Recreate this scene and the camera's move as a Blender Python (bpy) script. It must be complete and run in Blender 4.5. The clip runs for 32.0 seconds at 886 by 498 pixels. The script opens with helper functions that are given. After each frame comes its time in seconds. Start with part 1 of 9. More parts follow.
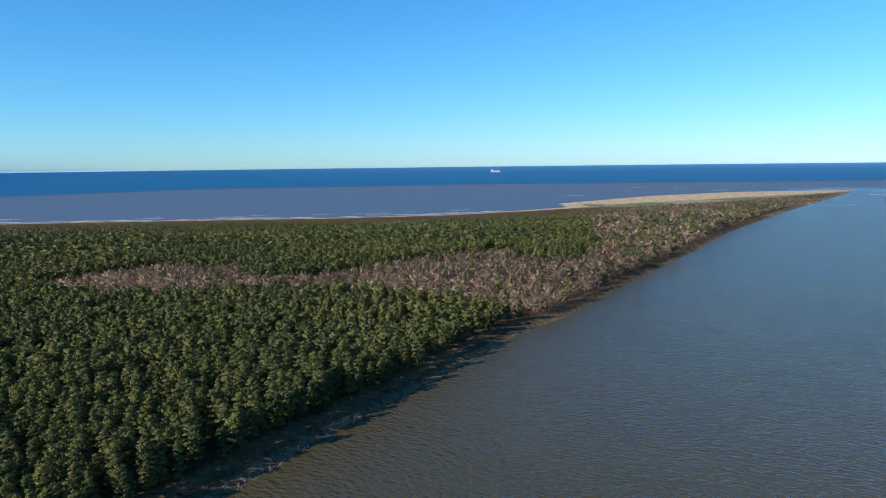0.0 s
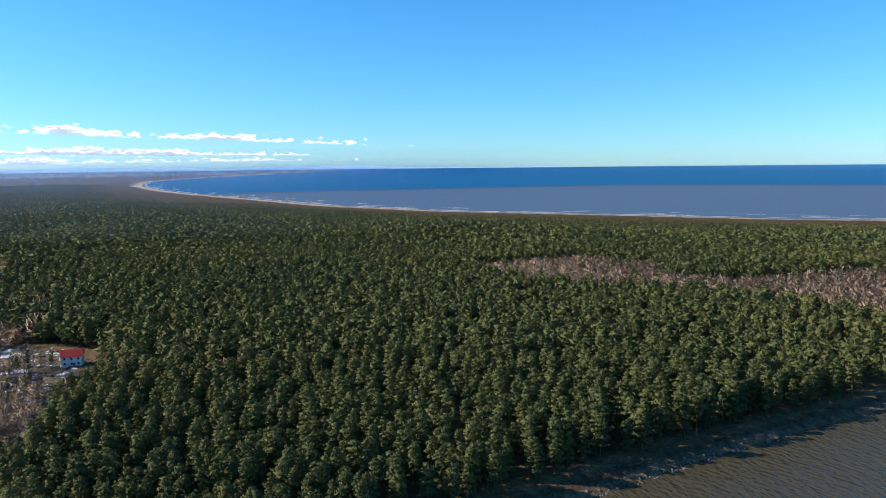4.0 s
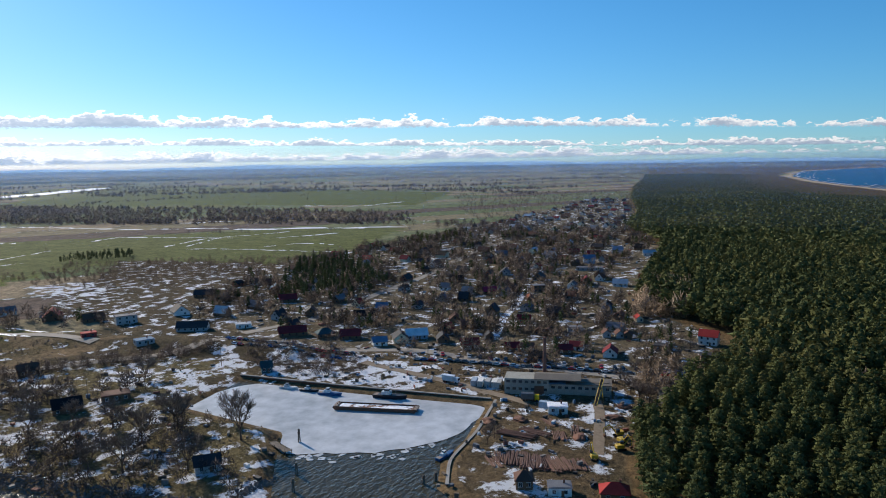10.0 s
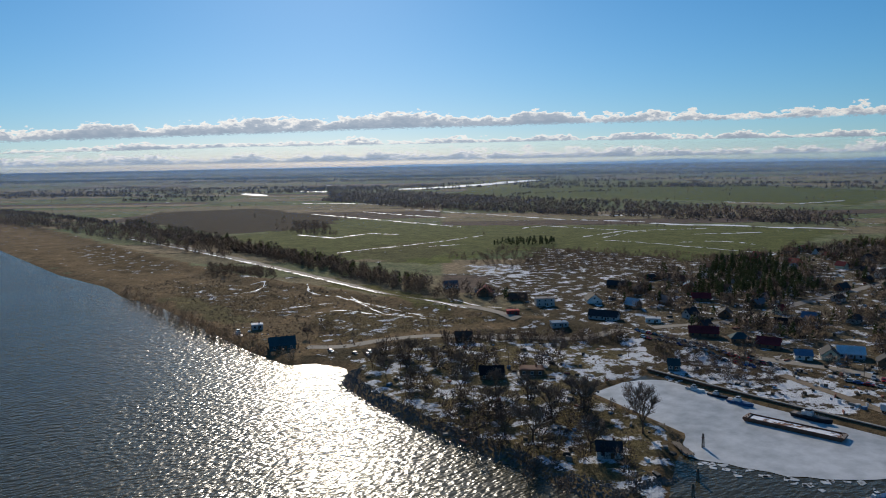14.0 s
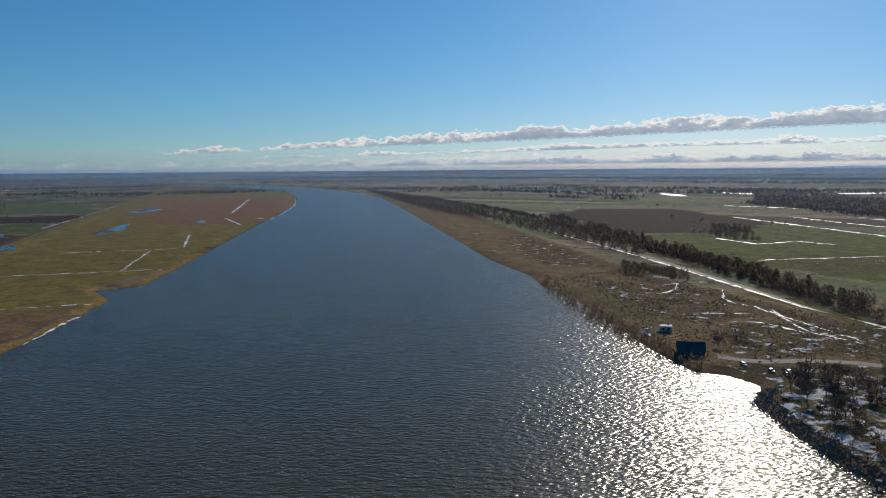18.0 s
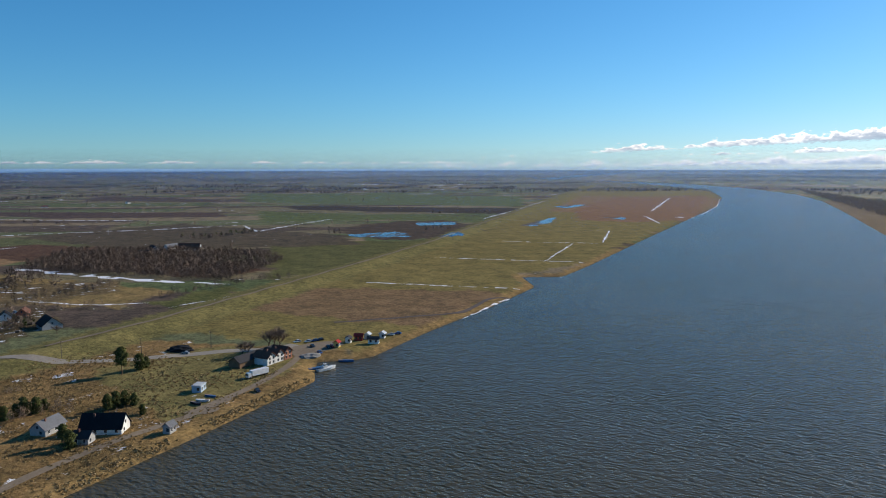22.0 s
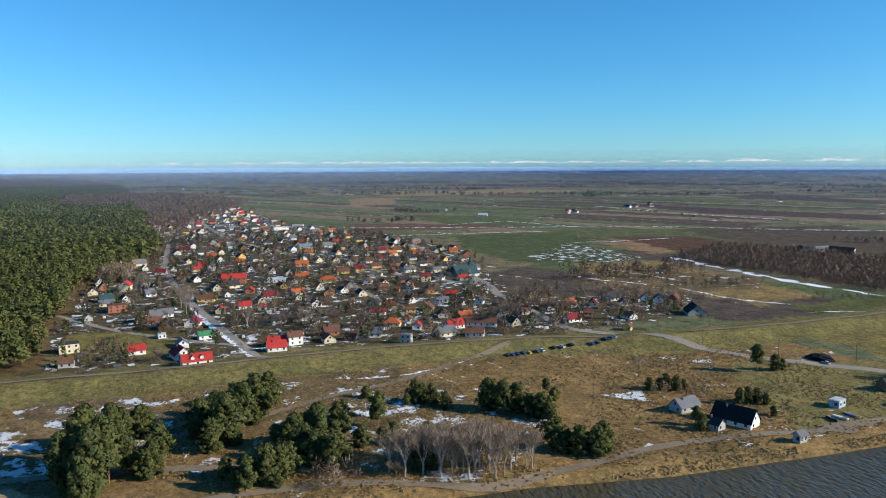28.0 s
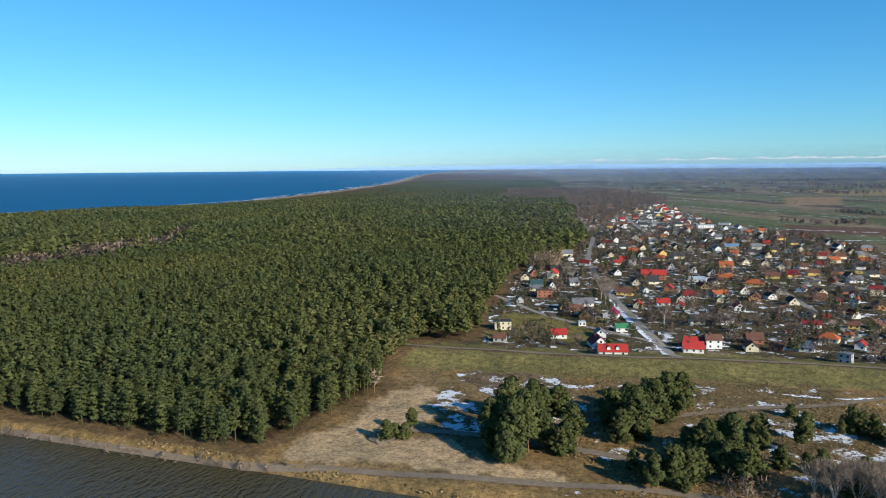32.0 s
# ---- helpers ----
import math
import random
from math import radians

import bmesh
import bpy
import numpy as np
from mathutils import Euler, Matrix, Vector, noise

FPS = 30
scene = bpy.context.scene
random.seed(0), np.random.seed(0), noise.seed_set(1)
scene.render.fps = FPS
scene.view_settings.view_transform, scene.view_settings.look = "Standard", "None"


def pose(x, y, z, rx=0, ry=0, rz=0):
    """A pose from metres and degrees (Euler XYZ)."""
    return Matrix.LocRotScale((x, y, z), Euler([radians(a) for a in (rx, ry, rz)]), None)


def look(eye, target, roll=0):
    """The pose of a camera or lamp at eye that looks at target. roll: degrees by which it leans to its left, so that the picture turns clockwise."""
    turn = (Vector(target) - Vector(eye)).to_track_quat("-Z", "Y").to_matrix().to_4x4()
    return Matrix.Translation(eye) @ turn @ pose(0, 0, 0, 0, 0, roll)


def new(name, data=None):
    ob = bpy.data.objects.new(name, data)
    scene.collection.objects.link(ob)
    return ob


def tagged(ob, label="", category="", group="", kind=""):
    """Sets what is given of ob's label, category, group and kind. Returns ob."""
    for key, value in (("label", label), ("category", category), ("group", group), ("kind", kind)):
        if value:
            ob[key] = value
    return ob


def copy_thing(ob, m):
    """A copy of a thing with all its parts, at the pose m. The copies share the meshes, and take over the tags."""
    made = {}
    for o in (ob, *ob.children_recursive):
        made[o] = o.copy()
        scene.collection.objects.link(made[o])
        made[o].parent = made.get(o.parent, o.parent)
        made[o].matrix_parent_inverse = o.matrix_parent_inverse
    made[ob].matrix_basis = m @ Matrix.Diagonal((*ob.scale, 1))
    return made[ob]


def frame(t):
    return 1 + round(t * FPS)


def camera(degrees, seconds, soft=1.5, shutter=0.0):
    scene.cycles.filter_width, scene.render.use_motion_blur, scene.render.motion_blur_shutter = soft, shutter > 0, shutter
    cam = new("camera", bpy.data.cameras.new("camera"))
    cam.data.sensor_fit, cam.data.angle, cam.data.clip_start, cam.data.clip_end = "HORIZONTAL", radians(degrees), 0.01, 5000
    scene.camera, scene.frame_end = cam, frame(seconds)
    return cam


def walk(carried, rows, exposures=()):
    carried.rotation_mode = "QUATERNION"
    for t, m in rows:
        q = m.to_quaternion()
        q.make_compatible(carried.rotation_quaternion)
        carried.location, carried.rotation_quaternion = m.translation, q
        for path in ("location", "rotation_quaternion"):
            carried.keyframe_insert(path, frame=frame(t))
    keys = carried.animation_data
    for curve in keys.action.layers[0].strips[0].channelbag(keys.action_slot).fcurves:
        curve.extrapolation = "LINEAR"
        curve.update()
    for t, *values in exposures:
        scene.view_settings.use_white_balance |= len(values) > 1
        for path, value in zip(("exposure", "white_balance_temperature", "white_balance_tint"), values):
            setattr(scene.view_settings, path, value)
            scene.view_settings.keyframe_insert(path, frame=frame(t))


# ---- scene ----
# ---- camera: a drone that hovers 100 m over the river and turns on the spot ----
EYE = 100.0
cam = camera(62.48, 32.0, soft=1.0)
# seconds, compass heading, tilt down, roll (degrees)
ROWS = [
    (0, 331.70, 6.72, -0.70), (0.5, 327.70, 6.71, -0.65), (1, 323.70, 6.68, -0.67), (1.5, 319.70, 6.67, -0.68), (2, 315.69, 6.65, -0.70), (2.5,
    311.68, 6.65, -0.70), (3, 307.70, 6.65, -0.72), (3.5, 303.65, 6.64, -0.67), (5.5, 287.71, 6.62, -0.60), (6, 283.73, 6.63, -0.65), (6.5,
    279.72, 6.65, -0.64), (7, 275.72, 6.66, -0.64), (7.5, 271.75, 6.67, -0.60), (8, 267.75, 6.68, -0.57), (8.5, 263.78, 6.70, -0.76), (9,
    259.76, 6.73, -0.83), (9.5, 255.78, 6.75, -0.85), (10, 251.78, 6.80, -0.84), (10.5, 247.79, 6.86, -0.84), (11, 243.81, 6.91, -0.90), (11.5,
    239.82, 6.94, -0.95), (12, 235.83, 6.95, -0.91), (12.5, 231.85, 6.91, -0.90), (13, 227.87, 6.87, -0.98), (13.5, 223.87, 6.82, -0.98), (14,
    219.88, 6.79, -0.88), (14.5, 215.92, 6.75, -0.83), (16.5, 199.98, 6.58, -0.62), (17, 195.99, 6.53, -0.54), (17.5, 192.01, 6.50, -0.42), (18,
    188.01, 6.47, -0.40), (18.5, 184.01, 6.45, -0.40), (19, 180.00, 6.44, -0.34), (19.5, 175.96, 6.45, -0.29), (20, 172.00, 6.44, -0.21), (20.5,
    167.97, 6.44, -0.20), (21, 163.97, 6.46, -0.20), (21.5, 159.97, 6.45, -0.21), (22, 155.94, 6.45, -0.20), (22.5, 151.93, 6.43, -0.19), (23,
    147.91, 6.41, -0.24), (23.5, 143.90, 6.40, -0.23), (24, 139.85, 6.39, -0.19), (24.5, 135.82, 6.37, -0.19), (25, 131.81, 6.33, -0.16), (25.5,
    127.79, 6.33, -0.11), (27.5, 111.91, 6.35, -0.21), (28, 107.90, 6.39, -0.30), (28.5, 103.86, 6.39, -0.28), (29, 99.84, 6.42, -0.31), (29.5,
    95.80, 6.43, -0.34), (30, 91.75, 6.44, -0.39), (30.5, 87.71, 6.45, -0.38), (31, 83.65, 6.47, -0.40), (31.5, 79.59, 6.48, -0.42), (32, 75.52,
    6.50, -0.43)]


def heading(az, tilt, roll):
    return pose(0, 0, EYE, 0, 0, -az) @ pose(0, 0, 0, 90 - tilt) @ pose(0, 0, 0, 0, 0, roll)


walk(cam, [(t, heading(a, p, r)) for t, a, p, r in ROWS],
     exposures=[(0, 0.58, 6450, 13), (4, 0.76, 6450, 13), (8, 0.46, 6450, 12), (12, -0.28, 6650, 11), (17, -0.64, 6750, 10), (19.5, -0.44, 6700, 11), (22.5, 0.14, 6700, 11), (26, 0.46, 6600, 9), (32, 0.40, 6450, 7)])

# ---- world and sun ----
SUN_AZ, SUN_EL = 211.0, 25.0
world = bpy.data.worlds.new("world")
scene.world = world
world.use_nodes = True
wn = world.node_tree.nodes
sky = wn.new("ShaderNodeTexSky")
sky.sky_type = 'NISHITA'
sky.sun_disc = False
sky.sun_elevation, sky.sun_rotation = radians(SUN_EL), radians(SUN_AZ)
sky.altitude, sky.air_density, sky.dust_density, sky.ozone_density = 100, 1.0, 0.2, 6.0
wn["Background"].inputs["Strength"].default_value = 0.10
# the eye stands high: the far edge of the land lies a little under the level
sky_dir, sky_low = wn.new("ShaderNodeTexCoord"), wn.new("ShaderNodeMapping")
sky_low.inputs["Location"].default_value = (0, 0, 0.012)
world.node_tree.links.new(sky_dir.outputs["Generated"], sky_low.inputs[0])
world.node_tree.links.new(sky_low.outputs[0], sky.inputs["Vector"])
# crisp winter air: the red of the sky falls off faster towards the zenith
split, tone = wn.new("ShaderNodeSeparateColor"), wn.new("ShaderNodeCombineColor")
world.node_tree.links.new(sky.outputs[0], split.inputs[0])
for i, (power, gain) in enumerate(((1.36, 0.405), (1.0, 1.01), (0.96, 1.28))):
    up, times = wn.new("ShaderNodeMath"), wn.new("ShaderNodeMath")
    up.operation, times.operation = 'POWER', 'MULTIPLY'
    up.inputs[1].default_value, times.inputs[1].default_value = power, gain
    world.node_tree.links.new(split.outputs[i], up.inputs[0])
    world.node_tree.links.new(up.outputs[0], times.inputs[0])
    world.node_tree.links.new(times.outputs[0], tone.inputs[i])
world.node_tree.links.new(tone.outputs[0], wn["Background"].inputs["Color"])
sun = new("sun", bpy.data.lights.new("sun", 'SUN'))
sun.data.energy, sun.data.angle, sun.data.color = 5.0, radians(0.55), (1.0, 0.91, 0.77)
sa, se = radians(SUN_AZ), radians(SUN_EL)
sun.matrix_world = look((0, 0, 900), (-900 * math.sin(sa) * math.cos(se), -900 * math.cos(sa) * math.cos(se), 900 - 900 * math.sin(se)))

# ---- the plan: metres, x east, y north, the eye over the origin ----
rng = np.random.default_rng(7)
FLAT, RIM = 2500.0, 2100.0


def bowl(x, y):
    """Where a spot of the wide plain lies: far land closes in and rises gently towards the rim."""
    x, y = np.asarray(x, float), np.asarray(y, float)
    far = np.maximum(np.hypot(x, y), 1e-6)
    near = np.where(far > FLAT, FLAT + RIM * (1 - np.exp(-(np.maximum(far, FLAT) - FLAT) / RIM)), far)
    k = near / far
    return x * k, y * k, EYE * (1 - k), k


def inside(x, y, poly):
    px, py = np.array(poly, float).T
    qx, qy = np.roll(px, -1), np.roll(py, -1)
    if np.size(x) < 1500:
        X, Y = np.asarray(x, float)[..., None], np.asarray(y, float)[..., None]
        rise = np.where(qy == py, 1e-12, qy - py)
        return (((py > Y) != (qy > Y)) & (X < (qx - px) * (Y - py) / rise + px)).sum(-1) % 2 == 1
    hit = np.zeros(np.shape(x), bool)
    for a, b, c, d in zip(px, py, qx, qy):
        if b != d:
            hit ^= ((b > y) != (d > y)) & (x < (c - a) * (y - b) / (d - b) + a)
    return hit


def off_line(x, y, line, closed=False):
    """Distance to a polyline."""
    pts = np.array(line, float)
    if np.size(x) < 1500:
        q = np.vstack([pts, pts[:1]]) if closed else pts
        a, d = q[:-1], np.diff(q, axis=0)
        X, Y = np.asarray(x, float)[..., None], np.asarray(y, float)[..., None]
        s = np.clip(((X - a[:, 0]) * d[:, 0] + (Y - a[:, 1]) * d[:, 1]) / np.maximum((d * d).sum(1), 1e-9), 0, 1)
        return np.hypot(X - a[:, 0] - s * d[:, 0], Y - a[:, 1] - s * d[:, 1]).min(-1)
    best = np.full(np.shape(x), 1e9)
    for i in range(len(pts) - (0 if closed else 1)):
        a, b = pts[i], pts[(i + 1) % len(pts)]
        d = b - a
        s = np.clip(((x - a[0]) * d[0] + (y - a[1]) * d[1]) / max(d @ d, 1e-9), 0, 1)
        best = np.minimum(best, np.hypot(x - a[0] - s * d[0], y - a[1] - s * d[1]))
    return best


def within(x, y, poly):
    """Signed distance to a closed outline, positive inside."""
    return off_line(x, y, poly, True) * np.where(inside(x, y, poly), 1, -1)


WEST_BANK_N = [(63, 2663), (11, 2250), (-76, 1584), (-126, 1113), (-138, 775), (-146, 620), (-149, 500), (-151, 445), (-160, 389), (-160, 300), (-162, 240), (-163, 185), (-160, 140), (-163, 60), (-172, -20), (-190, -54)]
BASIN = [(-203, -70), (-222, -75), (-244, -73), (-281, -75), (-281, -138), (-284, -163), (-284, -194), (-245, -193), (-232, -140), (-207, -129), (-190, -120), (-172, -110)]
WEST_BANK_S = [(-164, -124), (-165, -159), (-163, -213), (-166, -249), (-171, -277), (-184, -293), (-187, -300), (-180, -318), (-168, -324), (-166, -365), (-169, -432), (-174, -530), (-166, -585), (-171, -644), (-158, -752), (-155, -1040), (-149, -1700), (-136, -2300), (-85, -2790), (65, -3400), (410, -4200), (1500, -5500), (2500, -20000)]
COAST_W = [(-20000, 9400), (-9000, 2800), (-6350, 1130), (-5400, 740), (-4200, 540), (-3350, 512), (-2800, 540), (-2230, 604), (-1700, 662), (-1340, 785), (-1040, 985), (-815, 1122), (-655, 1268), (-576, 1408), (-520, 1540), (-585, 1668), (-466, 2106), (-277, 2420)]
EAST_BANK = [(2900, -20000), (1750, -5600), (1047, -4900), (485, -3849), (208, -3040), (133, -2420), (118, -1900), (152, -1055), (163, -725), (169, -643), (203, -629), (175, -580), (178, -490), (186, -395), (188, -329), (195, -318), (209, -309), (200, -293), (191, -280), (191, -206), (193, -140), (200, -92), (203, 57), (208, 110), (213, 175), (218, 231), (226, 400), (235, 900), (250, 1500), (400, 1780)]
COAST_E = [(880, 1640), (1323, 1370), (1490, 1270), (1640, 1160), (1940, 1100), (2737, 1170), (4136, 1390), (8900, 2520), (20000, 4300)]
LAND_W = [(-20000, -20000)] + COAST_W + WEST_BANK_N + BASIN + WEST_BANK_S
LAND_E = EAST_BANK + COAST_E + [(20000, -20000)]
DIKE_E = [(362, 128), (362, 20), (369, -34), (371, -93), (369, -141), (364, -180), (352, -215), (345, -260), (348, -330), (356, -450), (371, -640), (392, -850), (488, -1480), (600, -2200), (890, -4100)]
DIKE_W = [(-330, -195), (-336, -255), (-320, -335), (-300, -435), (-268, -590), (-262, -790), (-262, -1080), (-268, -1780), (-260, -2560), (-150, -3150)]
FOREST_W = [(-172, 6), (-200, -8), (-225, -10), (-258, -16), (-291, -3), (-345, 18), (-392, 33), (-430, 24), (-470, -8), (-522, -30), (-720, -20), (-870, -22), (-1050, -80), (-1300, -70), (-1790, -115), (-2500, -158), (-3900, -190), (-8900, -420), (-8900, 2200), (-5400, 660), (-4200, 480), (-3350, 460), (-2800, 490), (-2230, 556), (-1700, 614), (-1340, 738), (-1040, 938), (-815, 1072), (-650, 1214), (-555, 1360), (-490, 1480), (-300, 1680), (-110, 2100), (20, 2440), (-2, 2240), (-95, 1590), (-143, 1113), (-152, 775), (-164, 450), (-173, 389), (-172, 300), (-175, 185), (-173, 90)]
FOREST_E = [(220, 126), (245, 118), (278, 110), (303, 104), (325, 115), (358, 114), (388, 116), (395, 86), (430, 86), (473, 95), (550, 96), (640, 104), (720, 92), (800, 66), (950, 54), (1080, 70), (1215, 104), (1498, 107), (1680, 150), (2270, 200), (2744, 330), (3480, 320), (5100, 520), (8700, 1450), (8700, 2400), (4136, 1330), (2737, 1110), (1940, 1040), (1640, 1100), (1490, 1210), (1323, 1310), (880, 1580), (420, 1720), (262, 1480), (248, 900), (238, 400), (231, 231), (226, 180)]


def ground_z(x, y):
    """Height of the ground over the water's level, before the far rise."""
    r = np.hypot(x, y)
    inland = np.maximum(within(x, y, LAND_W), within(x, y, LAND_E))
    h = np.clip(inland * 0.3 * np.minimum(1, 300 / np.maximum(r, 300)), -3.0, 1.6)
    for line, top, half, foot in ((DIKE_E, 3.5, 5.0, 15.0), (DIKE_W, 2.6, 5.0, 11.0)):
        d = off_line(x, y, line)
        h = h + top * np.clip((foot + half - d) / foot, 0, 1)
    return np.where((h > 1.2) & (inland > 0), h + 0.25 * np.sin(x * 0.11) * np.sin(y * 0.13 + x * 0.05), h)


def link_mesh(name, verts, faces, material=None, smooth=False, normals=None):
    """verts: n x 3; faces: a list of tuples or an m x k array."""
    me = bpy.data.meshes.new(name)
    verts = np.asarray(verts, np.float32)
    if isinstance(faces, np.ndarray):
        m, k = faces.shape
        me.vertices.add(len(verts))
        me.vertices.foreach_set("co", verts.ravel())
        me.loops.add(m * k)
        me.loops.foreach_set("vertex_index", faces.astype(np.int32).ravel())
        me.polygons.add(m)
        me.polygons.foreach_set("loop_start", np.arange(0, m * k, k, dtype=np.int32))
        me.polygons.foreach_set("use_smooth", np.full(m, smooth))
        me.update(calc_edges=True)
    else:
        me.from_pydata(verts.tolist(), [], faces)
        me.update()
    if material:
        me.materials.append(material)
    if normals is not None:
        me.attributes.new("custom_normal", 'FLOAT_VECTOR', 'POINT').data.foreach_set("vector", np.asarray(normals, np.float32).ravel())
    return me

# ---- materials ----
def shader(name):
    m = bpy.data.materials.new(name)
    m.use_nodes = True
    nt = m.node_tree
    return m, nt.nodes, nt.links, nt.nodes["Principled BSDF"]


def ramp(nodes, stops, mode='LINEAR'):
    r = nodes.new("ShaderNodeValToRGB")
    r.color_ramp.interpolation = mode
    while len(r.color_ramp.elements) < len(stops):
        r.color_ramp.elements.new(0.5)
    for e, (pos, col) in zip(r.color_ramp.elements, stops):
        e.position, e.color = pos, (*col, 1) if len(col) == 3 else col
    return r


def mixer(nodes, links, fac, a, b, mode='MIX'):
    m = nodes.new("ShaderNodeMix")
    m.data_type, m.blend_type = 'RGBA', mode
    for sock, v in ((m.inputs[0], fac), (m.inputs[6], a), (m.inputs[7], b)):
        if hasattr(v, "links"):
            links.new(v, sock)
        elif sock == m.inputs[0]:
            sock.default_value = v
        else:
            sock.default_value = (*v, 1)
    return m.outputs[2]


def noise_tex(nodes, links, scale, detail=4, rough=0.6, coord=None):
    n = nodes.new("ShaderNodeTexNoise")
    n.inputs["Scale"].default_value, n.inputs["Detail"].default_value, n.inputs["Roughness"].default_value = scale, detail, rough
    if coord is None:
        coord = nodes.new("ShaderNodeTexCoord").outputs["Object"]
    links.new(coord, n.inputs["Vector"])
    return n


def surface(name, col, dark=None, rough=0.8, metal=0.0, grain=8.0, blotch=0.6, bump=0.3, depth=0.02, vary=0.15, spec=0.3):
    """A weathered surface: grain and blotches between two colours, relief, and a shift from object to object."""
    m, n, l, p = shader(name)
    dark = dark or tuple(c * 0.6 for c in col)
    a = noise_tex(n, l, grain, 6)
    b = noise_tex(n, l, blotch, 3)
    f = n.new("ShaderNodeMath")
    f.operation = 'MULTIPLY_ADD'
    l.new(a.outputs[0], f.inputs[0])
    f.inputs[1].default_value = 0.6
    half = n.new("ShaderNodeMath")
    half.operation = 'MULTIPLY'
    l.new(b.outputs[0], half.inputs[0])
    half.inputs[1].default_value = 0.5
    l.new(half.outputs[0], f.inputs[2])
    r = ramp(n, [(0.36, dark), (0.66, col)])
    l.new(f.outputs[0], r.inputs[0])
    info = n.new("ShaderNodeObjectInfo")
    mr = n.new("ShaderNodeMapRange")
    l.new(info.outputs["Random"], mr.inputs[0])
    mr.inputs[3].default_value, mr.inputs[4].default_value = 1 - vary, 1 + vary
    hsv = n.new("ShaderNodeHueSaturation")
    l.new(r.outputs[0], hsv.inputs["Color"])
    l.new(mr.outputs[0], hsv.inputs["Value"])
    l.new(hsv.outputs[0], p.inputs["Base Color"])
    p.inputs["Roughness"].default_value, p.inputs["Metallic"].default_value = rough, metal
    p.inputs["Specular IOR Level"].default_value = spec
    bp = n.new("ShaderNodeBump")
    bp.inputs["Strength"].default_value, bp.inputs["Distance"].default_value = bump, depth
    l.new(a.outputs[0], bp.inputs["Height"])
    l.new(bp.outputs[0], p.inputs["Normal"])
    return m


def foliage(name, stops, rough=0.75, island=0.35):
    """Foliage: hue runs with the tree's tint, value with the single tuft."""
    m, n, l, p = shader(name)
    at = n.new("ShaderNodeAttribute")
    at.attribute_name = "tint"
    r = ramp(n, stops)
    l.new(at.outputs["Fac"], r.inputs[0])
    geo = n.new("ShaderNodeNewGeometry")
    mr = n.new("ShaderNodeMapRange")
    l.new(geo.outputs["Random Per Island"], mr.inputs[0])
    mr.inputs[3].default_value, mr.inputs[4].default_value = 1 - island, 1 + island
    hsv = n.new("ShaderNodeHueSaturation")
    l.new(r.outputs[0], hsv.inputs["Color"])
    l.new(mr.outputs[0], hsv.inputs["Value"])
    l.new(hsv.outputs[0], p.inputs["Base Color"])
    p.inputs["Roughness"].default_value, p.inputs["Specular IOR Level"].default_value = rough, 0.04
    # light shines through the sprays
    tl, mx = n.new("ShaderNodeBsdfTranslucent"), n.new("ShaderNodeMixShader")
    l.new(hsv.outputs[0], tl.inputs[0])
    mx.inputs[0].default_value = 0.16
    l.new(p.outputs[0], mx.inputs[1])
    l.new(tl.outputs[0], mx.inputs[2])
    l.new(mx.outputs[0], n["Material Output"].inputs[0])
    return m


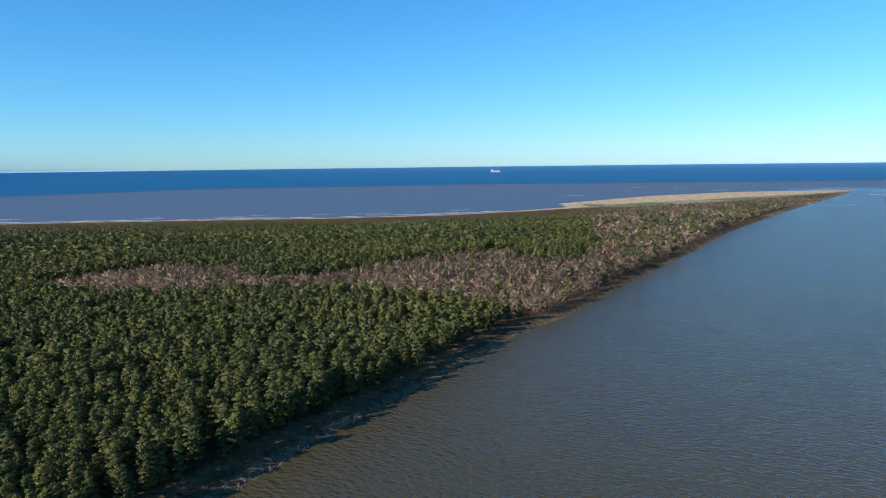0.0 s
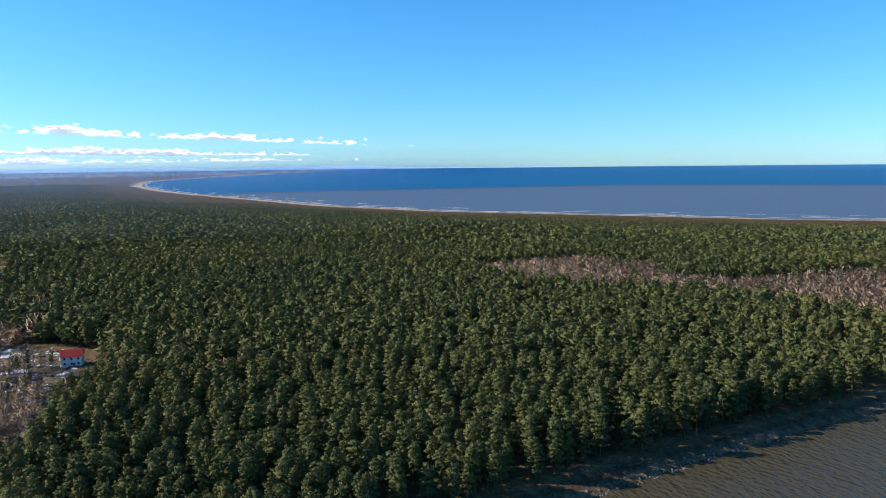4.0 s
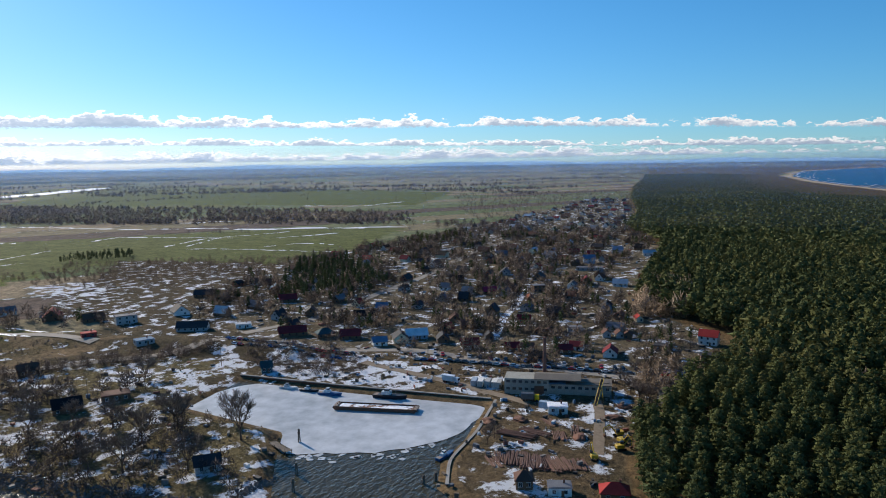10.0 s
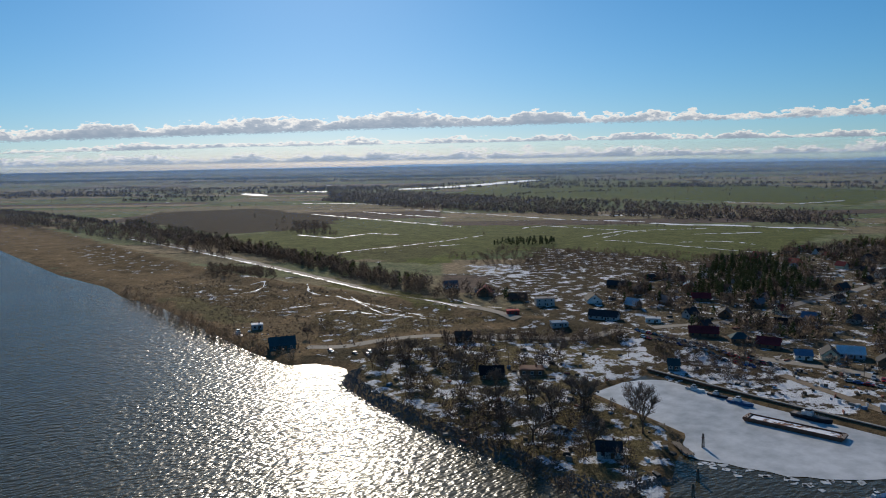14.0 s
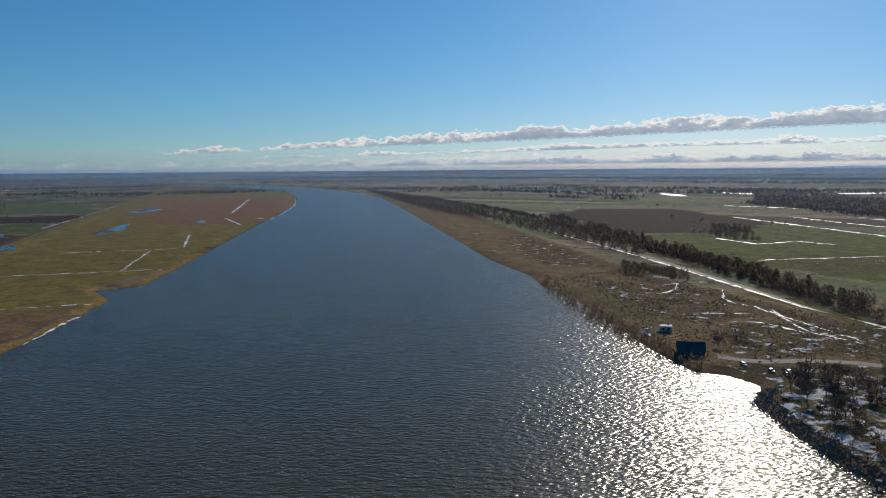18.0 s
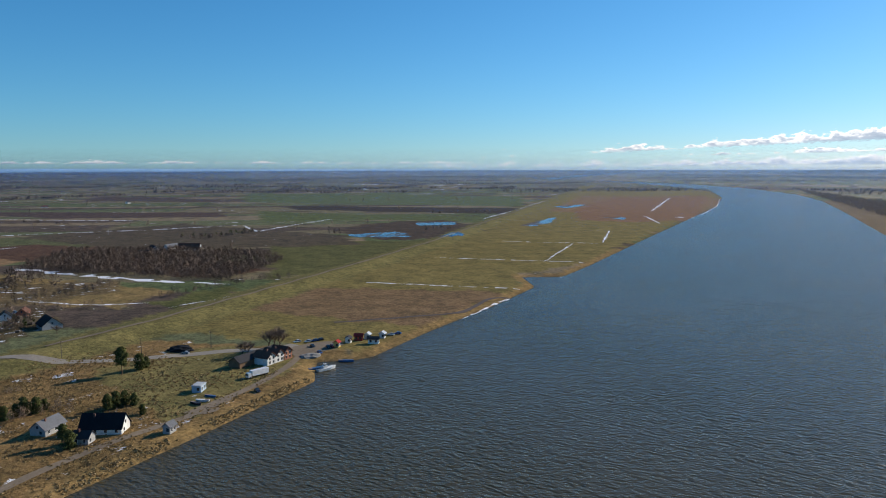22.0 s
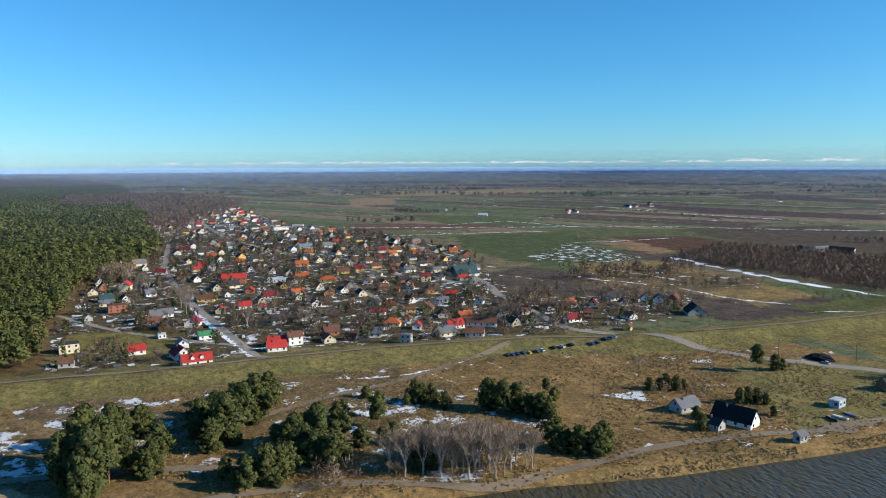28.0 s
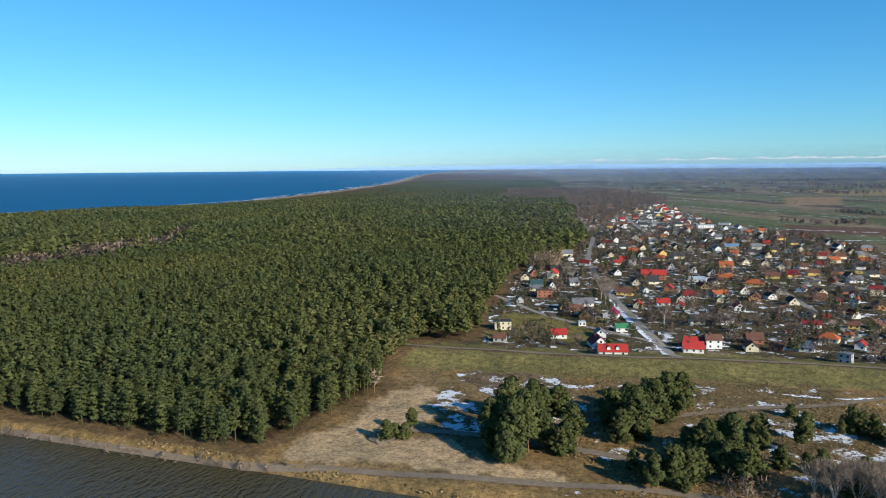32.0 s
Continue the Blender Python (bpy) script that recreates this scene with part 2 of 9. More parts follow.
def ground_material():
    m, n, l, p = shader("ground_cover")
    at = n.new("ShaderNodeAttribute")
    at.attribute_name = "cover"
    co = n.new("ShaderNodeTexCoord").outputs["Object"]
    n1, n2, n3 = noise_tex(n, l, 0.8, 9, 0.75, co), noise_tex(n, l, 0.045, 6, 0.65, co), noise_tex(n, l, 0.11, 6, 0.62, co)
    r1 = ramp(n, [(0.32, (0.38, 0.36, 0.34)), (0.68, (1.5, 1.47, 1.4))])
    l.new(n1.outputs[0], r1.inputs[0])
    r2 = ramp(n, [(0.3, (0.62, 0.66, 0.62)), (0.7, (1.3, 1.22, 1.12))])
    l.new(n2.outputs[0], r2.inputs[0])
    c = mixer(n, l, 0.8, at.outputs["Color"], r1.outputs[0], 'MULTIPLY')
    c = mixer(n, l, 0.9, c, r2.outputs[0], 'MULTIPLY')
    n4 = noise_tex(n, l, 0.3, 7, 0.8, co)
    r4 = ramp(n, [(0.36, (0.40, 0.40, 0.41)), (0.5, (1.0, 1.0, 1.0)), (0.64, (1.55, 1.48, 1.34))])
    l.new(n4.outputs[0], r4.inputs[0])
    c = mixer(n, l, 0.8, c, r4.outputs[0], 'MULTIPLY')
    # snow lies in patches where the land keeps it
    add = n.new("ShaderNodeMath")
    add.operation = 'MULTIPLY_ADD'
    l.new(n1.outputs[0], add.inputs[0])
    add.inputs[1].default_value = 0.35
    l.new(n3.outputs[0], add.inputs[2])
    sub = n.new("ShaderNodeMath")
    sub.operation = 'ADD'
    l.new(add.outputs[0], sub.inputs[0])
    l.new(at.outputs["Alpha"], sub.inputs[1])
    sm = n.new("ShaderNodeMapRange")
    l.new(sub.outputs[0], sm.inputs[0])
    sm.inputs[1].default_value, sm.inputs[2].default_value = 1.12, 1.18
    c = mixer(n, l, sm.outputs[0], c, (0.82, 0.84, 0.88))
    l.new(c, p.inputs["Base Color"])
    p.inputs["Roughness"].default_value, p.inputs["Specular IOR Level"].default_value = 1.0, 0.04
    bp = n.new("ShaderNodeBump")
    bp.inputs["Strength"].default_value, bp.inputs["Distance"].default_value = 0.7, 0.6
    l.new(n1.outputs[0], bp.inputs["Height"])
    # rank tussocky grass where nobody mows or ploughs
    rank, tuss = n.new("ShaderNodeMapRange"), n.new("ShaderNodeBump")
    l.new(at.outputs["Alpha"], rank.inputs[0])
    rank.inputs[1].default_value, rank.inputs[2].default_value = 0.24, 0.36
    l.new(rank.outputs[0], tuss.inputs["Strength"])
    tuss.inputs["Distance"].default_value = 2.2
    l.new(n4.outputs[0], tuss.inputs["Height"])
    l.new(bp.outputs[0], tuss.inputs["Normal"])
    l.new(tuss.outputs[0], p.inputs["Normal"])
    return m


def water_material():
    m, n, l, p = shader("wind_ruffled_water")
    co = n.new("ShaderNodeTexCoord").outputs["Object"]
    at = n.new("ShaderNodeAttribute")
    at.attribute_name = "sea"
    big = noise_tex(n, l, 0.004, 4, 0.6, co)
    r = ramp(n, [(0.35, (0.049, 0.042, 0.020)), (0.65, (0.064, 0.053, 0.027))])
    l.new(big.outputs[0], r.inputs[0])
    # silt that the river carries out past the mouth
    silt = n.new("ShaderNodeSeparateColor")
    l.new(at.outputs["Color"], silt.inputs[0])
    # sky blue mirrored by the open sea put into base colour, specular off
    c = mixer(n, l, silt.outputs[0], r.outputs[0], (0.016, 0.118, 0.25))
    c = mixer(n, l, silt.outputs[1], c, (0.082, 0.138, 0.21))
    l.new(c, p.inputs["Base Color"])
    p.inputs["Roughness"].default_value, p.inputs["IOR"].default_value = 0.26, 1.33
    dull = n.new("ShaderNodeMapRange")
    l.new(silt.outputs[2], dull.inputs[0])
    dull.inputs[3].default_value, dull.inputs[4].default_value = 0.34, 0.0
    l.new(dull.outputs[0], p.inputs["Specular IOR Level"])
    # three sets of ripples: a low swell, wind waves across it, and fine chop in gusts
    normal = None
    gust = noise_tex(n, l, 0.012, 3, 0.55, co)
    calm = n.new("ShaderNodeMapRange")
    l.new(gust.outputs[0], calm.inputs[0])
    calm.inputs[1].default_value, calm.inputs[2].default_value = 0.3, 0.7
    calm.inputs[3].default_value, calm.inputs[4].default_value = 0.55, 1.0
    for scale, detail, turn, squash, deep in ((0.20, 2, 0.35, 0.45, 0.6), (0.55, 1, 0.55, 0.55, 0.95), (1.4, 1, 0.15, 0.6, 0.12)):
        mp = n.new("ShaderNodeMapping")
        l.new(co, mp.inputs[0])
        mp.inputs["Scale"].default_value = (squash, 1.0, 1.0)
        mp.inputs["Rotation"].default_value = (0, 0, turn)
        w = noise_tex(n, l, scale, detail, 0.55, mp.outputs[0])
        b = n.new("ShaderNodeBump")
        b.inputs["Distance"].default_value = deep
        l.new(calm.outputs[0], b.inputs["Strength"])
        l.new(w.outputs[0], b.inputs["Height"])
        if normal:
            l.new(normal, b.inputs["Normal"])
        normal = b.outputs[0]
    l.new(normal, p.inputs["Normal"])
    return m


M_GROUND, M_WATER = ground_material(), water_material()
M_PINE = foliage("pine_needles", [(0.0, (0.052, 0.068, 0.030)), (0.45, (0.074, 0.086, 0.032)), (0.8, (0.098, 0.103, 0.036)), (1.0, (0.122, 0.114, 0.043))], island=0.2)
M_BARE = foliage("bare_twigs", [(0.0, (0.13, 0.105, 0.09)), (0.4, (0.21, 0.16, 0.12)), (0.7, (0.31, 0.23, 0.165)), (1.0, (0.44, 0.34, 0.25))], island=0.2)
M_FARWOOD = foliage("far_leafless_wood", [(0.0, (0.075, 0.066, 0.062)), (0.5, (0.12, 0.098, 0.088)), (1.0, (0.18, 0.142, 0.12))], island=0.2)
M_BARK = surface("bark", (0.16, 0.10, 0.065), (0.07, 0.05, 0.04), 0.95, grain=3)

# ---- ground: one sheet out to the horizon ----
def fan(radii, count):
    az = np.linspace(0, 2 * np.pi, count, endpoint=False)
    rr, aa = np.meshgrid(radii, az, indexing="ij")
    x, y = (rr * np.sin(aa)).ravel(), (rr * np.cos(aa)).ravel()
    i, j = np.meshgrid(np.arange(len(radii) - 1), np.arange(count), indexing="ij")
    k = (j + 1) % count
    faces = np.stack([i * count + j, i * count + k, (i + 1) * count + k, (i + 1) * count + j], -1).reshape(-1, 4)
    return x, y, faces[:, ::-1]


radii = np.concatenate([[0.01], np.geomspace(60, 180, 12)[:-1], np.geomspace(180, 700, 100)[:-1], np.geomspace(700, 2500, 130)[:-1], np.geomspace(2500, 18000, 70)])
gx, gy, gf = fan(radii, 900)
gz = ground_z(gx, gy)
bx, by, bz, bk = bowl(gx, gy)
me = link_mesh("ground", np.stack([bx, by, bz + gz * bk], -1), gf, M_GROUND, True)
ground = tagged(new("ground", me), "flat winter land of dry grass, fields and melting snow", "ground", kind="structure")
# what covers the ground: colour, and how readily snow stays
TAN, DULL = (0.245, 0.165, 0.080), (0.115, 0.085, 0.05)
cover = np.empty((len(gx), 4), np.float32)


def lay(mask, col, snow=None):
    cover[mask, :3] = col
    if snow is not None:
        cover[mask, 3] = snow


def parcels(x, y, turn, wide, long, key):
    """A patchwork of field strips: an integer for each strip."""
    c, s = math.cos(turn), math.sin(turn)
    u, v = x * c + y * s, -x * s + y * c
    j = np.floor(v / long)
    u = u + 37 * np.sin(j * 5.1 + key)
    i = np.floor(u / wide)
    return (np.abs(np.sin(i * 12.9898 + j * 78.233 + key) * 43758.5453) % 1.0), u, v


lay(np.ones(len(gx), bool), DULL, 0.0)
dW, dE = within(gx, gy, LAND_W), within(gx, gy, LAND_E)
gr = np.hypot(gx, gy)
# polder fields on both sides
# west strips get a brighter colour: glow of backlit grass painted in
for side, turn, wide, long, key, backlit in ((dE > 0, -1.047, 62, 420, 1.0, 1.0), (dW > 0, 0.873, 95, 620, 4.0, 1.4)):
    v, u, w = parcels(gx, gy, turn, wide, long, key)
    for lo, hi, col, snow in ((0, .20, (0.10, 0.128, 0.068), 0.21), (.20, .46, (0.165, 0.145, 0.10), 0.20), (.46, .66, (0.095, 0.076, 0.070), 0.18),
                              (.66, .80, (0.21, 0.172, 0.125), 0.15), (.80, 1.01, (0.125, 0.142, 0.085), 0.25)):
        lay(side & (v >= lo) & (v < hi), tuple(c * backlit for c in col), snow)
    # ditches between the strips: some hold snow, some are dark
    strip_of = np.floor(u / wide)
    off = np.abs(u / wide - strip_of - 0.5) * wide
    ditch = side & (off > wide / 2 - 1.2 - gr / 500) & (np.hypot(gx, gy) > 420)
    lay(ditch & (np.sin(strip_of * 7.3 + w * 0.004) > 0.1), (0.06, 0.052, 0.045), 0.2)
    lay(ditch & (np.sin(strip_of * 7.3 + w * 0.006) < -0.6), (0.15, 0.135, 0.10), 0.43)
# edges of the ground cover wander
qa = np.minimum(5.0, 1.5 + gr / 300)
qx = gx + qa * (np.sin(gy * 0.13 + 1.3 * np.sin(gx * 0.09)) + 0.6 * np.sin(gy * 0.41 + gx * 0.17))
qy = gy + qa * (np.sin(gx * 0.15 + 1.1 * np.sin(gy * 0.07)) + 0.6 * np.sin(gx * 0.37 - gy * 0.23))
# east foreland, dike and meadow
d_dike = off_line(gx, gy, DIKE_E)
RIVER_MEADOW = [(180, -330), (176, -560), (205, -640), (170, -735), (158, -1060), (120, -1900), (135, -2500), (230, -3100), (700, -3000), (590, -2200), (480, -1480), (385, -850), (362, -640), (346, -450), (338, -330)]
m = inside(qx, qy, RIVER_MEADOW) & (dE > 2)
lay(m, (0.19, 0.158, 0.066), 0.16)
lay(m & inside(qx, qy, [(195, -400), (182, -540), (335, -500), (330, -400)]), (0.19, 0.13, 0.08), 0.12)
lay(m & (gy < -1550) & (gy > -2400) & (d_dike > 60), (0.22, 0.145, 0.09), 0.14)
fore = inside(qx, qy, [(190, 130), (378, 130), (386, -180), (352, -300), (195, -330)]) & (dE > 0)
lay(fore, TAN, 0.32)
lay(fore & inside(qx, qy, [(206, -205), (300, -245), (275, -312), (212, -300)]), (0.19, 0.165, 0.075), 0.26)
lay(fore & inside(qx, qy, [(225, -60), (300, 20), (345, 0), (350, -80), (260, -120)]), (0.21, 0.155, 0.085), 0.35)
lay(fore & inside(qx, qy, [(225, -110), (320, -120), (330, -190), (240, -190)]), TAN, 0.24)
lay(fore & inside(qx, qy, [(262, 45), (300, 85), (345, 70), (330, 20), (275, 15)]), (0.20, 0.15, 0.095), 0.42)
lay(inside(qx, qy, [(217, 113), (303, 103), (346, 104), (301, 57), (241, 39), (226, 12), (216, 11), (210, 70)]) & (dE > 4), (0.20, 0.145, 0.08), 0.10)
lay(inside(qx, qy, [(223, 115), (240, 111), (264, 102), (299, 102), (310, 92), (296, 79), (268, 74), (253, 84), (242, 92), (238, 79), (252, 64), (240, 51), (229, 36), (223, 17), (217, 23), (221, 55), (221, 86), (215, 108)]) & (dE > 4), (0.40, 0.30, 0.195), -0.1)
lay((d_dike < 26) & (dE > 0) & (gy < 130), (0.168, 0.152, 0.068), 0.05)
lay((d_dike < 1.8) & (gy < 128) & (gy > -230), (0.16, 0.115, 0.07), 0.0)
lay((dE > 0) & (dE < 9) & (gr < 900), (0.26, 0.18, 0.085), 0.05)
VILLAGE_E = [(386, 112), (386, 21), (397, -36), (392, -112), (384, -184), (395, -250), (400, -310), (470, -350), (513, -225), (600, -240), (820, -290), (1033, -255), (1241, -157), (1850, -75), (1900, 105), (1215, 104), (900, 108), (722, 118), (470, 90), (400, 82)]
lay(inside(qx, qy, VILLAGE_E), (0.12, 0.10, 0.065), 0.375)
lay(inside(qx, qy, [(405, 80), (405, 20), (470, 15), (480, 80)]), (0.17, 0.15, 0.06), 0.15)
for poly, col, snow in (
        ([(1491, -377), (1336, -569), (1095, -568), (1204, -395)], (0.10, 0.118, 0.062), 0.20), ([(1279, -241), (1200, -404), (1098, -528), (1097, -351), (1119, -210)], (0.13, 0.085, 0.066), 0.15),
        ([(1000, -337), (1005, -502), (866, -500), (657, -329), (705, -300), (833, -295)], (0.082, 0.104, 0.054), 0.22), ([(1030, -495), (964, -748), (847, -855), (756, -647), (869, -627), (873, -504)], (0.105, 0.118, 0.064), 0.27),
        ([(849, -441), (755, -452), (681, -449), (641, -358), (725, -329)], (0.085, 0.105, 0.055), 0.40), ([(826, -482), (855, -617), (714, -611), (710, -475)], (0.25, 0.165, 0.105), 0.05),
        ([(664, -358), (652, -444), (436, -443), (416, -373), (570, -324)], (0.23, 0.17, 0.085), 0.24), ([(410, -392), (410, -480), (377, -442), (379, -382)], (0.10, 0.108, 0.046), 0.2),
        ([(1802, -1021), (1387, -1151), (1088, -1260), (988, -1145), (1277, -989)], (0.085, 0.062, 0.06), 0.1), ([(2124, -1832), (1535, -1774), (1402, -1621), (1882, -1560)], (0.085, 0.066, 0.062), 0.1),
        ([(2895, -547), (2951, -894), (2938, -1249), (2632, -1516), (2502, -1064), (2427, -615)], (0.24, 0.19, 0.11), 0.1), ([(2313, -437), (2336, -591), (1905, -482), (1841, -347)], (0.25, 0.18, 0.12), 0.1),
        ([(1820, -2233), (736, -2291), (552, -1716), (1352, -1656)], (0.10, 0.13, 0.068), 0.2), ([(1124, -1534), (530, -1647), (485, -1433), (1005, -1407)], (0.05, 0.042, 0.042), 0.15),
        ([(1053, -1334), (700, -1287), (451, -1402), (457, -1227), (695, -1180), (823, -1054)], (0.10, 0.125, 0.06), 0.25), ([(611, -963), (468, -858), (398, -921), (400, -1075), (542, -1232), (609, -1176), (635, -1062)], (0.075, 0.058, 0.052), 0.22),
        ([(624, -816), (462, -846), (400, -906), (359, -689), (383, -583), (399, -518)], (0.105, 0.108, 0.05), 0.2), ([(405, -1634), (441, -2307), (187, -2553), (125, -1414), (208, -1303), (317, -1322)], (0.22, 0.13, 0.085), 0.14)):
    lay(inside(qx, qy, poly) & (d_dike > 22), col, snow)
lay(inside(qx, qy, [(470, -500), (650, -510), (900, -540), (870, -640), (640, -660), (430, -560)]), (0.10, 0.062, 0.05), 0.12)
lay(inside(qx, qy, [(700, -640), (980, -700), (940, -980), (560, -900), (470, -800)]), (0.09, 0.075, 0.06), 0.26)
lay(inside(qx, qy, [(557, -296), (569, -354), (584, -415), (514, -456), (473, -427), (485, -344)]), (0.17, 0.13, 0.08), 0.33)
for poly, col, snow in (
        ([(-409, -673), (-669, -708), (-719, -488), (-716, -369), (-562, -382), (-607, -587), (-438, -540)], (0.125, 0.15, 0.05), 0.18),
        ([(-499, -1095), (-468, -863), (-587, -785), (-770, -744), (-718, -817), (-709, -1244), (-699, -1527)], (0.125, 0.148, 0.062), 0.22),
        ([(-801, -739), (-833, -607), (-732, -607), (-721, -697)], (0.085, 0.068, 0.058), 0.2), ([(-699, -1527), (-709, -1244), (-619, -1136), (-507, -1113)], (0.11, 0.095, 0.07), 0.2),
        ([(-2430, -2709), (-3148, -2763), (-2913, -1971), (-2354, -1167), (-1483, -1005), (-1302, -1181), (-1431, -1622)], (0.14, 0.155, 0.06), 0.15)):
    lay(inside(qx, qy, poly), col, snow)
# west: village, yard, peninsula, reed land, tree-lined dike road
for poly, col, snow in (([(-411, -981), (-385, -637), (-506, -573), (-616, -543), (-645, -412), (-650, -343), (-1036, -398), (-1006, -542), (-880, -694), (-727, -873), (-566, -962)], (0.125, 0.145, 0.06), 0.24), ([(-1278, -1629), (-1544, -1161), (-1587, -588), (-2253, -704), (-2582, -1393), (-2119, -1983), (-1642, -1849)], (0.10, 0.125, 0.04), 0.12), ([(-421, -696), (-425, -580), (-539, -610), (-565, -723)], (0.12, 0.125, 0.06), 0.27), ([(-422, -1415), (-421, -1004), (-576, -979), (-718, -1142), (-739, -1552), (-537, -1592)], (0.050, 0.040, 0.032), 0.16)):
    lay(inside(qx, qy, poly), col, snow)
lay((dW > 0) & (qx > -440) & (qy > -340) & (qy < 40), (0.12, 0.098, 0.066), 0.36)
VILLAGE_W = [(-330, -40), (-330, -110), (-345, -210), (-420, -330), (-620, -390), (-900, -330), (-1400, -260), (-1900, -220), (-1900, -120), (-1300, -75), (-900, -25), (-522, -32), (-430, 20), (-360, 10)]
lay(inside(qx, qy, VILLAGE_W), (0.165, 0.138, 0.10), 0.385)
lay(inside(qx, qy, [(-340, -250), (-380, -420), (-620, -560), (-640, -400)]), (0.11, 0.088, 0.06), 0.40)
YARD = [(-176, -24), (-190, -56), (-204, -72), (-282, -75), (-300, -200), (-345, -205), (-352, -60), (-330, 2), (-258, -16)]
lay(inside(qx, qy, YARD), (0.15, 0.115, 0.075), 0.395)
lay(inside(qx, qy, [(-283, -266), (-293, -237), (-264, -217), (-252, -237)]), (0.15, 0.12, 0.09), 0.50)
lay(inside(qx, qy, [(-303, -233), (-330, -226), (-310, -206), (-259, -202)]), (0.15, 0.12, 0.09), 0.50)
lay(inside(qx, qy, [(-283, -190), (-283, -110), (-330, -110), (-330, -200)]), (0.10, 0.08, 0.055), 0.50)
lay(inside(qx, qy, [(-270, -35), (-330, -30), (-330, -62), (-275, -60)]), (0.15, 0.115, 0.075), 0.40)
PENIN = [(-165, -126), (-190, -122), (-208, -130), (-234, -142), (-247, -193), (-300, -210), (-310, -250), (-260, -300), (-190, -296), (-163, -215)]
lay(inside(qx, qy, PENIN), (0.18, 0.15, 0.085), 0.425)
lay(inside(qx, qy, [(-168, -330), (-330, -300), (-300, -430), (-280, -560), (-268, -640), (-262, -1100), (-262, -2500), (-140, -2300), (-150, -1040), (-166, -640), (-174, -530)]) & (dW > 1), (0.20, 0.145, 0.09), 0.29)
lay(inside(qx, qy, [(-200, -345), (-310, -320), (-298, -400), (-240, -420)]), (0.16, 0.125, 0.072), 0.37)
lay(inside(qx, qy, [(-205, -430), (-262, -430), (-255, -560), (-215, -610), (-190, -520)]), (0.17, 0.125, 0.075), 0.36)
lay(inside(qx, qy, [(-180, -430), (-200, -425), (-205, -530), (-182, -560)]), (0.15, 0.13, 0.07), 0.3)
lay(inside(qx, qy, [(-200, -700), (-250, -690), (-255, -1000), (-215, -980)]), (0.17, 0.125, 0.075), 0.36)
lay(inside(qx, qy, [(-296, -513), (-304, -436), (-300, -361), (-332, -376), (-330, -452), (-324, -535)]), (0.14, 0.135, 0.055), 0.28)
lay((dW > 0) & (dW < 6) & (gr < 900), (0.16, 0.115, 0.07), 0.2)
# bank below the west pines: their shade put into a dark brown
lay((dW > 0) & (dW < 16) & (gr < 1400) & (gy > 5), (0.085, 0.062, 0.042), 0.15)
lay((dW > 0) & (dW < 3.5) & (gr < 1400) & (gy > 5), (0.16, 0.12, 0.08), 0.31)
# shaded hollows that keep their snow
SNOWY = [
    [(296, -50), (291, -73), (281, -84), (269, -76), (279, -56)],
    [(276, -66), (266, -89), (257, -93), (264, -66)],
    [(258, -108), (252, -122), (244, -121), (249, -106)],
    [(265, -44), (257, -64), (248, -60), (259, -41)],
    [(276, -169), (267, -178), (258, -175), (265, -164)],
    [(253, 6), (247, -6), (242, -4), (246, 7)],
    [(304, 77), (285, 58), (251, 53), (252, 62), (268, 72)],
    [(301, 77), (294, 64), (278, 57), (261, 61), (266, 68)],
    [(322, -223), (308, -235), (302, -234), (310, -216)],
    [(218, -52), (214, -68), (207, -81), (209, -59)],
    [(276, -173), (260, -178), (255, -170), (269, -164)],
    [(-252, -244), (-278, -248), (-287, -232), (-277, -218), (-257, -224)],
    [(-281, -218), (-328, -225), (-300, -203), (-266, -194), (-256, -199)],
    [(-199, -229), (-206, -215), (-201, -203), (-190, -212)],
    [(-261, -262), (-287, -258), (-289, -236), (-263, -233)],
    [(-190, -134), (-207, -132), (-182, -114), (-169, -116)],
    [(-261, -26), (-274, -19), (-302, -17), (-309, -23), (-286, -25)],
    [(-205, -53), (-213, -51), (-212, -44), (-203, -40)],
    [(-251, -31), (-255, -28), (-279, -29), (-280, -32)],
    [(-287, -45), (-290, -38), (-284, -35), (-279, -41)],
    [(-277, -202), (-287, -187), (-290, -169), (-276, -185)],
    [(-467, -521), (-501, -486), (-452, -425), (-418, -460)],
]
for poly in SNOWY:
    d = within(qx, qy, poly)
    k = (d > -6) & (gr < 1200)
    cover[k, 3] = np.maximum(cover[k, 3], 0.26 + 0.22 * np.clip((d[k] + 6) / 8, 0, 1))
# beaches and the spit of sand at the mouth
beach = (np.abs(off_line(gx, gy, COAST_W)) < 45) & (dW > 0) | (np.abs(off_line(gx, gy, COAST_E)) < 35) & (dE > 0)
lay(beach & (gy > 0), (0.47, 0.38, 0.27), -0.3)
lay(inside(qx, qy, [(-600, 1675), (-466, 2106), (-277, 2420), (40, 2660), (63, 2600), (-60, 2300), (-300, 1900), (-450, 1640)]), (0.47, 0.38, 0.27), -0.3)
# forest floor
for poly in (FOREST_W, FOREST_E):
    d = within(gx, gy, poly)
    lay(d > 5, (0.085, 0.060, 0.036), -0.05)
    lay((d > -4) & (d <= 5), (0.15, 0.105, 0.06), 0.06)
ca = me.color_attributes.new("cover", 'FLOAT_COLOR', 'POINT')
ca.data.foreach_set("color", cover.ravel())

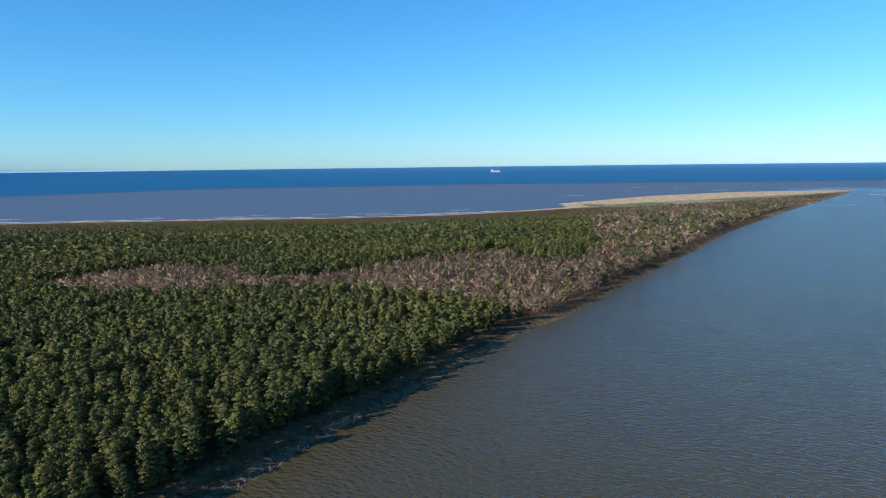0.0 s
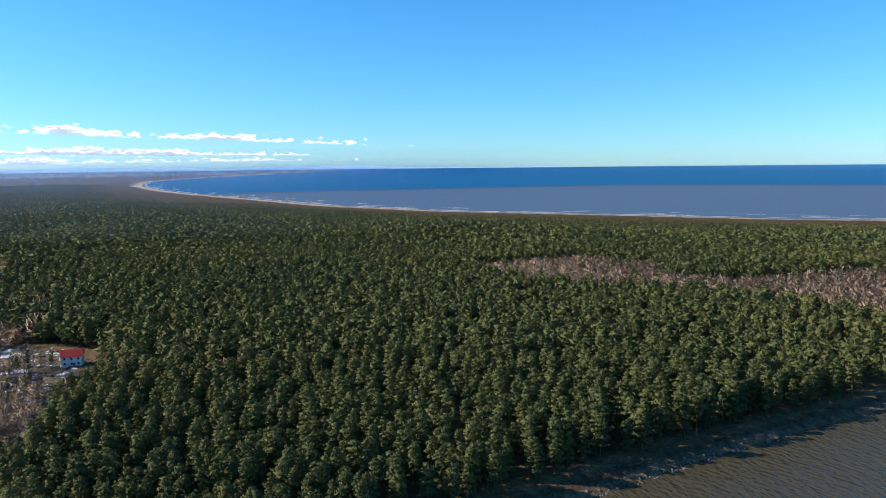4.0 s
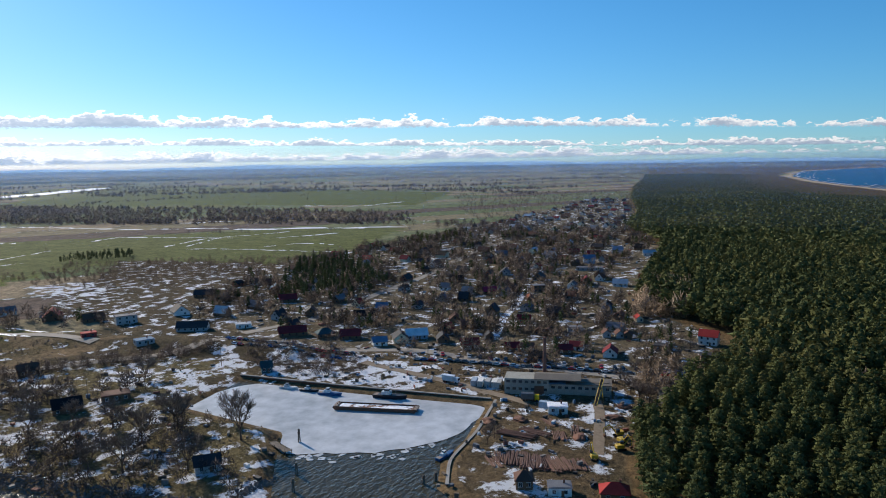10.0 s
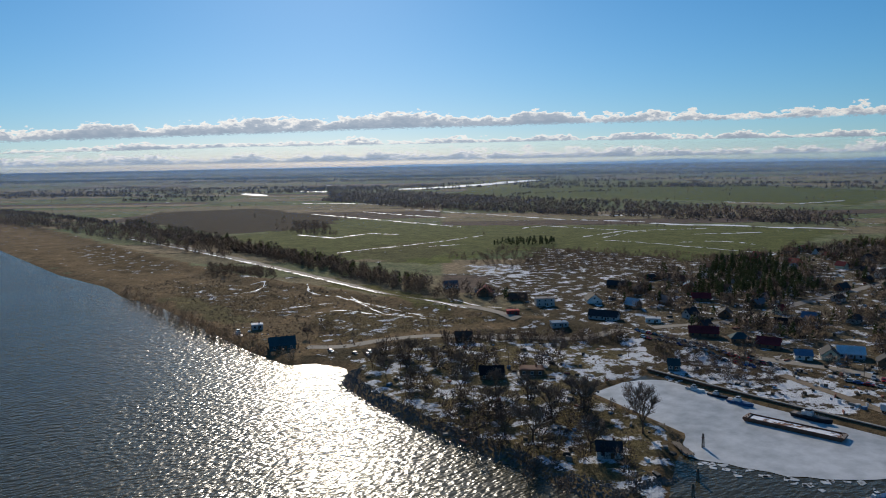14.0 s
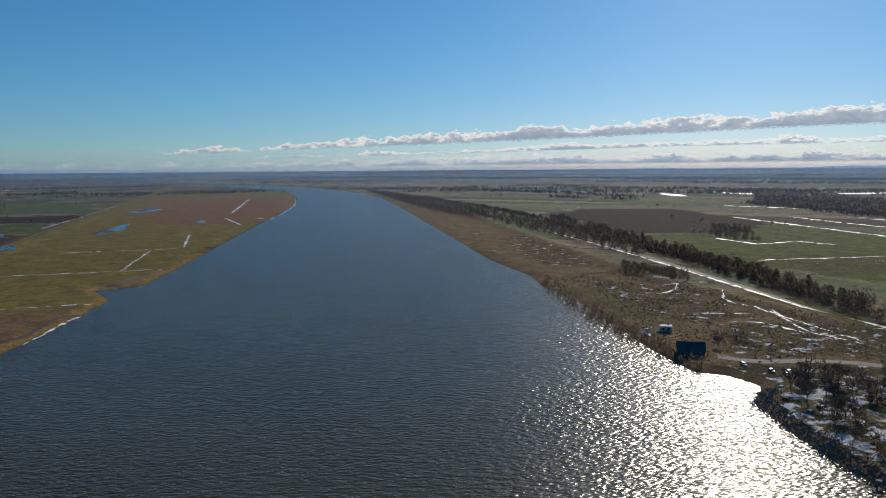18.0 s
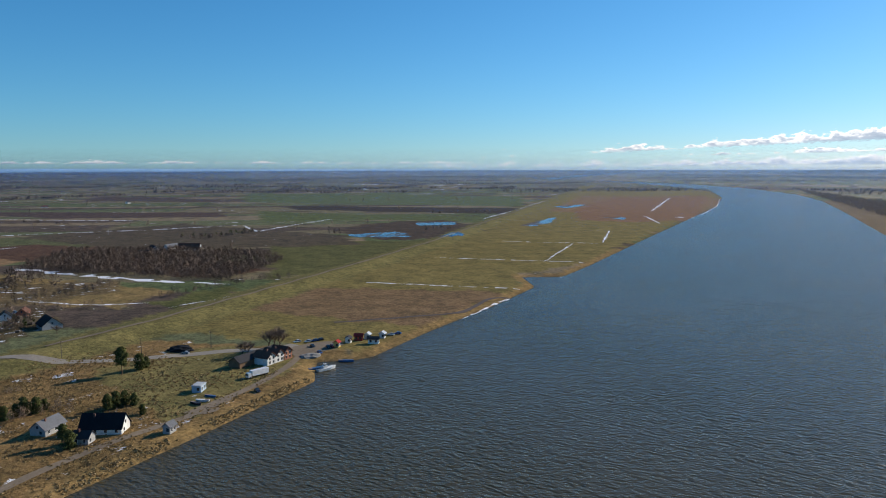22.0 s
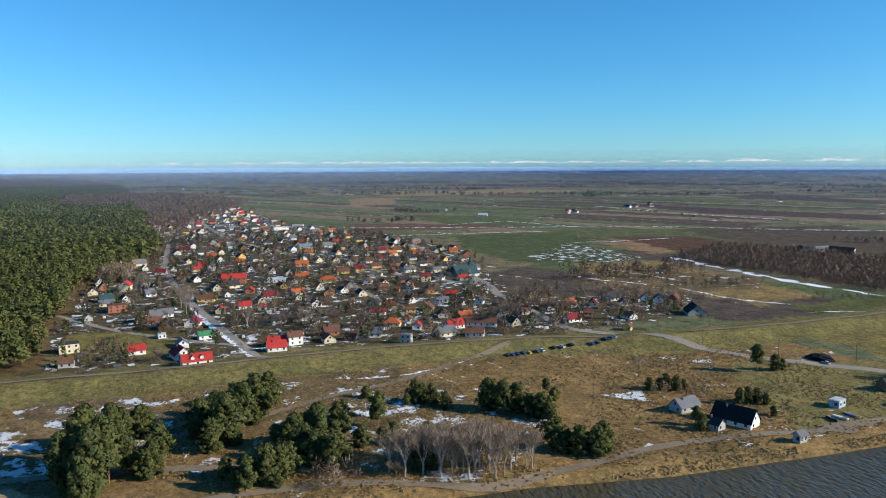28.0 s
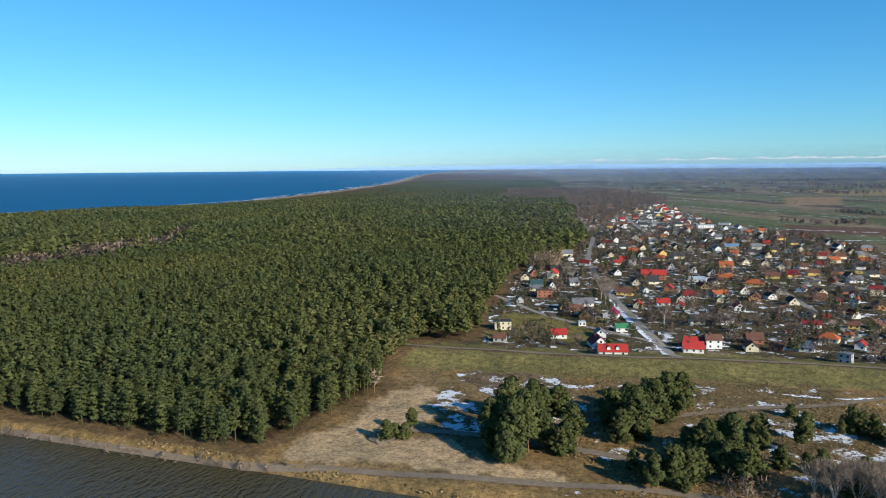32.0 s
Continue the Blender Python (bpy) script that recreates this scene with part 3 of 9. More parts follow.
# ---- water ----
wradii = np.concatenate([[0.01], np.geomspace(40, 2500, 60)[:-1], np.geomspace(2500, 18000, 50)])
wx, wy, wf = fan(wradii, 360)
hx, hy, hz, hk = bowl(wx, wy)
wm = link_mesh("water", np.stack([hx, hy, hz], -1), wf, M_WATER, True)
PLUME = [(-2850, 0), (-2700, 1100), (-2420, 2300), (-1500, 3050), (193, 3800), (1300, 3300), (1000, 1500), (300, 800), (300, -20000), (-2850, -20000)]
sea = np.clip(0.5 - within(wx, wy, PLUME) / 160, 0, 1)
RIVER = [(-5000, -20000), (5000, -20000), (420, 1500), (420, 1800), (250, 2600), (65, 2663), (-100, 2000), (-300, 1000), (-400, 0)]
open_sea = np.clip(0.5 - within(wx, wy, RIVER) / 350, 0, 1)
silt = (1 - sea) * open_sea
sc = np.stack([sea * open_sea, silt, open_sea, np.ones_like(sea)], -1).astype(np.float32)
wm.color_attributes.new("sea", 'FLOAT_COLOR', 'POINT').data.foreach_set("color", sc.ravel())
tagged(new("water", wm), "broad brown river running out into a deep blue sea", "water", kind="structure")

# ---- woods ----
def wound(V, F, N):
    """Faces turned so that they look the way of their normals."""
    V, F, N = np.asarray(V), np.asarray(F), np.asarray(N)
    N = N / np.linalg.norm(N, axis=1)[:, None]
    away = np.einsum("ij,ij->i", np.cross(V[F[:, 1]] - V[F[:, 0]], V[F[:, 2]] - V[F[:, 0]]), N[F[:, 0]]) < 0
    F[away] = F[away][:, ::-1]
    return V, F, N


def plates(centre, r, count, size, flat=0.65):
    """A clump of foliage: ragged sprays that stand off a lumpy core, with gaps between them."""
    V, N = [], []
    spin = rng.uniform(0, 6.3)
    for i in range(count):
        up = 1.0 - 1.35 * (i + 0.5) / count
        a = i * 2.39996 + spin
        q = math.sqrt(max(0.0, 1 - up * up))
        out = np.array((q * math.cos(a), q * math.sin(a), up))
        nrm = out + rng.normal(0, 0.42, 3)
        nrm /= np.linalg.norm(nrm)
        side = np.cross(nrm, (0.3, 0.5, 0.8))
        side /= max(np.linalg.norm(side), 1e-6)
        fore = np.cross(nrm, side)
        mid = np.array(centre) + out * (r, r, r * flat) * rng.uniform(0.78, 1.12)
        b = rng.uniform(0, 6.3)
        way = math.cos(b) * side + math.sin(b) * fore
        cross = math.cos(b) * fore - math.sin(b) * side
        e = size * rng.uniform(0.7, 1.35)
        tip = mid + e * (1.15 * way + 0.55 * out + (0, 0, 0.15))
        V += [mid - e * (0.75 * cross + 0.5 * way), mid + e * (0.75 * cross - 0.5 * way), tip]
        N += [out * 0.8 + nrm * 0.4] * 3
    return V, N


def pine(lobes, count, lump, low=0.42, spread=1.7, trunk=True):
    """A Scots pine 16 m tall: tiers of foliage clumps round a bare trunk."""
    V, N = [], []
    for i in range(lobes):
        k = (i + 0.5) / lobes
        h = low + (1 - low) * k ** 0.85
        a = i * 2.39996 + rng.uniform(-0.5, 0.5)
        rr = spread * math.sin(math.pi * min(1, 0.30 + 0.62 * k)) * math.sqrt(rng.uniform(0.25, 1.1)) if i < lobes - 1 else 0.2
        r = lump * rng.uniform(0.8, 1.25) * (1.12 - 0.42 * k)
        v, nrm = plates((rr * math.cos(a), rr * math.sin(a), 16 * h - r), r, count, r * 2.15 / math.sqrt(count))
        V += v
        N += [q + 0.5 * np.array((rr * math.cos(a) / spread, rr * math.sin(a) / spread, 1.2 * (k - 0.4))) for q in nrm]
    F = np.arange(len(V)).reshape(-1, 3)
    if trunk:
        a = np.arange(3) * 2.094
        V += np.stack([0.2 * np.cos(a), 0.2 * np.sin(a), 0 * a], -1).tolist() + np.stack([0.1 * np.cos(a), 0.1 * np.sin(a), 0 * a + 14], -1).tolist()
        F = np.vstack([F, np.array([(0, 1, 4), (0, 4, 3), (1, 2, 5), (1, 5, 4), (2, 0, 3), (2, 3, 5)]) + len(V) - 6])
        N += [(math.cos(q), math.sin(q), 0) for q in a] * 2
    return wound(V, F, N)


def twiggy(sprays, size, low=0.3, tall=13.0, wide=3.0, sides=4, thin=0.11):
    """A leafless tree: a round crown of fine twig sprays that point outwards."""
    V, Fc, N, n = [], [], [], 0
    mid = tall * (0.5 + low / 2)
    for i in range(sprays):
        k = (i + 0.5) / sprays
        a = i * 2.4 + rng.uniform(-0.4, 0.4)
        up = 2 * k - 1
        out = np.array((math.cos(a) * math.sqrt(1 - up * up), math.sin(a) * math.sqrt(1 - up * up), up))
        depth = rng.uniform(0.45, 0.9)
        base = np.array((0, 0, mid)) + out * (wide * depth, wide * depth, (tall - mid) * depth)
        for q in range(sides):
            d = out * 0.8 + rng.normal(0, 0.55, 3) + (0, 0, 0.45)
            d /= np.linalg.norm(d)
            s = size * rng.uniform(0.7, 1.4)
            side = np.cross(d, rng.normal(0, 1, 3))
            side *= thin * s / max(np.linalg.norm(side), 1e-6)
            V.append([base - side, base + side, base + d * s])
            N += [out + (0, 0, 0.3)] * 3
            Fc.append(np.array([(0, 1, 2)]) + n)
            n += 3
    a = np.arange(3) * 2.094
    v = np.vstack([np.stack([0.16 * np.cos(a), 0.16 * np.sin(a), 0 * a], -1), np.stack([0.06 * np.cos(a), 0.06 * np.sin(a), 0 * a + tall * 0.8], -1)])
    V.append(v)
    Fc.append(np.array([(0, 1, 4), (0, 4, 3), (1, 2, 5), (1, 5, 4), (2, 0, 3), (2, 3, 5)]) + n)
    N += [np.array((math.cos(q), math.sin(q), 0)) for q in a] * 2
    return wound(np.vstack(V), np.vstack(Fc), N)


def stand(name, kinds, x, y, z, size, tint, material, label, category, wide=1.0):
    """Many trees as one mesh. kinds: templates; size: a factor for each tree."""
    if not len(x):
        return None
    which = rng.integers(0, len(kinds), len(x))
    turn = rng.uniform(0, 6.283, len(x))
    X, Y, Z, K = bowl(x, y)
    Vs, Fs, Ts, Ns, n = [], [], [], [], 0
    for k, (v, f, nrm) in enumerate(kinds):
        s = np.nonzero(which == k)[0]
        if not len(s):
            continue
        c, sn, g = np.cos(turn[s])[:, None], np.sin(turn[s])[:, None], (size[s] * K[s])[:, None]
        w = wide * (rng.uniform(0.85, 1.15, len(s)))[:, None] * g
        P = np.stack([X[s, None] + w * (v[:, 0] * c - v[:, 1] * sn), Y[s, None] + w * (v[:, 0] * sn + v[:, 1] * c), (Z[s] + z[s] * K[s])[:, None] + g * v[:, 2]], -1)
        Vs.append(P.reshape(-1, 3))
        Ns.append(np.stack([nrm[:, 0] * c - nrm[:, 1] * sn, nrm[:, 0] * sn + nrm[:, 1] * c, nrm[:, 2] + 0 * c], -1).reshape(-1, 3))
        Fs.append((f[None] + (np.arange(len(s)) * len(v))[:, None, None] + n).reshape(-1, 3))
        Ts.append(np.repeat(tint[s], len(v)))
        n += len(s) * len(v)
    mesh = link_mesh(name, np.vstack(Vs), np.vstack(Fs), material, True, np.vstack(Ns))
    mesh.attributes.new("tint", 'FLOAT', 'POINT').data.foreach_set("value", np.concatenate(Ts).astype(np.float32))
    return tagged(new(name, mesh), label, category, kind="stuff")


def jitter_grid(x0, x1, y0, y1, step):
    xs, ys = np.meshgrid(np.arange(x0, x1, step), np.arange(y0, y1, step))
    xs, ys = xs.ravel(), ys.ravel()
    return xs + rng.uniform(-.8, .8, len(xs)) * step, ys + rng.uniform(-.8, .8, len(ys)) * step


def blot(x, y, s):
    """Soft large-scale variation, 0 to 1."""
    return 0.5 + 0.25 * np.sin(x / s + 1.7 * np.sin(y / (1.3 * s))) + 0.25 * np.sin(y / (0.8 * s) + 1.3 * np.sin(x / (1.6 * s)))


BROWN = [(-560, 340), (-550, 470), (-480, 490), (-410, 440), (-370, 490), (-345, 610), (-300, 680), (-214, 640), (-184, 714), (-150, 850), (-118, 1060), (-70, 1400), (-60, 1900), (-200, 1900), (-330, 1650), (-480, 1450), (-440, 1300), (-300, 1000), (-240, 800), (-160, 440), (-175, 415), (-230, 428), (-300, 430), (-350, 410), (-400, 362), (-480, 332)]
BROWN_E = [(450, 330), (700, 440), (900, 640), (1300, 900), (1400, 1150), (700, 1450), (300, 1300), (260, 700), (300, 420)]
BROWN_STRIP = [(540, 625), (673, 626), (848, 604), (1009, 685), (1030, 660), (900, 598), (762, 530), (581, 526), (518, 530)]
PINES0 = [pine(17, 17, 0.95, 0.22 + 0.02 * i, 1.55) for i in range(9)]
PINES1 = [pine(8, 7, 1.3, 0.38, 1.5, False) for _ in range(7)]
PINES2 = [pine(3, 5, 1.9, 0.5, 1.3, False) for _ in range(6)]
TWIGS0 = [twiggy(34, 2.3, 0.25) for _ in range(5)]
BUSH = [twiggy(34, 2.9, 0.0, 11, 4.2, 3, 0.07) for _ in range(6)]
TWIGS1 = [twiggy(20, 2.9, 0.12, 13, 3.4, 3) for _ in range(6)]
CLUMPS = [twiggy(9, 5.0, 0.0, 13, 4.5, 2, 0.34) for _ in range(6)]
TWIGS2 = [twiggy(7, 4.0, 0.1, 13, 3.2, 2, 0.24) for _ in range(6)]
for side, poly, brown in (("west", FOREST_W, BROWN), ("east", FOREST_E, BROWN_E)):
    for lo, hi, step, pines, twigs, wide in ((0, 345, 5.0, PINES0, TWIGS0, 1.3), (345, 800, 5.8, PINES1, TWIGS1, 1.3), (800, 2000, 8.0, PINES2, TWIGS2, 1.6), (2000, 4600, 16, PINES2, TWIGS2, 2.5)):
        b = np.array(poly)
        x0, x1 = max(b[:, 0].min(), -hi), min(b[:, 0].max(), hi)
        y0, y1 = max(b[:, 1].min(), -hi), min(b[:, 1].max(), hi)
        if x1 <= x0 or y1 <= y0:
            continue
        x, y = jitter_grid(x0, x1, y0, y1, step)
        r = np.hypot(x, y)
        k = (r >= lo) & (r < hi)
        az = np.degrees(np.arctan2(x, y))
        k &= ~((az > 7) & (az < 40))
        x, y = x[k], y[k]
        k = inside(x, y, poly)
        x, y = x[k], y[k]
        z = np.full(len(x), 1.5)
        v = blot(x, y, 60)
        bare = (inside(x, y, brown) | ((side == 'east') & inside(x, y, BROWN_STRIP)) | (y > 1650) | ((side == 'west') & (y > 420) & (off_line(x, y, WEST_BANK_N) < 35 + y * 0.05))) & (rng.uniform(0, 1, len(x)) < np.where(side == "west", 0.97 - 0.12 * ((y > 700) & (y < 1650)), np.where(inside(x, y, BROWN_STRIP), 0.95, 0.10))) | (rng.uniform(0, 1, len(x)) < 0.012)
        size = rng.uniform(0.74, 1.18, len(x)) * (0.86 + 0.24 * blot(x, y, 90))
        size = np.where(bare, size * 0.82, size) * (0.62 if lo == 2000 else 1.0)
        # wind-clipped towards the dunes
        shore = off_line(x, y, COAST_W if side == "west" else COAST_E)
        size *= np.where(y > 1650, 0.42, 1.0)
        size *= np.clip((shore - 45) / (420 if side == "west" else 200), 0.06, 1)
        tint = np.clip(0.45 * v + rng.uniform(0, 0.55, len(x)), 0, 1)
        tint = np.where(bare & (side == "west"), 0.35 + 0.45 * tint, tint)
        p = ~bare
        stand("pine_wood", pines, x[p], y[p], z[p], size[p], tint[p], M_PINE, "dense green pine forest on the sandy river bank", "forest", wide)
        stand("leafless_wood", twigs, x[bare], y[bare], z[bare], size[bare], tint[bare], M_BARE, "leafless brown deciduous wood among the pines", "forest", wide)

# ---- strips over the ground: roads, tracks, snow, surf ----
M_ASPHALT = surface("worn_asphalt", (0.30, 0.265, 0.22), (0.20, 0.175, 0.15), 0.9, grain=1.2, blotch=0.08, vary=0.05)
M_DIRT = surface("rutted_dirt", (0.22, 0.17, 0.12), (0.13, 0.098, 0.066), 0.95, grain=0.8, blotch=0.06, vary=0.08)
M_SNOW = surface("old_snow", (0.84, 0.86, 0.90), (0.62, 0.63, 0.66), 0.6, grain=0.5, blotch=0.05, vary=0.04)
# patchy: bare ground shows through
sn, sl = M_SNOW.node_tree.nodes, M_SNOW.node_tree.links
gap_noise = noise_tex(sn, sl, 0.16, 7, 0.7)
gap_step, gap_mix, gap_clear = sn.new("ShaderNodeMapRange"), sn.new("ShaderNodeMixShader"), sn.new("ShaderNodeBsdfTransparent")
sl.new(gap_noise.outputs[0], gap_step.inputs[0])
gap_step.inputs[1].default_value, gap_step.inputs[2].default_value = 0.43, 0.50
sl.new(gap_step.outputs[0], gap_mix.inputs[0])
sl.new(gap_clear.outputs[0], gap_mix.inputs[1])
sl.new(sn["Principled BSDF"].outputs[0], gap_mix.inputs[2])
sl.new(gap_mix.outputs[0], sn["Material Output"].inputs[0])
M_SNOWFIELD = surface("field_snow", (0.84, 0.86, 0.90), (0.66, 0.67, 0.70), 0.6, grain=0.3, blotch=0.03, vary=0.04)
M_FOAM = surface("surf_foam", (0.80, 0.82, 0.84), (0.45, 0.46, 0.45), 0.7, grain=0.4, blotch=0.05)
M_MEREWATER, mn, ml, mp_ = shader("flooded_soil")
m_co, m_map = mn.new("ShaderNodeTexCoord"), mn.new("ShaderNodeMapping")
m_map.inputs["Rotation"].default_value, m_map.inputs["Scale"].default_value = (0, 0, -0.65), (1, 0.35, 1)
ml.new(m_co.outputs["Object"], m_map.inputs[0])
pond = noise_tex(mn, ml, 0.035, 7, 0.6, m_map.outputs[0])
wet, sheen = ramp(mn, [(0.43, (0.075, 0.058, 0.05)), (0.47, (0.035, 0.05, 0.07))]), ramp(mn, [(0.43, (0.95, 0.95, 0.95)), (0.47, (0.2, 0.2, 0.2))])
ml.new(pond.outputs[0], wet.inputs[0])
ml.new(pond.outputs[0], sheen.inputs[0])
ml.new(wet.outputs[0], mp_.inputs["Base Color"])
ml.new(sheen.outputs[0], mp_.inputs["Roughness"])
mp_.inputs["Specular IOR Level"].default_value = 0.2


def along(line, step):
    pts = np.array(line, float)
    seg = np.hypot(*np.diff(pts, axis=0).T)
    s = np.concatenate([[0], np.cumsum(seg)])
    t = np.linspace(0, s[-1], max(2, int(s[-1] / step) + 1))
    # round the corners a little
    x, y = np.interp(t, s, pts[:, 0]), np.interp(t, s, pts[:, 1])
    for _ in range(3):
        if len(x) > 4:
            x[1:-1], y[1:-1] = (x[:-2] + 2 * x[1:-1] + x[2:]) / 4, (y[:-2] + 2 * y[1:-1] + y[2:]) / 4
    return x, y


def strip(name, line, width, material, label, lift=0.14, step=6.0, ragged=0.0, category="road", kind="structure", across=3, shut=False, gaps=0.0):
    x, y = along(line, step)
    dx, dy = np.gradient(x), np.gradient(y)
    n = np.maximum(np.hypot(dx, dy), 1e-6)
    nx, ny = -dy / n, dx / n
    w = np.full(len(x), width / 2.0)
    if ragged:
        w = w * (1 + ragged * rng.uniform(-1, 1, len(x)))
        w[0] *= 0.3
        w[-1] *= 0.3
    V = []
    for k in np.linspace(-1, 1, across):
        px, py = x + nx * w * k, y + ny * w * k
        X, Y, Z, K = bowl(px, py)
        V.append(np.stack([X, Y, Z + np.maximum(ground_z(px, py), 0.0 if shut else -9) * K + lift * np.maximum(1, np.hypot(px, py) / 700)], -1))
    m = len(x)
    F = [(a * m + i, a * m + i + 1, (a + 1) * m + i + 1, (a + 1) * m + i) for a in range(across - 1) for i in range(m - 1) if not gaps or rng.uniform() > gaps]
    me_ = link_mesh(name, np.vstack(V), F, material)
    return tagged(new(name, me_), label, category, kind=kind)


def patch(name, outline, material, label, z=None, lift=0.15, ragged=1.5, category="snow", kind="structure"):
    """A flat irregular patch on the ground, fanned from its middle."""
    x, y = along(list(outline) + [outline[0]], 7.0)
    x, y = x[:-1] + rng.uniform(-1, 1, len(x) - 1) * ragged, y[:-1] + rng.uniform(-1, 1, len(y) - 1) * ragged
    cx, cy = x.mean(), y.mean()
    V = [[cx, cy]]
    rings = 5
    for k in range(1, rings + 1):
        V += [[cx + (a - cx) * k / rings, cy + (b - cy) * k / rings] for a, b in zip(x, y)]
    V = np.array(V)
    X, Y, Z, K = bowl(V[:, 0], V[:, 1])
    h = np.full(len(V), z) if z is not None else ground_z(V[:, 0], V[:, 1])
    m = len(x)
    F = [(0, 1 + i, 1 + (i + 1) % m) for i in range(m)]
    for k in range(rings - 1):
        F += [(1 + k * m + i, 1 + (k + 1) * m + i, 1 + (k + 1) * m + (i + 1) % m, 1 + k * m + (i + 1) % m) for i in range(m)]
    me_ = link_mesh(name, np.stack([X, Y, Z + h * K + lift * np.maximum(1, np.hypot(V[:, 0], V[:, 1]) / 700)], -1), F, material)
    return tagged(new(name, me_), label, category, kind=kind)


# ---- sky backdrop: low clouds far over the plain, and the hills on the horizon ----
def cloud_material(puff):
    """Flat-based heaps: sunlit white of ragged tops, shaded grey of bases, painted as emission."""
    m, n, l, p = shader("glowing_clouds")
    co = n.new("ShaderNodeTexCoord").outputs["Object"]

    def math_(op, a, b, c=None):
        k = n.new("ShaderNodeMath")
        k.operation = op
        for sock, v in zip(k.inputs, (a, b, c)):
            if v is None:
                continue
            if hasattr(v, "links"):
                l.new(v, sock)
            else:
                sock.default_value = v
        return k.outputs[0]

    def read(name):
        at = n.new("ShaderNodeAttribute")
        at.attribute_name = name
        return at.outputs["Fac"]

    def step(v, lo, hi):
        k = n.new("ShaderNodeMapRange")
        k.interpolation_type = 'SMOOTHSTEP'
        l.new(v, k.inputs[0])
        k.inputs[1].default_value, k.inputs[2].default_value = lo, hi
        return k.outputs[0]
    rise, cover_, lit = read("rise"), read("cover"), read("lit")
    mp = n.new("ShaderNodeMapping")
    mp.inputs["Scale"].default_value = (1, 1, 2.3)
    l.new(co, mp.inputs[0])
    heap_ = noise_tex(n, l, 1.0 / puff, 6, 0.55, mp.outputs[0]).outputs[0]
    bank = noise_tex(n, l, 0.16 / puff, 3, 0.5, mp.outputs[0]).outputs[0]
    fine = noise_tex(n, l, 3.2 / puff, 5, 0.6, mp.outputs[0]).outputs[0]
    top = math_('MULTIPLY_ADD', math_('SUBTRACT', heap_, 0.5), 1.6, cover_)
    top = math_('MULTIPLY_ADD', math_('SUBTRACT', bank, 0.5), 2.2, top)
    depth = math_('SUBTRACT', top, rise)
    low_edge = math_('MULTIPLY_ADD', math_('SUBTRACT', fine, 0.5), 0.5, rise)
    mask = math_('MULTIPLY', step(depth, 0.0, 0.14), step(low_edge, 0.0, 0.2))
    shade = math_('MULTIPLY_ADD', math_('SUBTRACT', fine, 0.5), 0.55, depth)
    r = ramp(n, [(0.0, (0.90, 0.95, 1.0)), (0.12, (1.0, 1.0, 0.98)), (0.28, (0.74, 0.79, 0.85)), (0.48, (0.44, 0.52, 0.63)), (1.0, (0.33, 0.42, 0.54))])
    l.new(shade, r.inputs[0])
    em, tr, mx = n.new("ShaderNodeEmission"), n.new("ShaderNodeBsdfTransparent"), n.new("ShaderNodeMixShader")
    l.new(r.outputs[0], em.inputs[0])
    l.new(lit, em.inputs[1])
    l.new(mask, mx.inputs[0])
    l.new(tr.outputs[0], mx.inputs[1])
    l.new(em.outputs[0], mx.inputs[2])
    l.new(mx.outputs[0], n["Material Output"].inputs[0])
    return m


def cloud_row(rad, puff, tall, line, label):
    """line: compass heading, elevation of the flat base, how much of the row is filled."""
    a_, base_, fill_ = np.array(line, float).T
    az_ = np.arange(a_[0], a_[-1] + 0.01, 0.5)
    b_, c_ = np.interp(az_, a_, base_), np.interp(az_, a_, fill_)
    ups = np.array([-0.2, 0.0, 0.5, 1.0, 1.4])
    el_ = np.radians(b_[:, None] + ups[None] * tall)
    aa = np.radians(az_)[:, None]
    V = np.stack([rad * np.sin(aa) + 0 * el_, rad * np.cos(aa) + 0 * el_, EYE + rad * np.tan(el_)], -1).reshape(-1, 3)
    k = len(ups)
    I, J = np.meshgrid(np.arange(len(az_) - 1), np.arange(k - 1), indexing="ij")
    F = np.stack([I * k + J, (I + 1) * k + J, (I + 1) * k + J + 1, I * k + J + 1], -1).reshape(-1, 4)
    cm = link_mesh("cloud_bank", V, F, cloud_material(puff))
    # stronger towards the sun: sunlight on the clouds painted into their emission
    glow = 0.85 + 0.5 * np.maximum(0, np.cos(aa - sa)) ** 3 + 0 * el_
    for key, val in (("rise", np.tile(ups, len(az_))), ("cover", np.repeat(c_, k)), ("lit", glow.ravel())):
        cm.attributes.new(key, 'FLOAT', 'POINT').data.foreach_set("value", val.astype(np.float32).ravel())
    return tagged(new("cloud_bank", cm), label, "clouds", kind="structure")


cloud_row(4790, 70, 1.15, [(150, 0.2, -0.5), (158, 0.5, 0.1), (175, 1.2, 0.35), (185, 1.55, 0.85), (200, 2.05, 0.95), (215, 2.52, 0.95), (230, 2.68, 0.85), (243, 2.62, 0.66), (256, 2.6, 0.56), (270, 2.3, 0.48), (283, 1.85, 0.38), (295, 1.4, 0.25), (304, 1.2, -0.5)], "long bank of white clouds with grey flat bases")
cloud_row(4810, 42, 0.62, [(168, 0.6, -0.4), (185, 0.85, 0.5), (205, 1.3, 0.65), (230, 1.45, 0.75), (256, 1.15, 0.75), (277, 0.8, 0.62), (292, 0.7, 0.0), (300, 0.7, -0.6)], "row of small white clouds over the far plain")
# this lowest row doubles as the whitish glow of the sunward horizon
cloud_row(4825, 26, 0.9, [(150, -0.1, -0.3), (165, -0.1, 0.2), (190, 0.0, 0.7), (215, 0.1, 0.8), (240, 0.15, 0.8), (268, 0.2, 0.65), (288, 0.3, 0.0), (296, 0.3, -0.5)], "pale haze of distant clouds on the horizon")
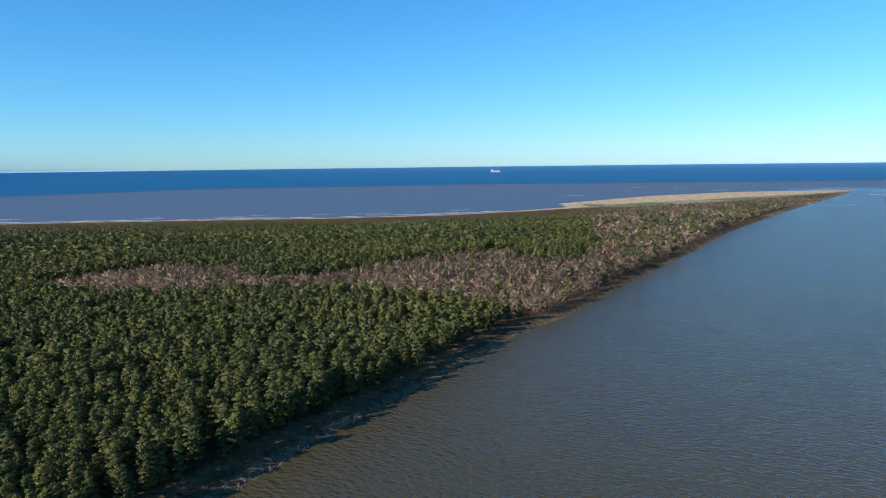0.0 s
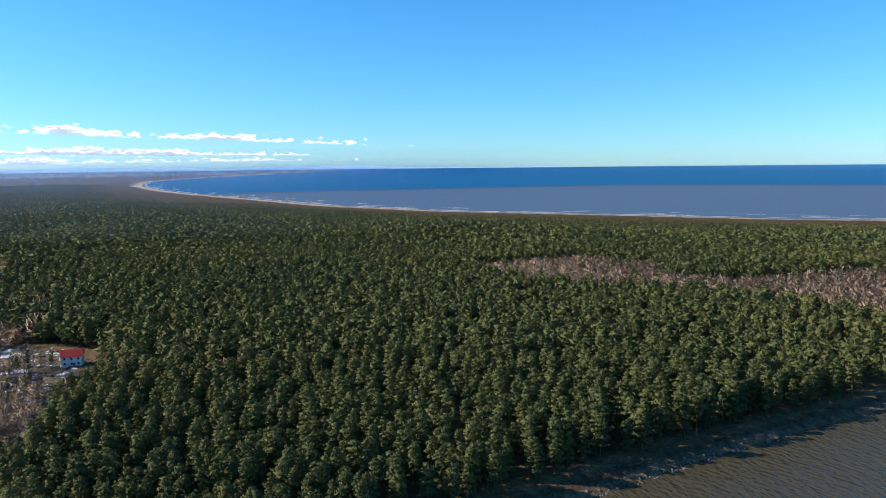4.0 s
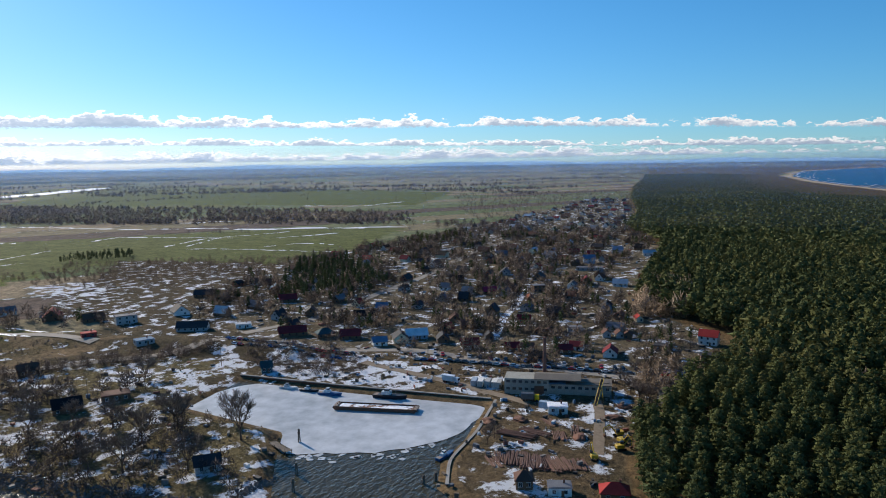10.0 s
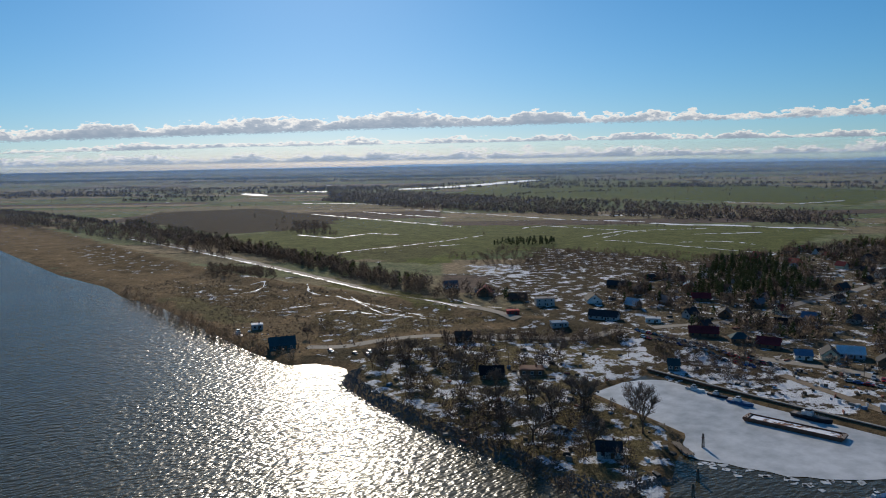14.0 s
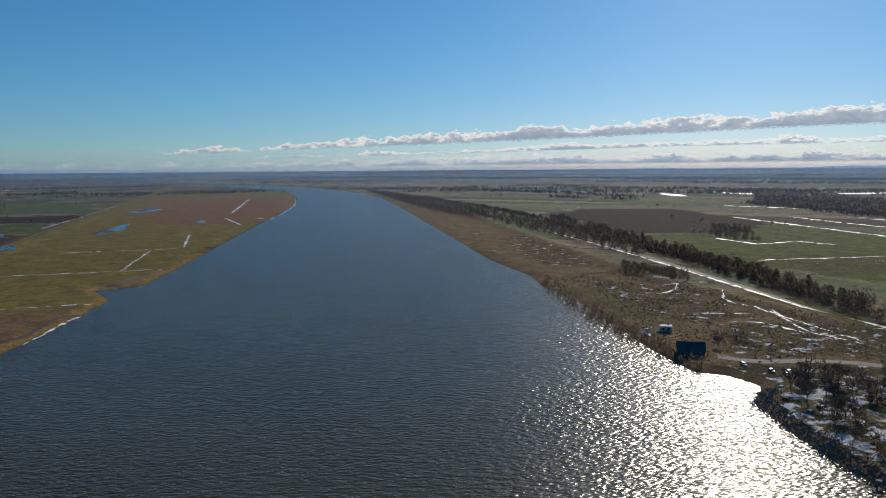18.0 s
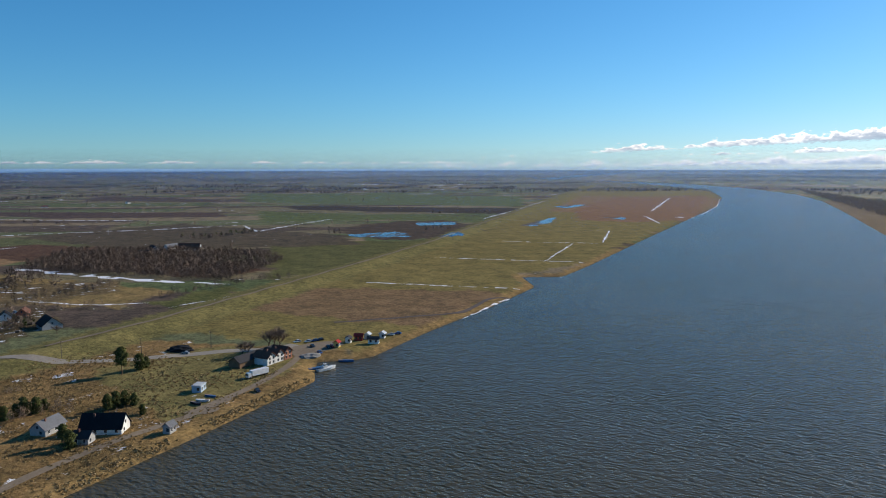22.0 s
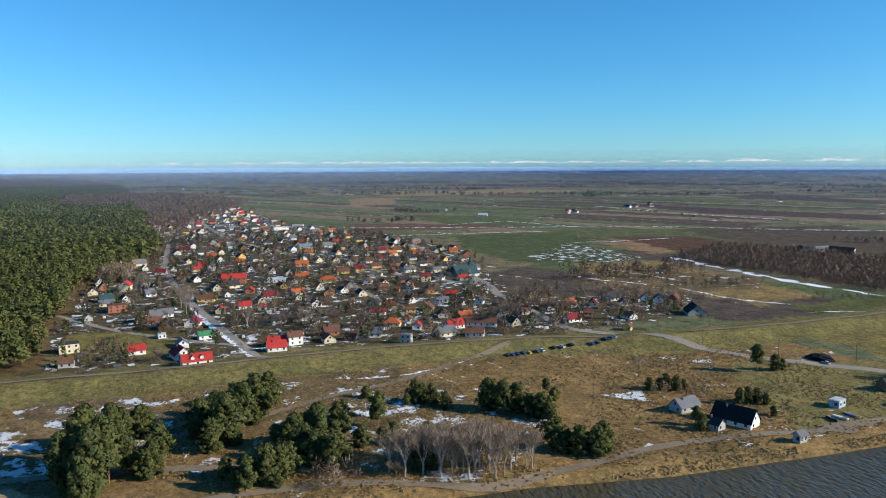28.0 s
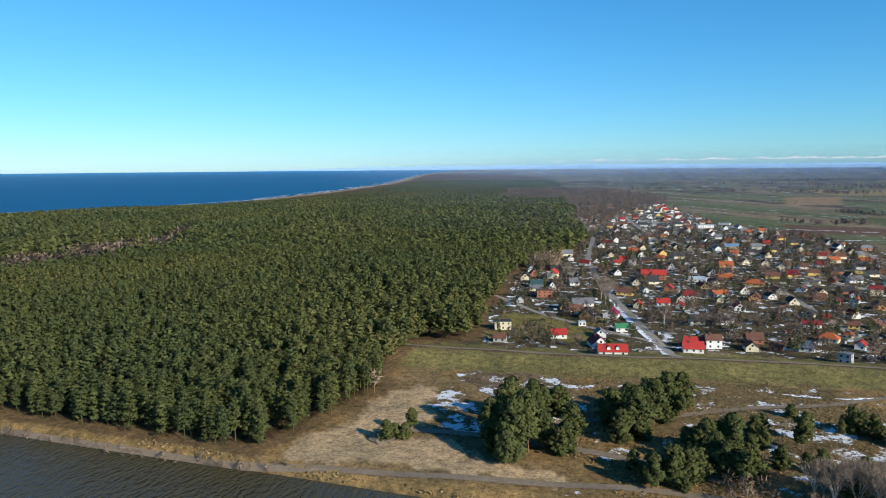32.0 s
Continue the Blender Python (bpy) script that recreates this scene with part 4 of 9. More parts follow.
cloud_row(4820, 22, 0.34, [(76, 0.10, -0.4), (86, 0.22, 0.2), (100, 0.28, 0.45), (120, 0.25, 0.42), (140, 0.25, 0.3), (156, 0.2, 0.35), (165, 0.2, -0.3)], "low line of tiny white clouds on the horizon")

# haze over the far hills is put into this blue base colour
M_HILLS = surface("hazy_hills_glow", (0.24, 0.33, 0.45), (0.19, 0.27, 0.38), 1.0, grain=0.01, blotch=0.002, vary=0)
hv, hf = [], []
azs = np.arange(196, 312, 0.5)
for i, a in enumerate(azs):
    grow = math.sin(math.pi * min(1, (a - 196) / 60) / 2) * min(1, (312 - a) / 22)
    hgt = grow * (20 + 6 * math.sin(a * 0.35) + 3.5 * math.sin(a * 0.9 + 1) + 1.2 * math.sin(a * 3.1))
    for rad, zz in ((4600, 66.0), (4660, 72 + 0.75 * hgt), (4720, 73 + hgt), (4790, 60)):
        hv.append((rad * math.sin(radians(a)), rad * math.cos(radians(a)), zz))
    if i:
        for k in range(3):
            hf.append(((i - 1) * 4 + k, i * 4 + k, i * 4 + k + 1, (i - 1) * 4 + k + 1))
# the hills also glow by themselves, standing in for lit air before them
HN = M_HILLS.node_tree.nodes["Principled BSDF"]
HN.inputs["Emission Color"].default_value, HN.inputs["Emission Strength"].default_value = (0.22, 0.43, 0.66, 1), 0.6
tagged(new("hills", link_mesh("hills", hv, hf, M_HILLS, True)), "low wooded hills, distance haze painted in as blue glow", "hills", kind="structure")

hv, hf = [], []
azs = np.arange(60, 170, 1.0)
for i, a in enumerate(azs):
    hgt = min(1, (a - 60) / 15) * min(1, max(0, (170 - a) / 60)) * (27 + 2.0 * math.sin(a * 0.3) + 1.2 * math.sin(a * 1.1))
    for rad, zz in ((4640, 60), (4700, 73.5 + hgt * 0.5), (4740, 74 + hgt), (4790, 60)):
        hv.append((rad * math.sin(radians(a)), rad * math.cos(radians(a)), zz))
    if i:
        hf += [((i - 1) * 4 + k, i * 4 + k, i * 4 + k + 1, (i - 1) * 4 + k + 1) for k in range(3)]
tagged(new("far_shore", link_mesh("far_shore", hv, hf, M_HILLS, True)), "far lagoon shore with distance haze painted as pale blue glow", "hills", kind="structure")

# ---- haze stand-in: added blue translucent rings that scatter daylight, denser towards the horizon ----
def haze_material():
    m, n, l, p = shader("horizon_haze")
    at = n.new("ShaderNodeAttribute")
    at.attribute_name = "veil"
    split_ = n.new("ShaderNodeSeparateColor")
    l.new(at.outputs["Color"], split_.inputs[0])
    front, back, tr = n.new("ShaderNodeBsdfDiffuse"), n.new("ShaderNodeBsdfTranslucent"), n.new("ShaderNodeBsdfTransparent")
    both, mx = n.new("ShaderNodeMixShader"), n.new("ShaderNodeMixShader")
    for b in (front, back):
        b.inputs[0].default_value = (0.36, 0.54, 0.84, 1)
    l.new(front.outputs[0], both.inputs[1])
    l.new(back.outputs[0], both.inputs[2])
    l.new(split_.outputs[0], mx.inputs[0])
    l.new(tr.outputs[0], mx.inputs[1])
    l.new(both.outputs[0], mx.inputs[2])
    l.new(mx.outputs[0], n["Material Output"].inputs[0])
    return m


hv, hf, hc = [], [], []
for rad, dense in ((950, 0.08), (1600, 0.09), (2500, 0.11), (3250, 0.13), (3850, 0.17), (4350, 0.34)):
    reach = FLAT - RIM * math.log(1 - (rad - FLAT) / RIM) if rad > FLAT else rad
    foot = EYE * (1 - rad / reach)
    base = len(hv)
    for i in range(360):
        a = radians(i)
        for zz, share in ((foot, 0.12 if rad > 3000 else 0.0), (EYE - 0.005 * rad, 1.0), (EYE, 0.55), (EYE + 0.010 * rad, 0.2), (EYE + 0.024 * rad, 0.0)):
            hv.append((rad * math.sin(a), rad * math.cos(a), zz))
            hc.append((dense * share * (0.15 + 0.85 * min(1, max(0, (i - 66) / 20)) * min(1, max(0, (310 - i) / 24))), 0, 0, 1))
    for i in range(360):
        for k in range(4):
            hf.append((base + i * 5 + k, base + (i + 1) % 360 * 5 + k, base + (i + 1) % 360 * 5 + k + 1, base + i * 5 + k + 1))
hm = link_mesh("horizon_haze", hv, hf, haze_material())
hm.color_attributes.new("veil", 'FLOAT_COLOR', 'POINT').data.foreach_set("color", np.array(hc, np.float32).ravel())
tagged(new("horizon_haze", hm), "added pale blue translucent rings imitating haze over the far plain", "haze", kind="structure")

M_SOIL = surface("dark_ploughed_soil", (0.085, 0.066, 0.06), (0.05, 0.04, 0.038), 0.95, grain=0.6, blotch=0.03)
M_ICE = surface("rotting_ice", (0.56, 0.57, 0.58), (0.27, 0.285, 0.29), 0.4, grain=0.14, blotch=0.025, bump=0.15, vary=0)

# roads and tracks
strip("road", [(900, -250), (700, -235), (560, -222), (523, -213), (423, -208), (389, -206), (371, -227), (338, -246), (303, -265), (280, -287), (259, -307), (236, -320), (238, -330)], 7, M_ASPHALT, "narrow grey asphalt road over the dike to the ferry")
strip("track", [(219, 232), (215, 190), (212, 153), (210, 124), (221, -9), (220, -29), (214, -53), (201, -80), (208, -120), (214, -157), (213, -181), (209, -202), (207, -227), (207, -246), (211, -212), (208, -243), (213, -289), (226, -322)], 4.0, M_DIRT, "sandy track along the river bank")
strip("track", [(234, 38), (269, 31), (282, 11), (285, -10), (297, -26), (306, -42), (313, -63), (318, -79), (340, -114), (352, -137), (362, -155)], 3.6, M_DIRT, "rutted dirt track across the foreland")
strip("track", [(253, 84), (254, 67), (254, 52), (249, 29), (247, 11), (239, -17), (230, -33)], 4.5, M_DIRT, "rutted dirt track across the foreland")
strip("track", [(364, 120), (363, 20), (369, -34), (371, -93), (369, -141), (364, -180), (354, -210)], 2.4, M_DIRT, "worn track on top of the dike", lift=0.3)
strip("track", [(350, -262), (348, -330), (356, -450), (371, -640), (392, -850), (440, -1150), (488, -1480), (600, -2200)], 2.6, M_DIRT, "worn track on top of the dike", lift=0.3)
strip("street", [(370, -24), (380, -23), (419, -15), (486, -1), (546, 11), (621, 25), (769, 43), (1014, 49)], 5.5, M_ASPHALT, "wet village street with snow on its verges")
strip("snow_verge", [(379, -20), (418, -12), (485, 3), (543, 14)], 3.0, M_SNOW, "melting snow along the street", ragged=0.6, category='snow')
strip("street", [(655, -112), (590, -115), (518, -121), (466, -124), (434, -125)], 5, M_ASPHALT, "wet village street with snow on its verges")
strip("street", [(541, 99), (481, 58), (445, 24), (415, -13)], 4, M_ASPHALT, "village street between the gardens")
strip("street", [(560, -222), (640, -170), (760, -120), (900, -70), (1100, -20), (1500, 20)], 6, M_ASPHALT, "village street between the gardens")
patch("parking", [(236, -320), (236, -336), (218, -350), (210, -344), (213, -325), (217, -317), (219, -302)], M_DIRT, "gravel parking place at the ferry landing", ragged=0.6, category='parking')
patch("concrete_pad", [(206, -218), (206, -234), (200, -233), (199, -216)], M_DIRT, "pale concrete pad beside the track", ragged=0.2, category='pad')
strip("road", [(-318, -1074), (-326, -904), (-324, -689), (-320, -531), (-314, -444), (-316, -383), (-321, -332), (-317, -309)], 7, M_ASPHALT, "wet road on the dike lined with bare trees", lift=0.35)
strip("snow_verge", [(-309, -1042), (-317, -847), (-318, -654), (-315, -506), (-313, -403), (-314, -352)], 3.5, M_SNOW, "snow along the dike road", ragged=0.5, category='snow', lift=0.4)
strip("road", [(-191, -345), (-203, -330), (-225, -330), (-251, -324), (-280, -291), (-312, -255), (-340, -244), (-344, -235), (-350, -210), (-342, -172), (-354, -132), (-339, -86), (-335, -57), (-334, -17), (-337, 22)], 7, M_ASPHALT, "asphalt road past the harbour to the village")
strip("road", [(-363, -244), (-380, -236), (-396, -225), (-437, -218), (-515, -218), (-588, -211), (-745, -216), (-891, -206)], 6.5, M_ASPHALT, "long straight village road")
strip("track", [(-324, -149), (-315, -127), (-308, -107), (-299, -86), (-290, -70), (-300, -91), (-294, -75), (-285, -58)], 5, M_DIRT, "muddy harbour track")
strip("track", [(-239, -25), (-261, -27), (-285, -29), (-296, -32)], 4, M_DIRT, "gravel lane through the yard")
strip("track", [(-293, -3), (-304, -4), (-319, -6), (-335, -8)], 6, M_DIRT, "gravel lane through the yard")
strip("street", [(-393, -99), (-445, -106), (-481, -107), (-535, -112)], 5, M_SNOW, "snow-covered side street")

# snow and meltwater in the fields
for line, wide in (
    ([(-892, -1654), (-991, -1501), (-1024, -1214)], 9.4),
    ([(-929, -1237), (-938, -990), (-930, -819), (-983, -667)], 9.4),
    ([(-1048, -827), (-1097, -743)], 40.0),
    ([(-724, -1269), (-729, -1061), (-729, -918), (-730, -830)], 6.9),
    ([(-828, -1255), (-828, -1120), (-832, -988)], 7.5),
    ([(-496, -913), (-509, -833)], 7.1),
    ([(-509, -833), (-576, -853), (-600, -803)], 4.4),
    ([(-423, -690), (-468, -695), (-518, -694), (-576, -697), (-674, -713)], 3.4),
    ([(-533, -664), (-573, -654)], 2.9),
    ([(-770, -744), (-825, -750), (-846, -578)], 4.4),
    ([(-736, -600), (-840, -612)], 3.8),
    ([(-724, -563), (-734, -498), (-733, -370)], 4.0),
    ([(-258, -558), (-273, -555), (-251, -528), (-236, -528)], 1.8),
    ([(-265, -591), (-285, -580), (-295, -525)], 1.8),
    ([(-291, -522), (-274, -489), (-282, -455), (-284, -408), (-286, -354)], 1.8),
    ([(-219, -449), (-238, -446), (-268, -444)], 1.8),
    ([(-235, -421), (-259, -419), (-268, -385)], 1.8),
    ([(-306, -378), (-319, -372), (-316, -353), (-328, -340)], 1.8),
    ([(-337, -398), (-334, -357), (-348, -339)], 1.8),
    ([(-286, -448), (-271, -389), (-282, -355)], 1.8),
    ([(-965, -654), (-970, -567), (-1015, -513), (-1015, -465), (-1045, -396)], 34.0),
    ([(-856, -519), (-935, -464)], 5.5),
    ([(-764, -479), (-808, -448), (-800, -404)], 7.2),
    ([(-1534, -850), (-1534, -703), (-1721, -668)], 9.4),
    ([(-1040, -360), (-1074, -329)], 6.6),
    ([(-911, -265), (-957, -215)], 4.9),
    ([(-776, -250), (-802, -221)], 3.6),
    ([(1183, -223), (1132, -381), (1075, -558), (1008, -727), (900, -853), (834, -968)], 5.3),
    ([(1192, -391), (1225, -521), (1095, -568)], 5.1),
    ([(677, -475), (608, -473), (528, -471), (467, -474), (412, -482)], 8.6),
    ([(609, -365), (565, -379), (531, -385)], 3.2),
    ([(581, -314), (557, -322), (525, -347)], 3.0),
    ([(847, -448), (842, -520), (855, -617)], 3.5),
    ([(1021, -208), (1025, -345), (1011, -487)], 3.7),
    ([(1621, -919), (1299, -936), (1060, -1004)], 7.1),
    ([(498, -361), (441, -369), (410, -392)], 2.4),
    ([(385, -383), (371, -435)], 1.8),
    ([(311, -536), (252, -546), (181, -557)], 1.9),
    ([(328, -715), (248, -728), (171, -737)], 2.3),
    ([(211, -737), (218, -818), (226, -911)], 2.6),
    ([(323, -907), (193, -928)], 2.4),
    ([(194, -942), (220, -1113)], 2.8),
    ([(223, -1473), (170, -1293)], 4),
    ([(234, -1648), (277, -2315)], 5),
    ([(809, -987), (715, -903), (739, -1032), (755, -1174)], 5.7),
    ([(164, -1460), (120, -1481)], 7),
    ([(491, -1292), (515, -1522), (558, -1936)], 5),
    ([(185, -361), (183, -396), (181, -438), (179, -500), (170, -562)], 1.8), ([(181, -634), (163, -643), (158, -712), (151, -868), (134, -1204), (117, -1929), (137, -2355)], 2.0),
    ([(331, -64), (327, -86), (336, -110), (348, -131)], 1.8), ([(4148, -483), (3098, -544)], 4.5), ([(1475, -333), (1452, -408)], 2.7), ([(-740, -575), (-851, -601), (-903, -567), (-947, -547)], 2.7)):
    strip("snow_strip", line, wide, M_SNOWFIELD, "strip of old snow left in a field ditch", ragged=0.8, category='snow', gaps=0.34, step=max(5, wide))
for line, wide in (([(-1611, -2170), (-1791, -2181), (-2042, -2244), (-2775, -2570)], 110), ([(-1327, -2454), (-1323, -2211)], 60), ([(-1097, -2386), (-1056, -2135)], 50)):
    strip("lake", line, wide, M_SNOWFIELD, "pale frozen lake far off in the plain", ragged=0.25, category='water', step=60)
for ring, word in (
    ([(378, -1162), (378, -1346), (375, -1377), (345, -1238), (356, -1142)], "blue meltwater pool in the meadow"), ([(480, -1721), (444, -1855), (420, -1829), (429, -1678)], "blue meltwater pool in the meadow"),
    ([(290, -1400), (249, -1420), (243, -1358)], "blue meltwater pool in the meadow"), ([(561, -912), (513, -990), (458, -915), (527, -879)], "meltwater standing on a dark ploughed field"),
    ([(567, -1144), (514, -1197), (478, -1130), (532, -1093)], "meltwater standing on a dark ploughed field"), ([(421, -919), (416, -982), (391, -952), (398, -893)], "meltwater standing on a dark ploughed field")):
    patch("flood_pool", ring, M_MEREWATER, word, ragged=4, category='water')
strip("track", [(250, -389), (219, -417), (187, -447), (188, -514), (170, -525)], 3.5, M_SOIL, "dark rutted track across the meadow")
patch("ice", [(-213, -130), (-217, -121), (-217, -113), (-223, -111), (-223, -102), (-225, -91), (-236, -88), (-240, -82), (-238, -76), (-260, -76), (-281, -69), (-281, -92), (-283, -110), (-282, -131), (-282, -153), (-284, -174), (-283, -191), (-266, -195), (-246, -200), (-237, -186), (-235, -155), (-221, -139)], M_ICE, "grey-white rotting ice on the harbour basin", z=0.12, lift=0.0, ragged=1.2, category="ice")
for k in range(34):
    # broken floes along the ice edge
    a = rng.uniform(0, 5)
    ex, ey = np.array([(-214, -126), (-216, -113), (-223, -102), (-224, -90), (-234, -88), (-236, -77)], float).T
    px, py = np.interp(a, range(6), ex) + rng.normal(1.6, 1.6), np.interp(a, range(6), ey) + rng.normal(0, 1.5)
    r = rng.uniform(0.4, 1.9)
    b = np.sort(rng.uniform(0, 6.283, 7))
    ring = [(px + r * rng.uniform(0.7, 1.2) * math.cos(q), py + r * rng.uniform(0.7, 1.2) * math.sin(q)) for q in b]
    fl = link_mesh("ice_floe", [(u, v, 0.16) for u, v in ring] + [(u, v, -0.2) for u, v in ring], [tuple(range(7)), tuple(range(13, 6, -1))] + [(i, 7 + i, 7 + (i + 1) % 7, (i + 1) % 7) for i in range(7)], M_ICE)
    tagged(new("ice_floe", fl), "loose slab of broken ice at the ice edge", "ice", "ice floes")

# surf along the sandy coast
for k, (off, wide) in enumerate(((14, 7), (34, 4), (60, 5), (95, 3.5))):
    x, y = along(COAST_W[2:14], 30)
    dx, dy = np.gradient(x), np.gradient(y)
    n = np.hypot(dx, dy)
    x, y = x - dy / n * off, y + dx / n * off
    i = 0
    while i < len(x) - 4:
        j = min(len(x) - 1, i + int(rng.integers(2, 14 if k < 1 else 5)))
        if j - i > 1:
            strip("surf", list(zip(x[i:j], y[i:j])), wide, M_FOAM, "line of white surf off the beach", lift=0.2, step=12, ragged=0.6, category="surf", shut=True)
        i = j + int(rng.integers(0, 2 if k < 1 else 9))
x, y = along(COAST_E, 45)
for off, wide in ((12, 9), (40, 5)):
    dx, dy = np.gradient(x), np.gradient(y)
    n = np.hypot(dx, dy)
    px, py = x - dy / n * off, y + dx / n * off
    i = 0
    while i < 150:
        j = i + int(rng.integers(3, 12))
        strip("surf", list(zip(px[i:j], py[i:j])), wide, M_FOAM, "line of white surf off the beach", lift=0.25, step=16, ragged=0.6, category="surf", shut=True)
        i = j + int(rng.integers(0, 2 if off < 20 else 6))
for k in range(26):
    x, y = rng.uniform(-700, 250), rng.uniform(1750, 2900)
    if ground_z(np.array([x]), np.array([y]))[0] < -1:
        strip("surf", [(x - 35, y - 12), (x, y), (x + 30, y + 14)], 5, M_FOAM, "breaking wave over the bar", lift=0.2, step=10, ragged=0.6, category="surf", shut=True)

# ---- builders of things ----
def part(name, me_or_bm, material, parent, label="", at=None):
    if isinstance(me_or_bm, bmesh.types.BMesh):
        data = bpy.data.meshes.new(name)
        me_or_bm.to_mesh(data)
        me_or_bm.free()
    else:
        data = me_or_bm
    if material and not data.materials:
        data.materials.append(material)
    ob = new(name, data)
    ob.parent = parent
    if at is not None:
        ob.matrix_basis = at
    if label:
        ob["label"] = label
    return ob


def thing(name, label, category, group=""):
    return tagged(new(name), label, category, group)


def height(x, y):
    return float(ground_z(np.array([float(x)]), np.array([float(y)]))[0])


def stand_at(ob, x, y, rot=0.0, z=None, scale=1.0):
    X, Y, Z, K = (float(v) for v in bowl(x, y))
    ob.matrix_basis = pose(X, Y, Z + (height(x, y) if z is None else z) * K, 0, 0, rot) @ Matrix.Scale(scale * K, 4)
    return ob


def boxes(*list_, bevel=0.0):
    """Boxes (x, y, z of the middle, three sizes) in one bmesh."""
    bm = bmesh.new()
    for x, y, z, a, b, c in list_:
        bmesh.ops.create_cube(bm, size=1, matrix=Matrix.Translation((x, y, z)) @ Matrix.Diagonal((a, b, c, 1)))
    if bevel:
        bmesh.ops.bevel(bm, geom=bm.edges[:], offset=bevel, segments=1, affect='EDGES')
    return bm


def solid(verts, faces):
    bm = bmesh.new()
    vs = [bm.verts.new(v) for v in verts]
    for f in faces:
        bm.faces.new([vs[i] for i in f])
    bmesh.ops.recalc_face_normals(bm, faces=bm.faces[:])
    return bm


def rod(r1, r2, a, b, sides=6):
    a, b = Vector(a), Vector(b)
    bm = bmesh.new()
    turn = (b - a).to_track_quat("Z", "Y").to_matrix().to_4x4()
    bmesh.ops.create_cone(bm, cap_ends=True, segments=sides, radius1=r1, radius2=r2, depth=(b - a).length, matrix=Matrix.Translation((a + b) / 2) @ turn)
    return bm


def joined(*bms):
    out = bmesh.new()
    for b in bms:
        tmp = bpy.data.meshes.new("tmp")
        b.to_mesh(tmp)
        b.free()
        out.from_mesh(tmp)
        bpy.data.meshes.remove(tmp)
    return out


WALL = {k: surface("plaster_" + k, c, None, 0.85, grain=2, blotch=0.3, vary=0.06) for k, c in dict(
    white=(0.78, 0.77, 0.73), cream=(0.72, 0.64, 0.46), yellow=(0.68, 0.48, 0.16), grey=(0.42, 0.42, 0.41), brick=(0.36, 0.15, 0.09),
    orange=(0.62, 0.32, 0.14), brown=(0.19, 0.115, 0.07), blue=(0.36, 0.46, 0.56), teal=(0.05, 0.13, 0.145), red=(0.40, 0.06, 0.05), works=(0.36, 0.35, 0.30)).items()}
ROOF = {k: surface("roof_" + k, c, tuple(v * 0.62 for v in c), 0.75, grain=3, blotch=0.25, vary=0.14, spec=0.08) for k, c in dict(
    red=(0.40, 0.045, 0.04), orange=(0.40, 0.115, 0.05), brown=(0.15, 0.075, 0.055), dark=(0.05, 0.05, 0.055), grey=(0.17, 0.175, 0.19), green=(0.05, 0.20, 0.10),
    maroon=(0.20, 0.03, 0.035), purple=(0.26, 0.035, 0.075), metal=(0.50, 0.54, 0.58), teal=(0.04, 0.085, 0.095), blue=(0.13, 0.22, 0.32), black=(0.018, 0.019, 0.022), snow=(0.78, 0.80, 0.84), works=(0.19, 0.165, 0.135)).items()}
M_PANE = surface("window_glass", (0.045, 0.055, 0.07), (0.02, 0.025, 0.03), 0.08, grain=0.5, bump=0.0, spec=0.6)
M_FRAME = surface("white_window_frame", (0.75, 0.75, 0.73), None, 0.6, grain=5)
M_DOOR = surface("wooden_door", (0.16, 0.085, 0.045), None, 0.6, grain=6)
M_CHIM = surface("chimney_brick", (0.20, 0.10, 0.075), (0.11, 0.06, 0.05), 0.9, grain=6)
M_STRAW = foliage("straw", [(0.0, (0.13, 0.098, 0.045)), (0.6, (0.26, 0.185, 0.09)), (1.0, (0.36, 0.265, 0.14))])


def clutter_material():
    m, n, l, p = shader("weathered_odds_and_ends")
    geo = n.new("ShaderNodeNewGeometry")
    r = ramp(n, [(0.0, (0.05, 0.045, 0.04)), (0.22, (0.14, 0.10, 0.07)), (0.42, (0.22, 0.20, 0.18)), (0.58, (0.55, 0.56, 0.57)), (0.70, (0.10, 0.12, 0.15)), (0.80, (0.25, 0.09, 0.06)), (0.88, (0.10, 0.20, 0.32)), (0.94, (0.72, 0.73, 0.74))], 'CONSTANT')
    l.new(geo.outputs["Random Per Island"], r.inputs[0])
    g = noise_tex(n, l, 1.5, 5)
    rr = ramp(n, [(0.3, (0.6, 0.6, 0.6)), (0.7, (1.15, 1.15, 1.15))])
    l.new(g.outputs[0], rr.inputs[0])
    l.new(mixer(n, l, 1.0, r.outputs[0], rr.outputs[0], 'MULTIPLY'), p.inputs["Base Color"])
    p.inputs["Roughness"].default_value = 0.85
    return m


M_CLUTTER = clutter_material()
TONES = dict(red="bright red", orange="orange tiled", brown="brown tiled", dark="dark slate-grey", grey="grey", green="green sheet-metal", maroon="dark red", purple="purple-red",
             metal="pale sheet-metal", teal="dark teal", blue="blue", black="black", snow="snow-covered")
MESHES, PLACED = {}, []


def kept_mesh(key, make, material):
    if key not in MESHES:
        bm = make()
        data = bpy.data.meshes.new(key[0])
        bm.to_mesh(data)
        bm.free()
        data.materials.append(material)
        MESHES[key] = data
    return MESHES[key]


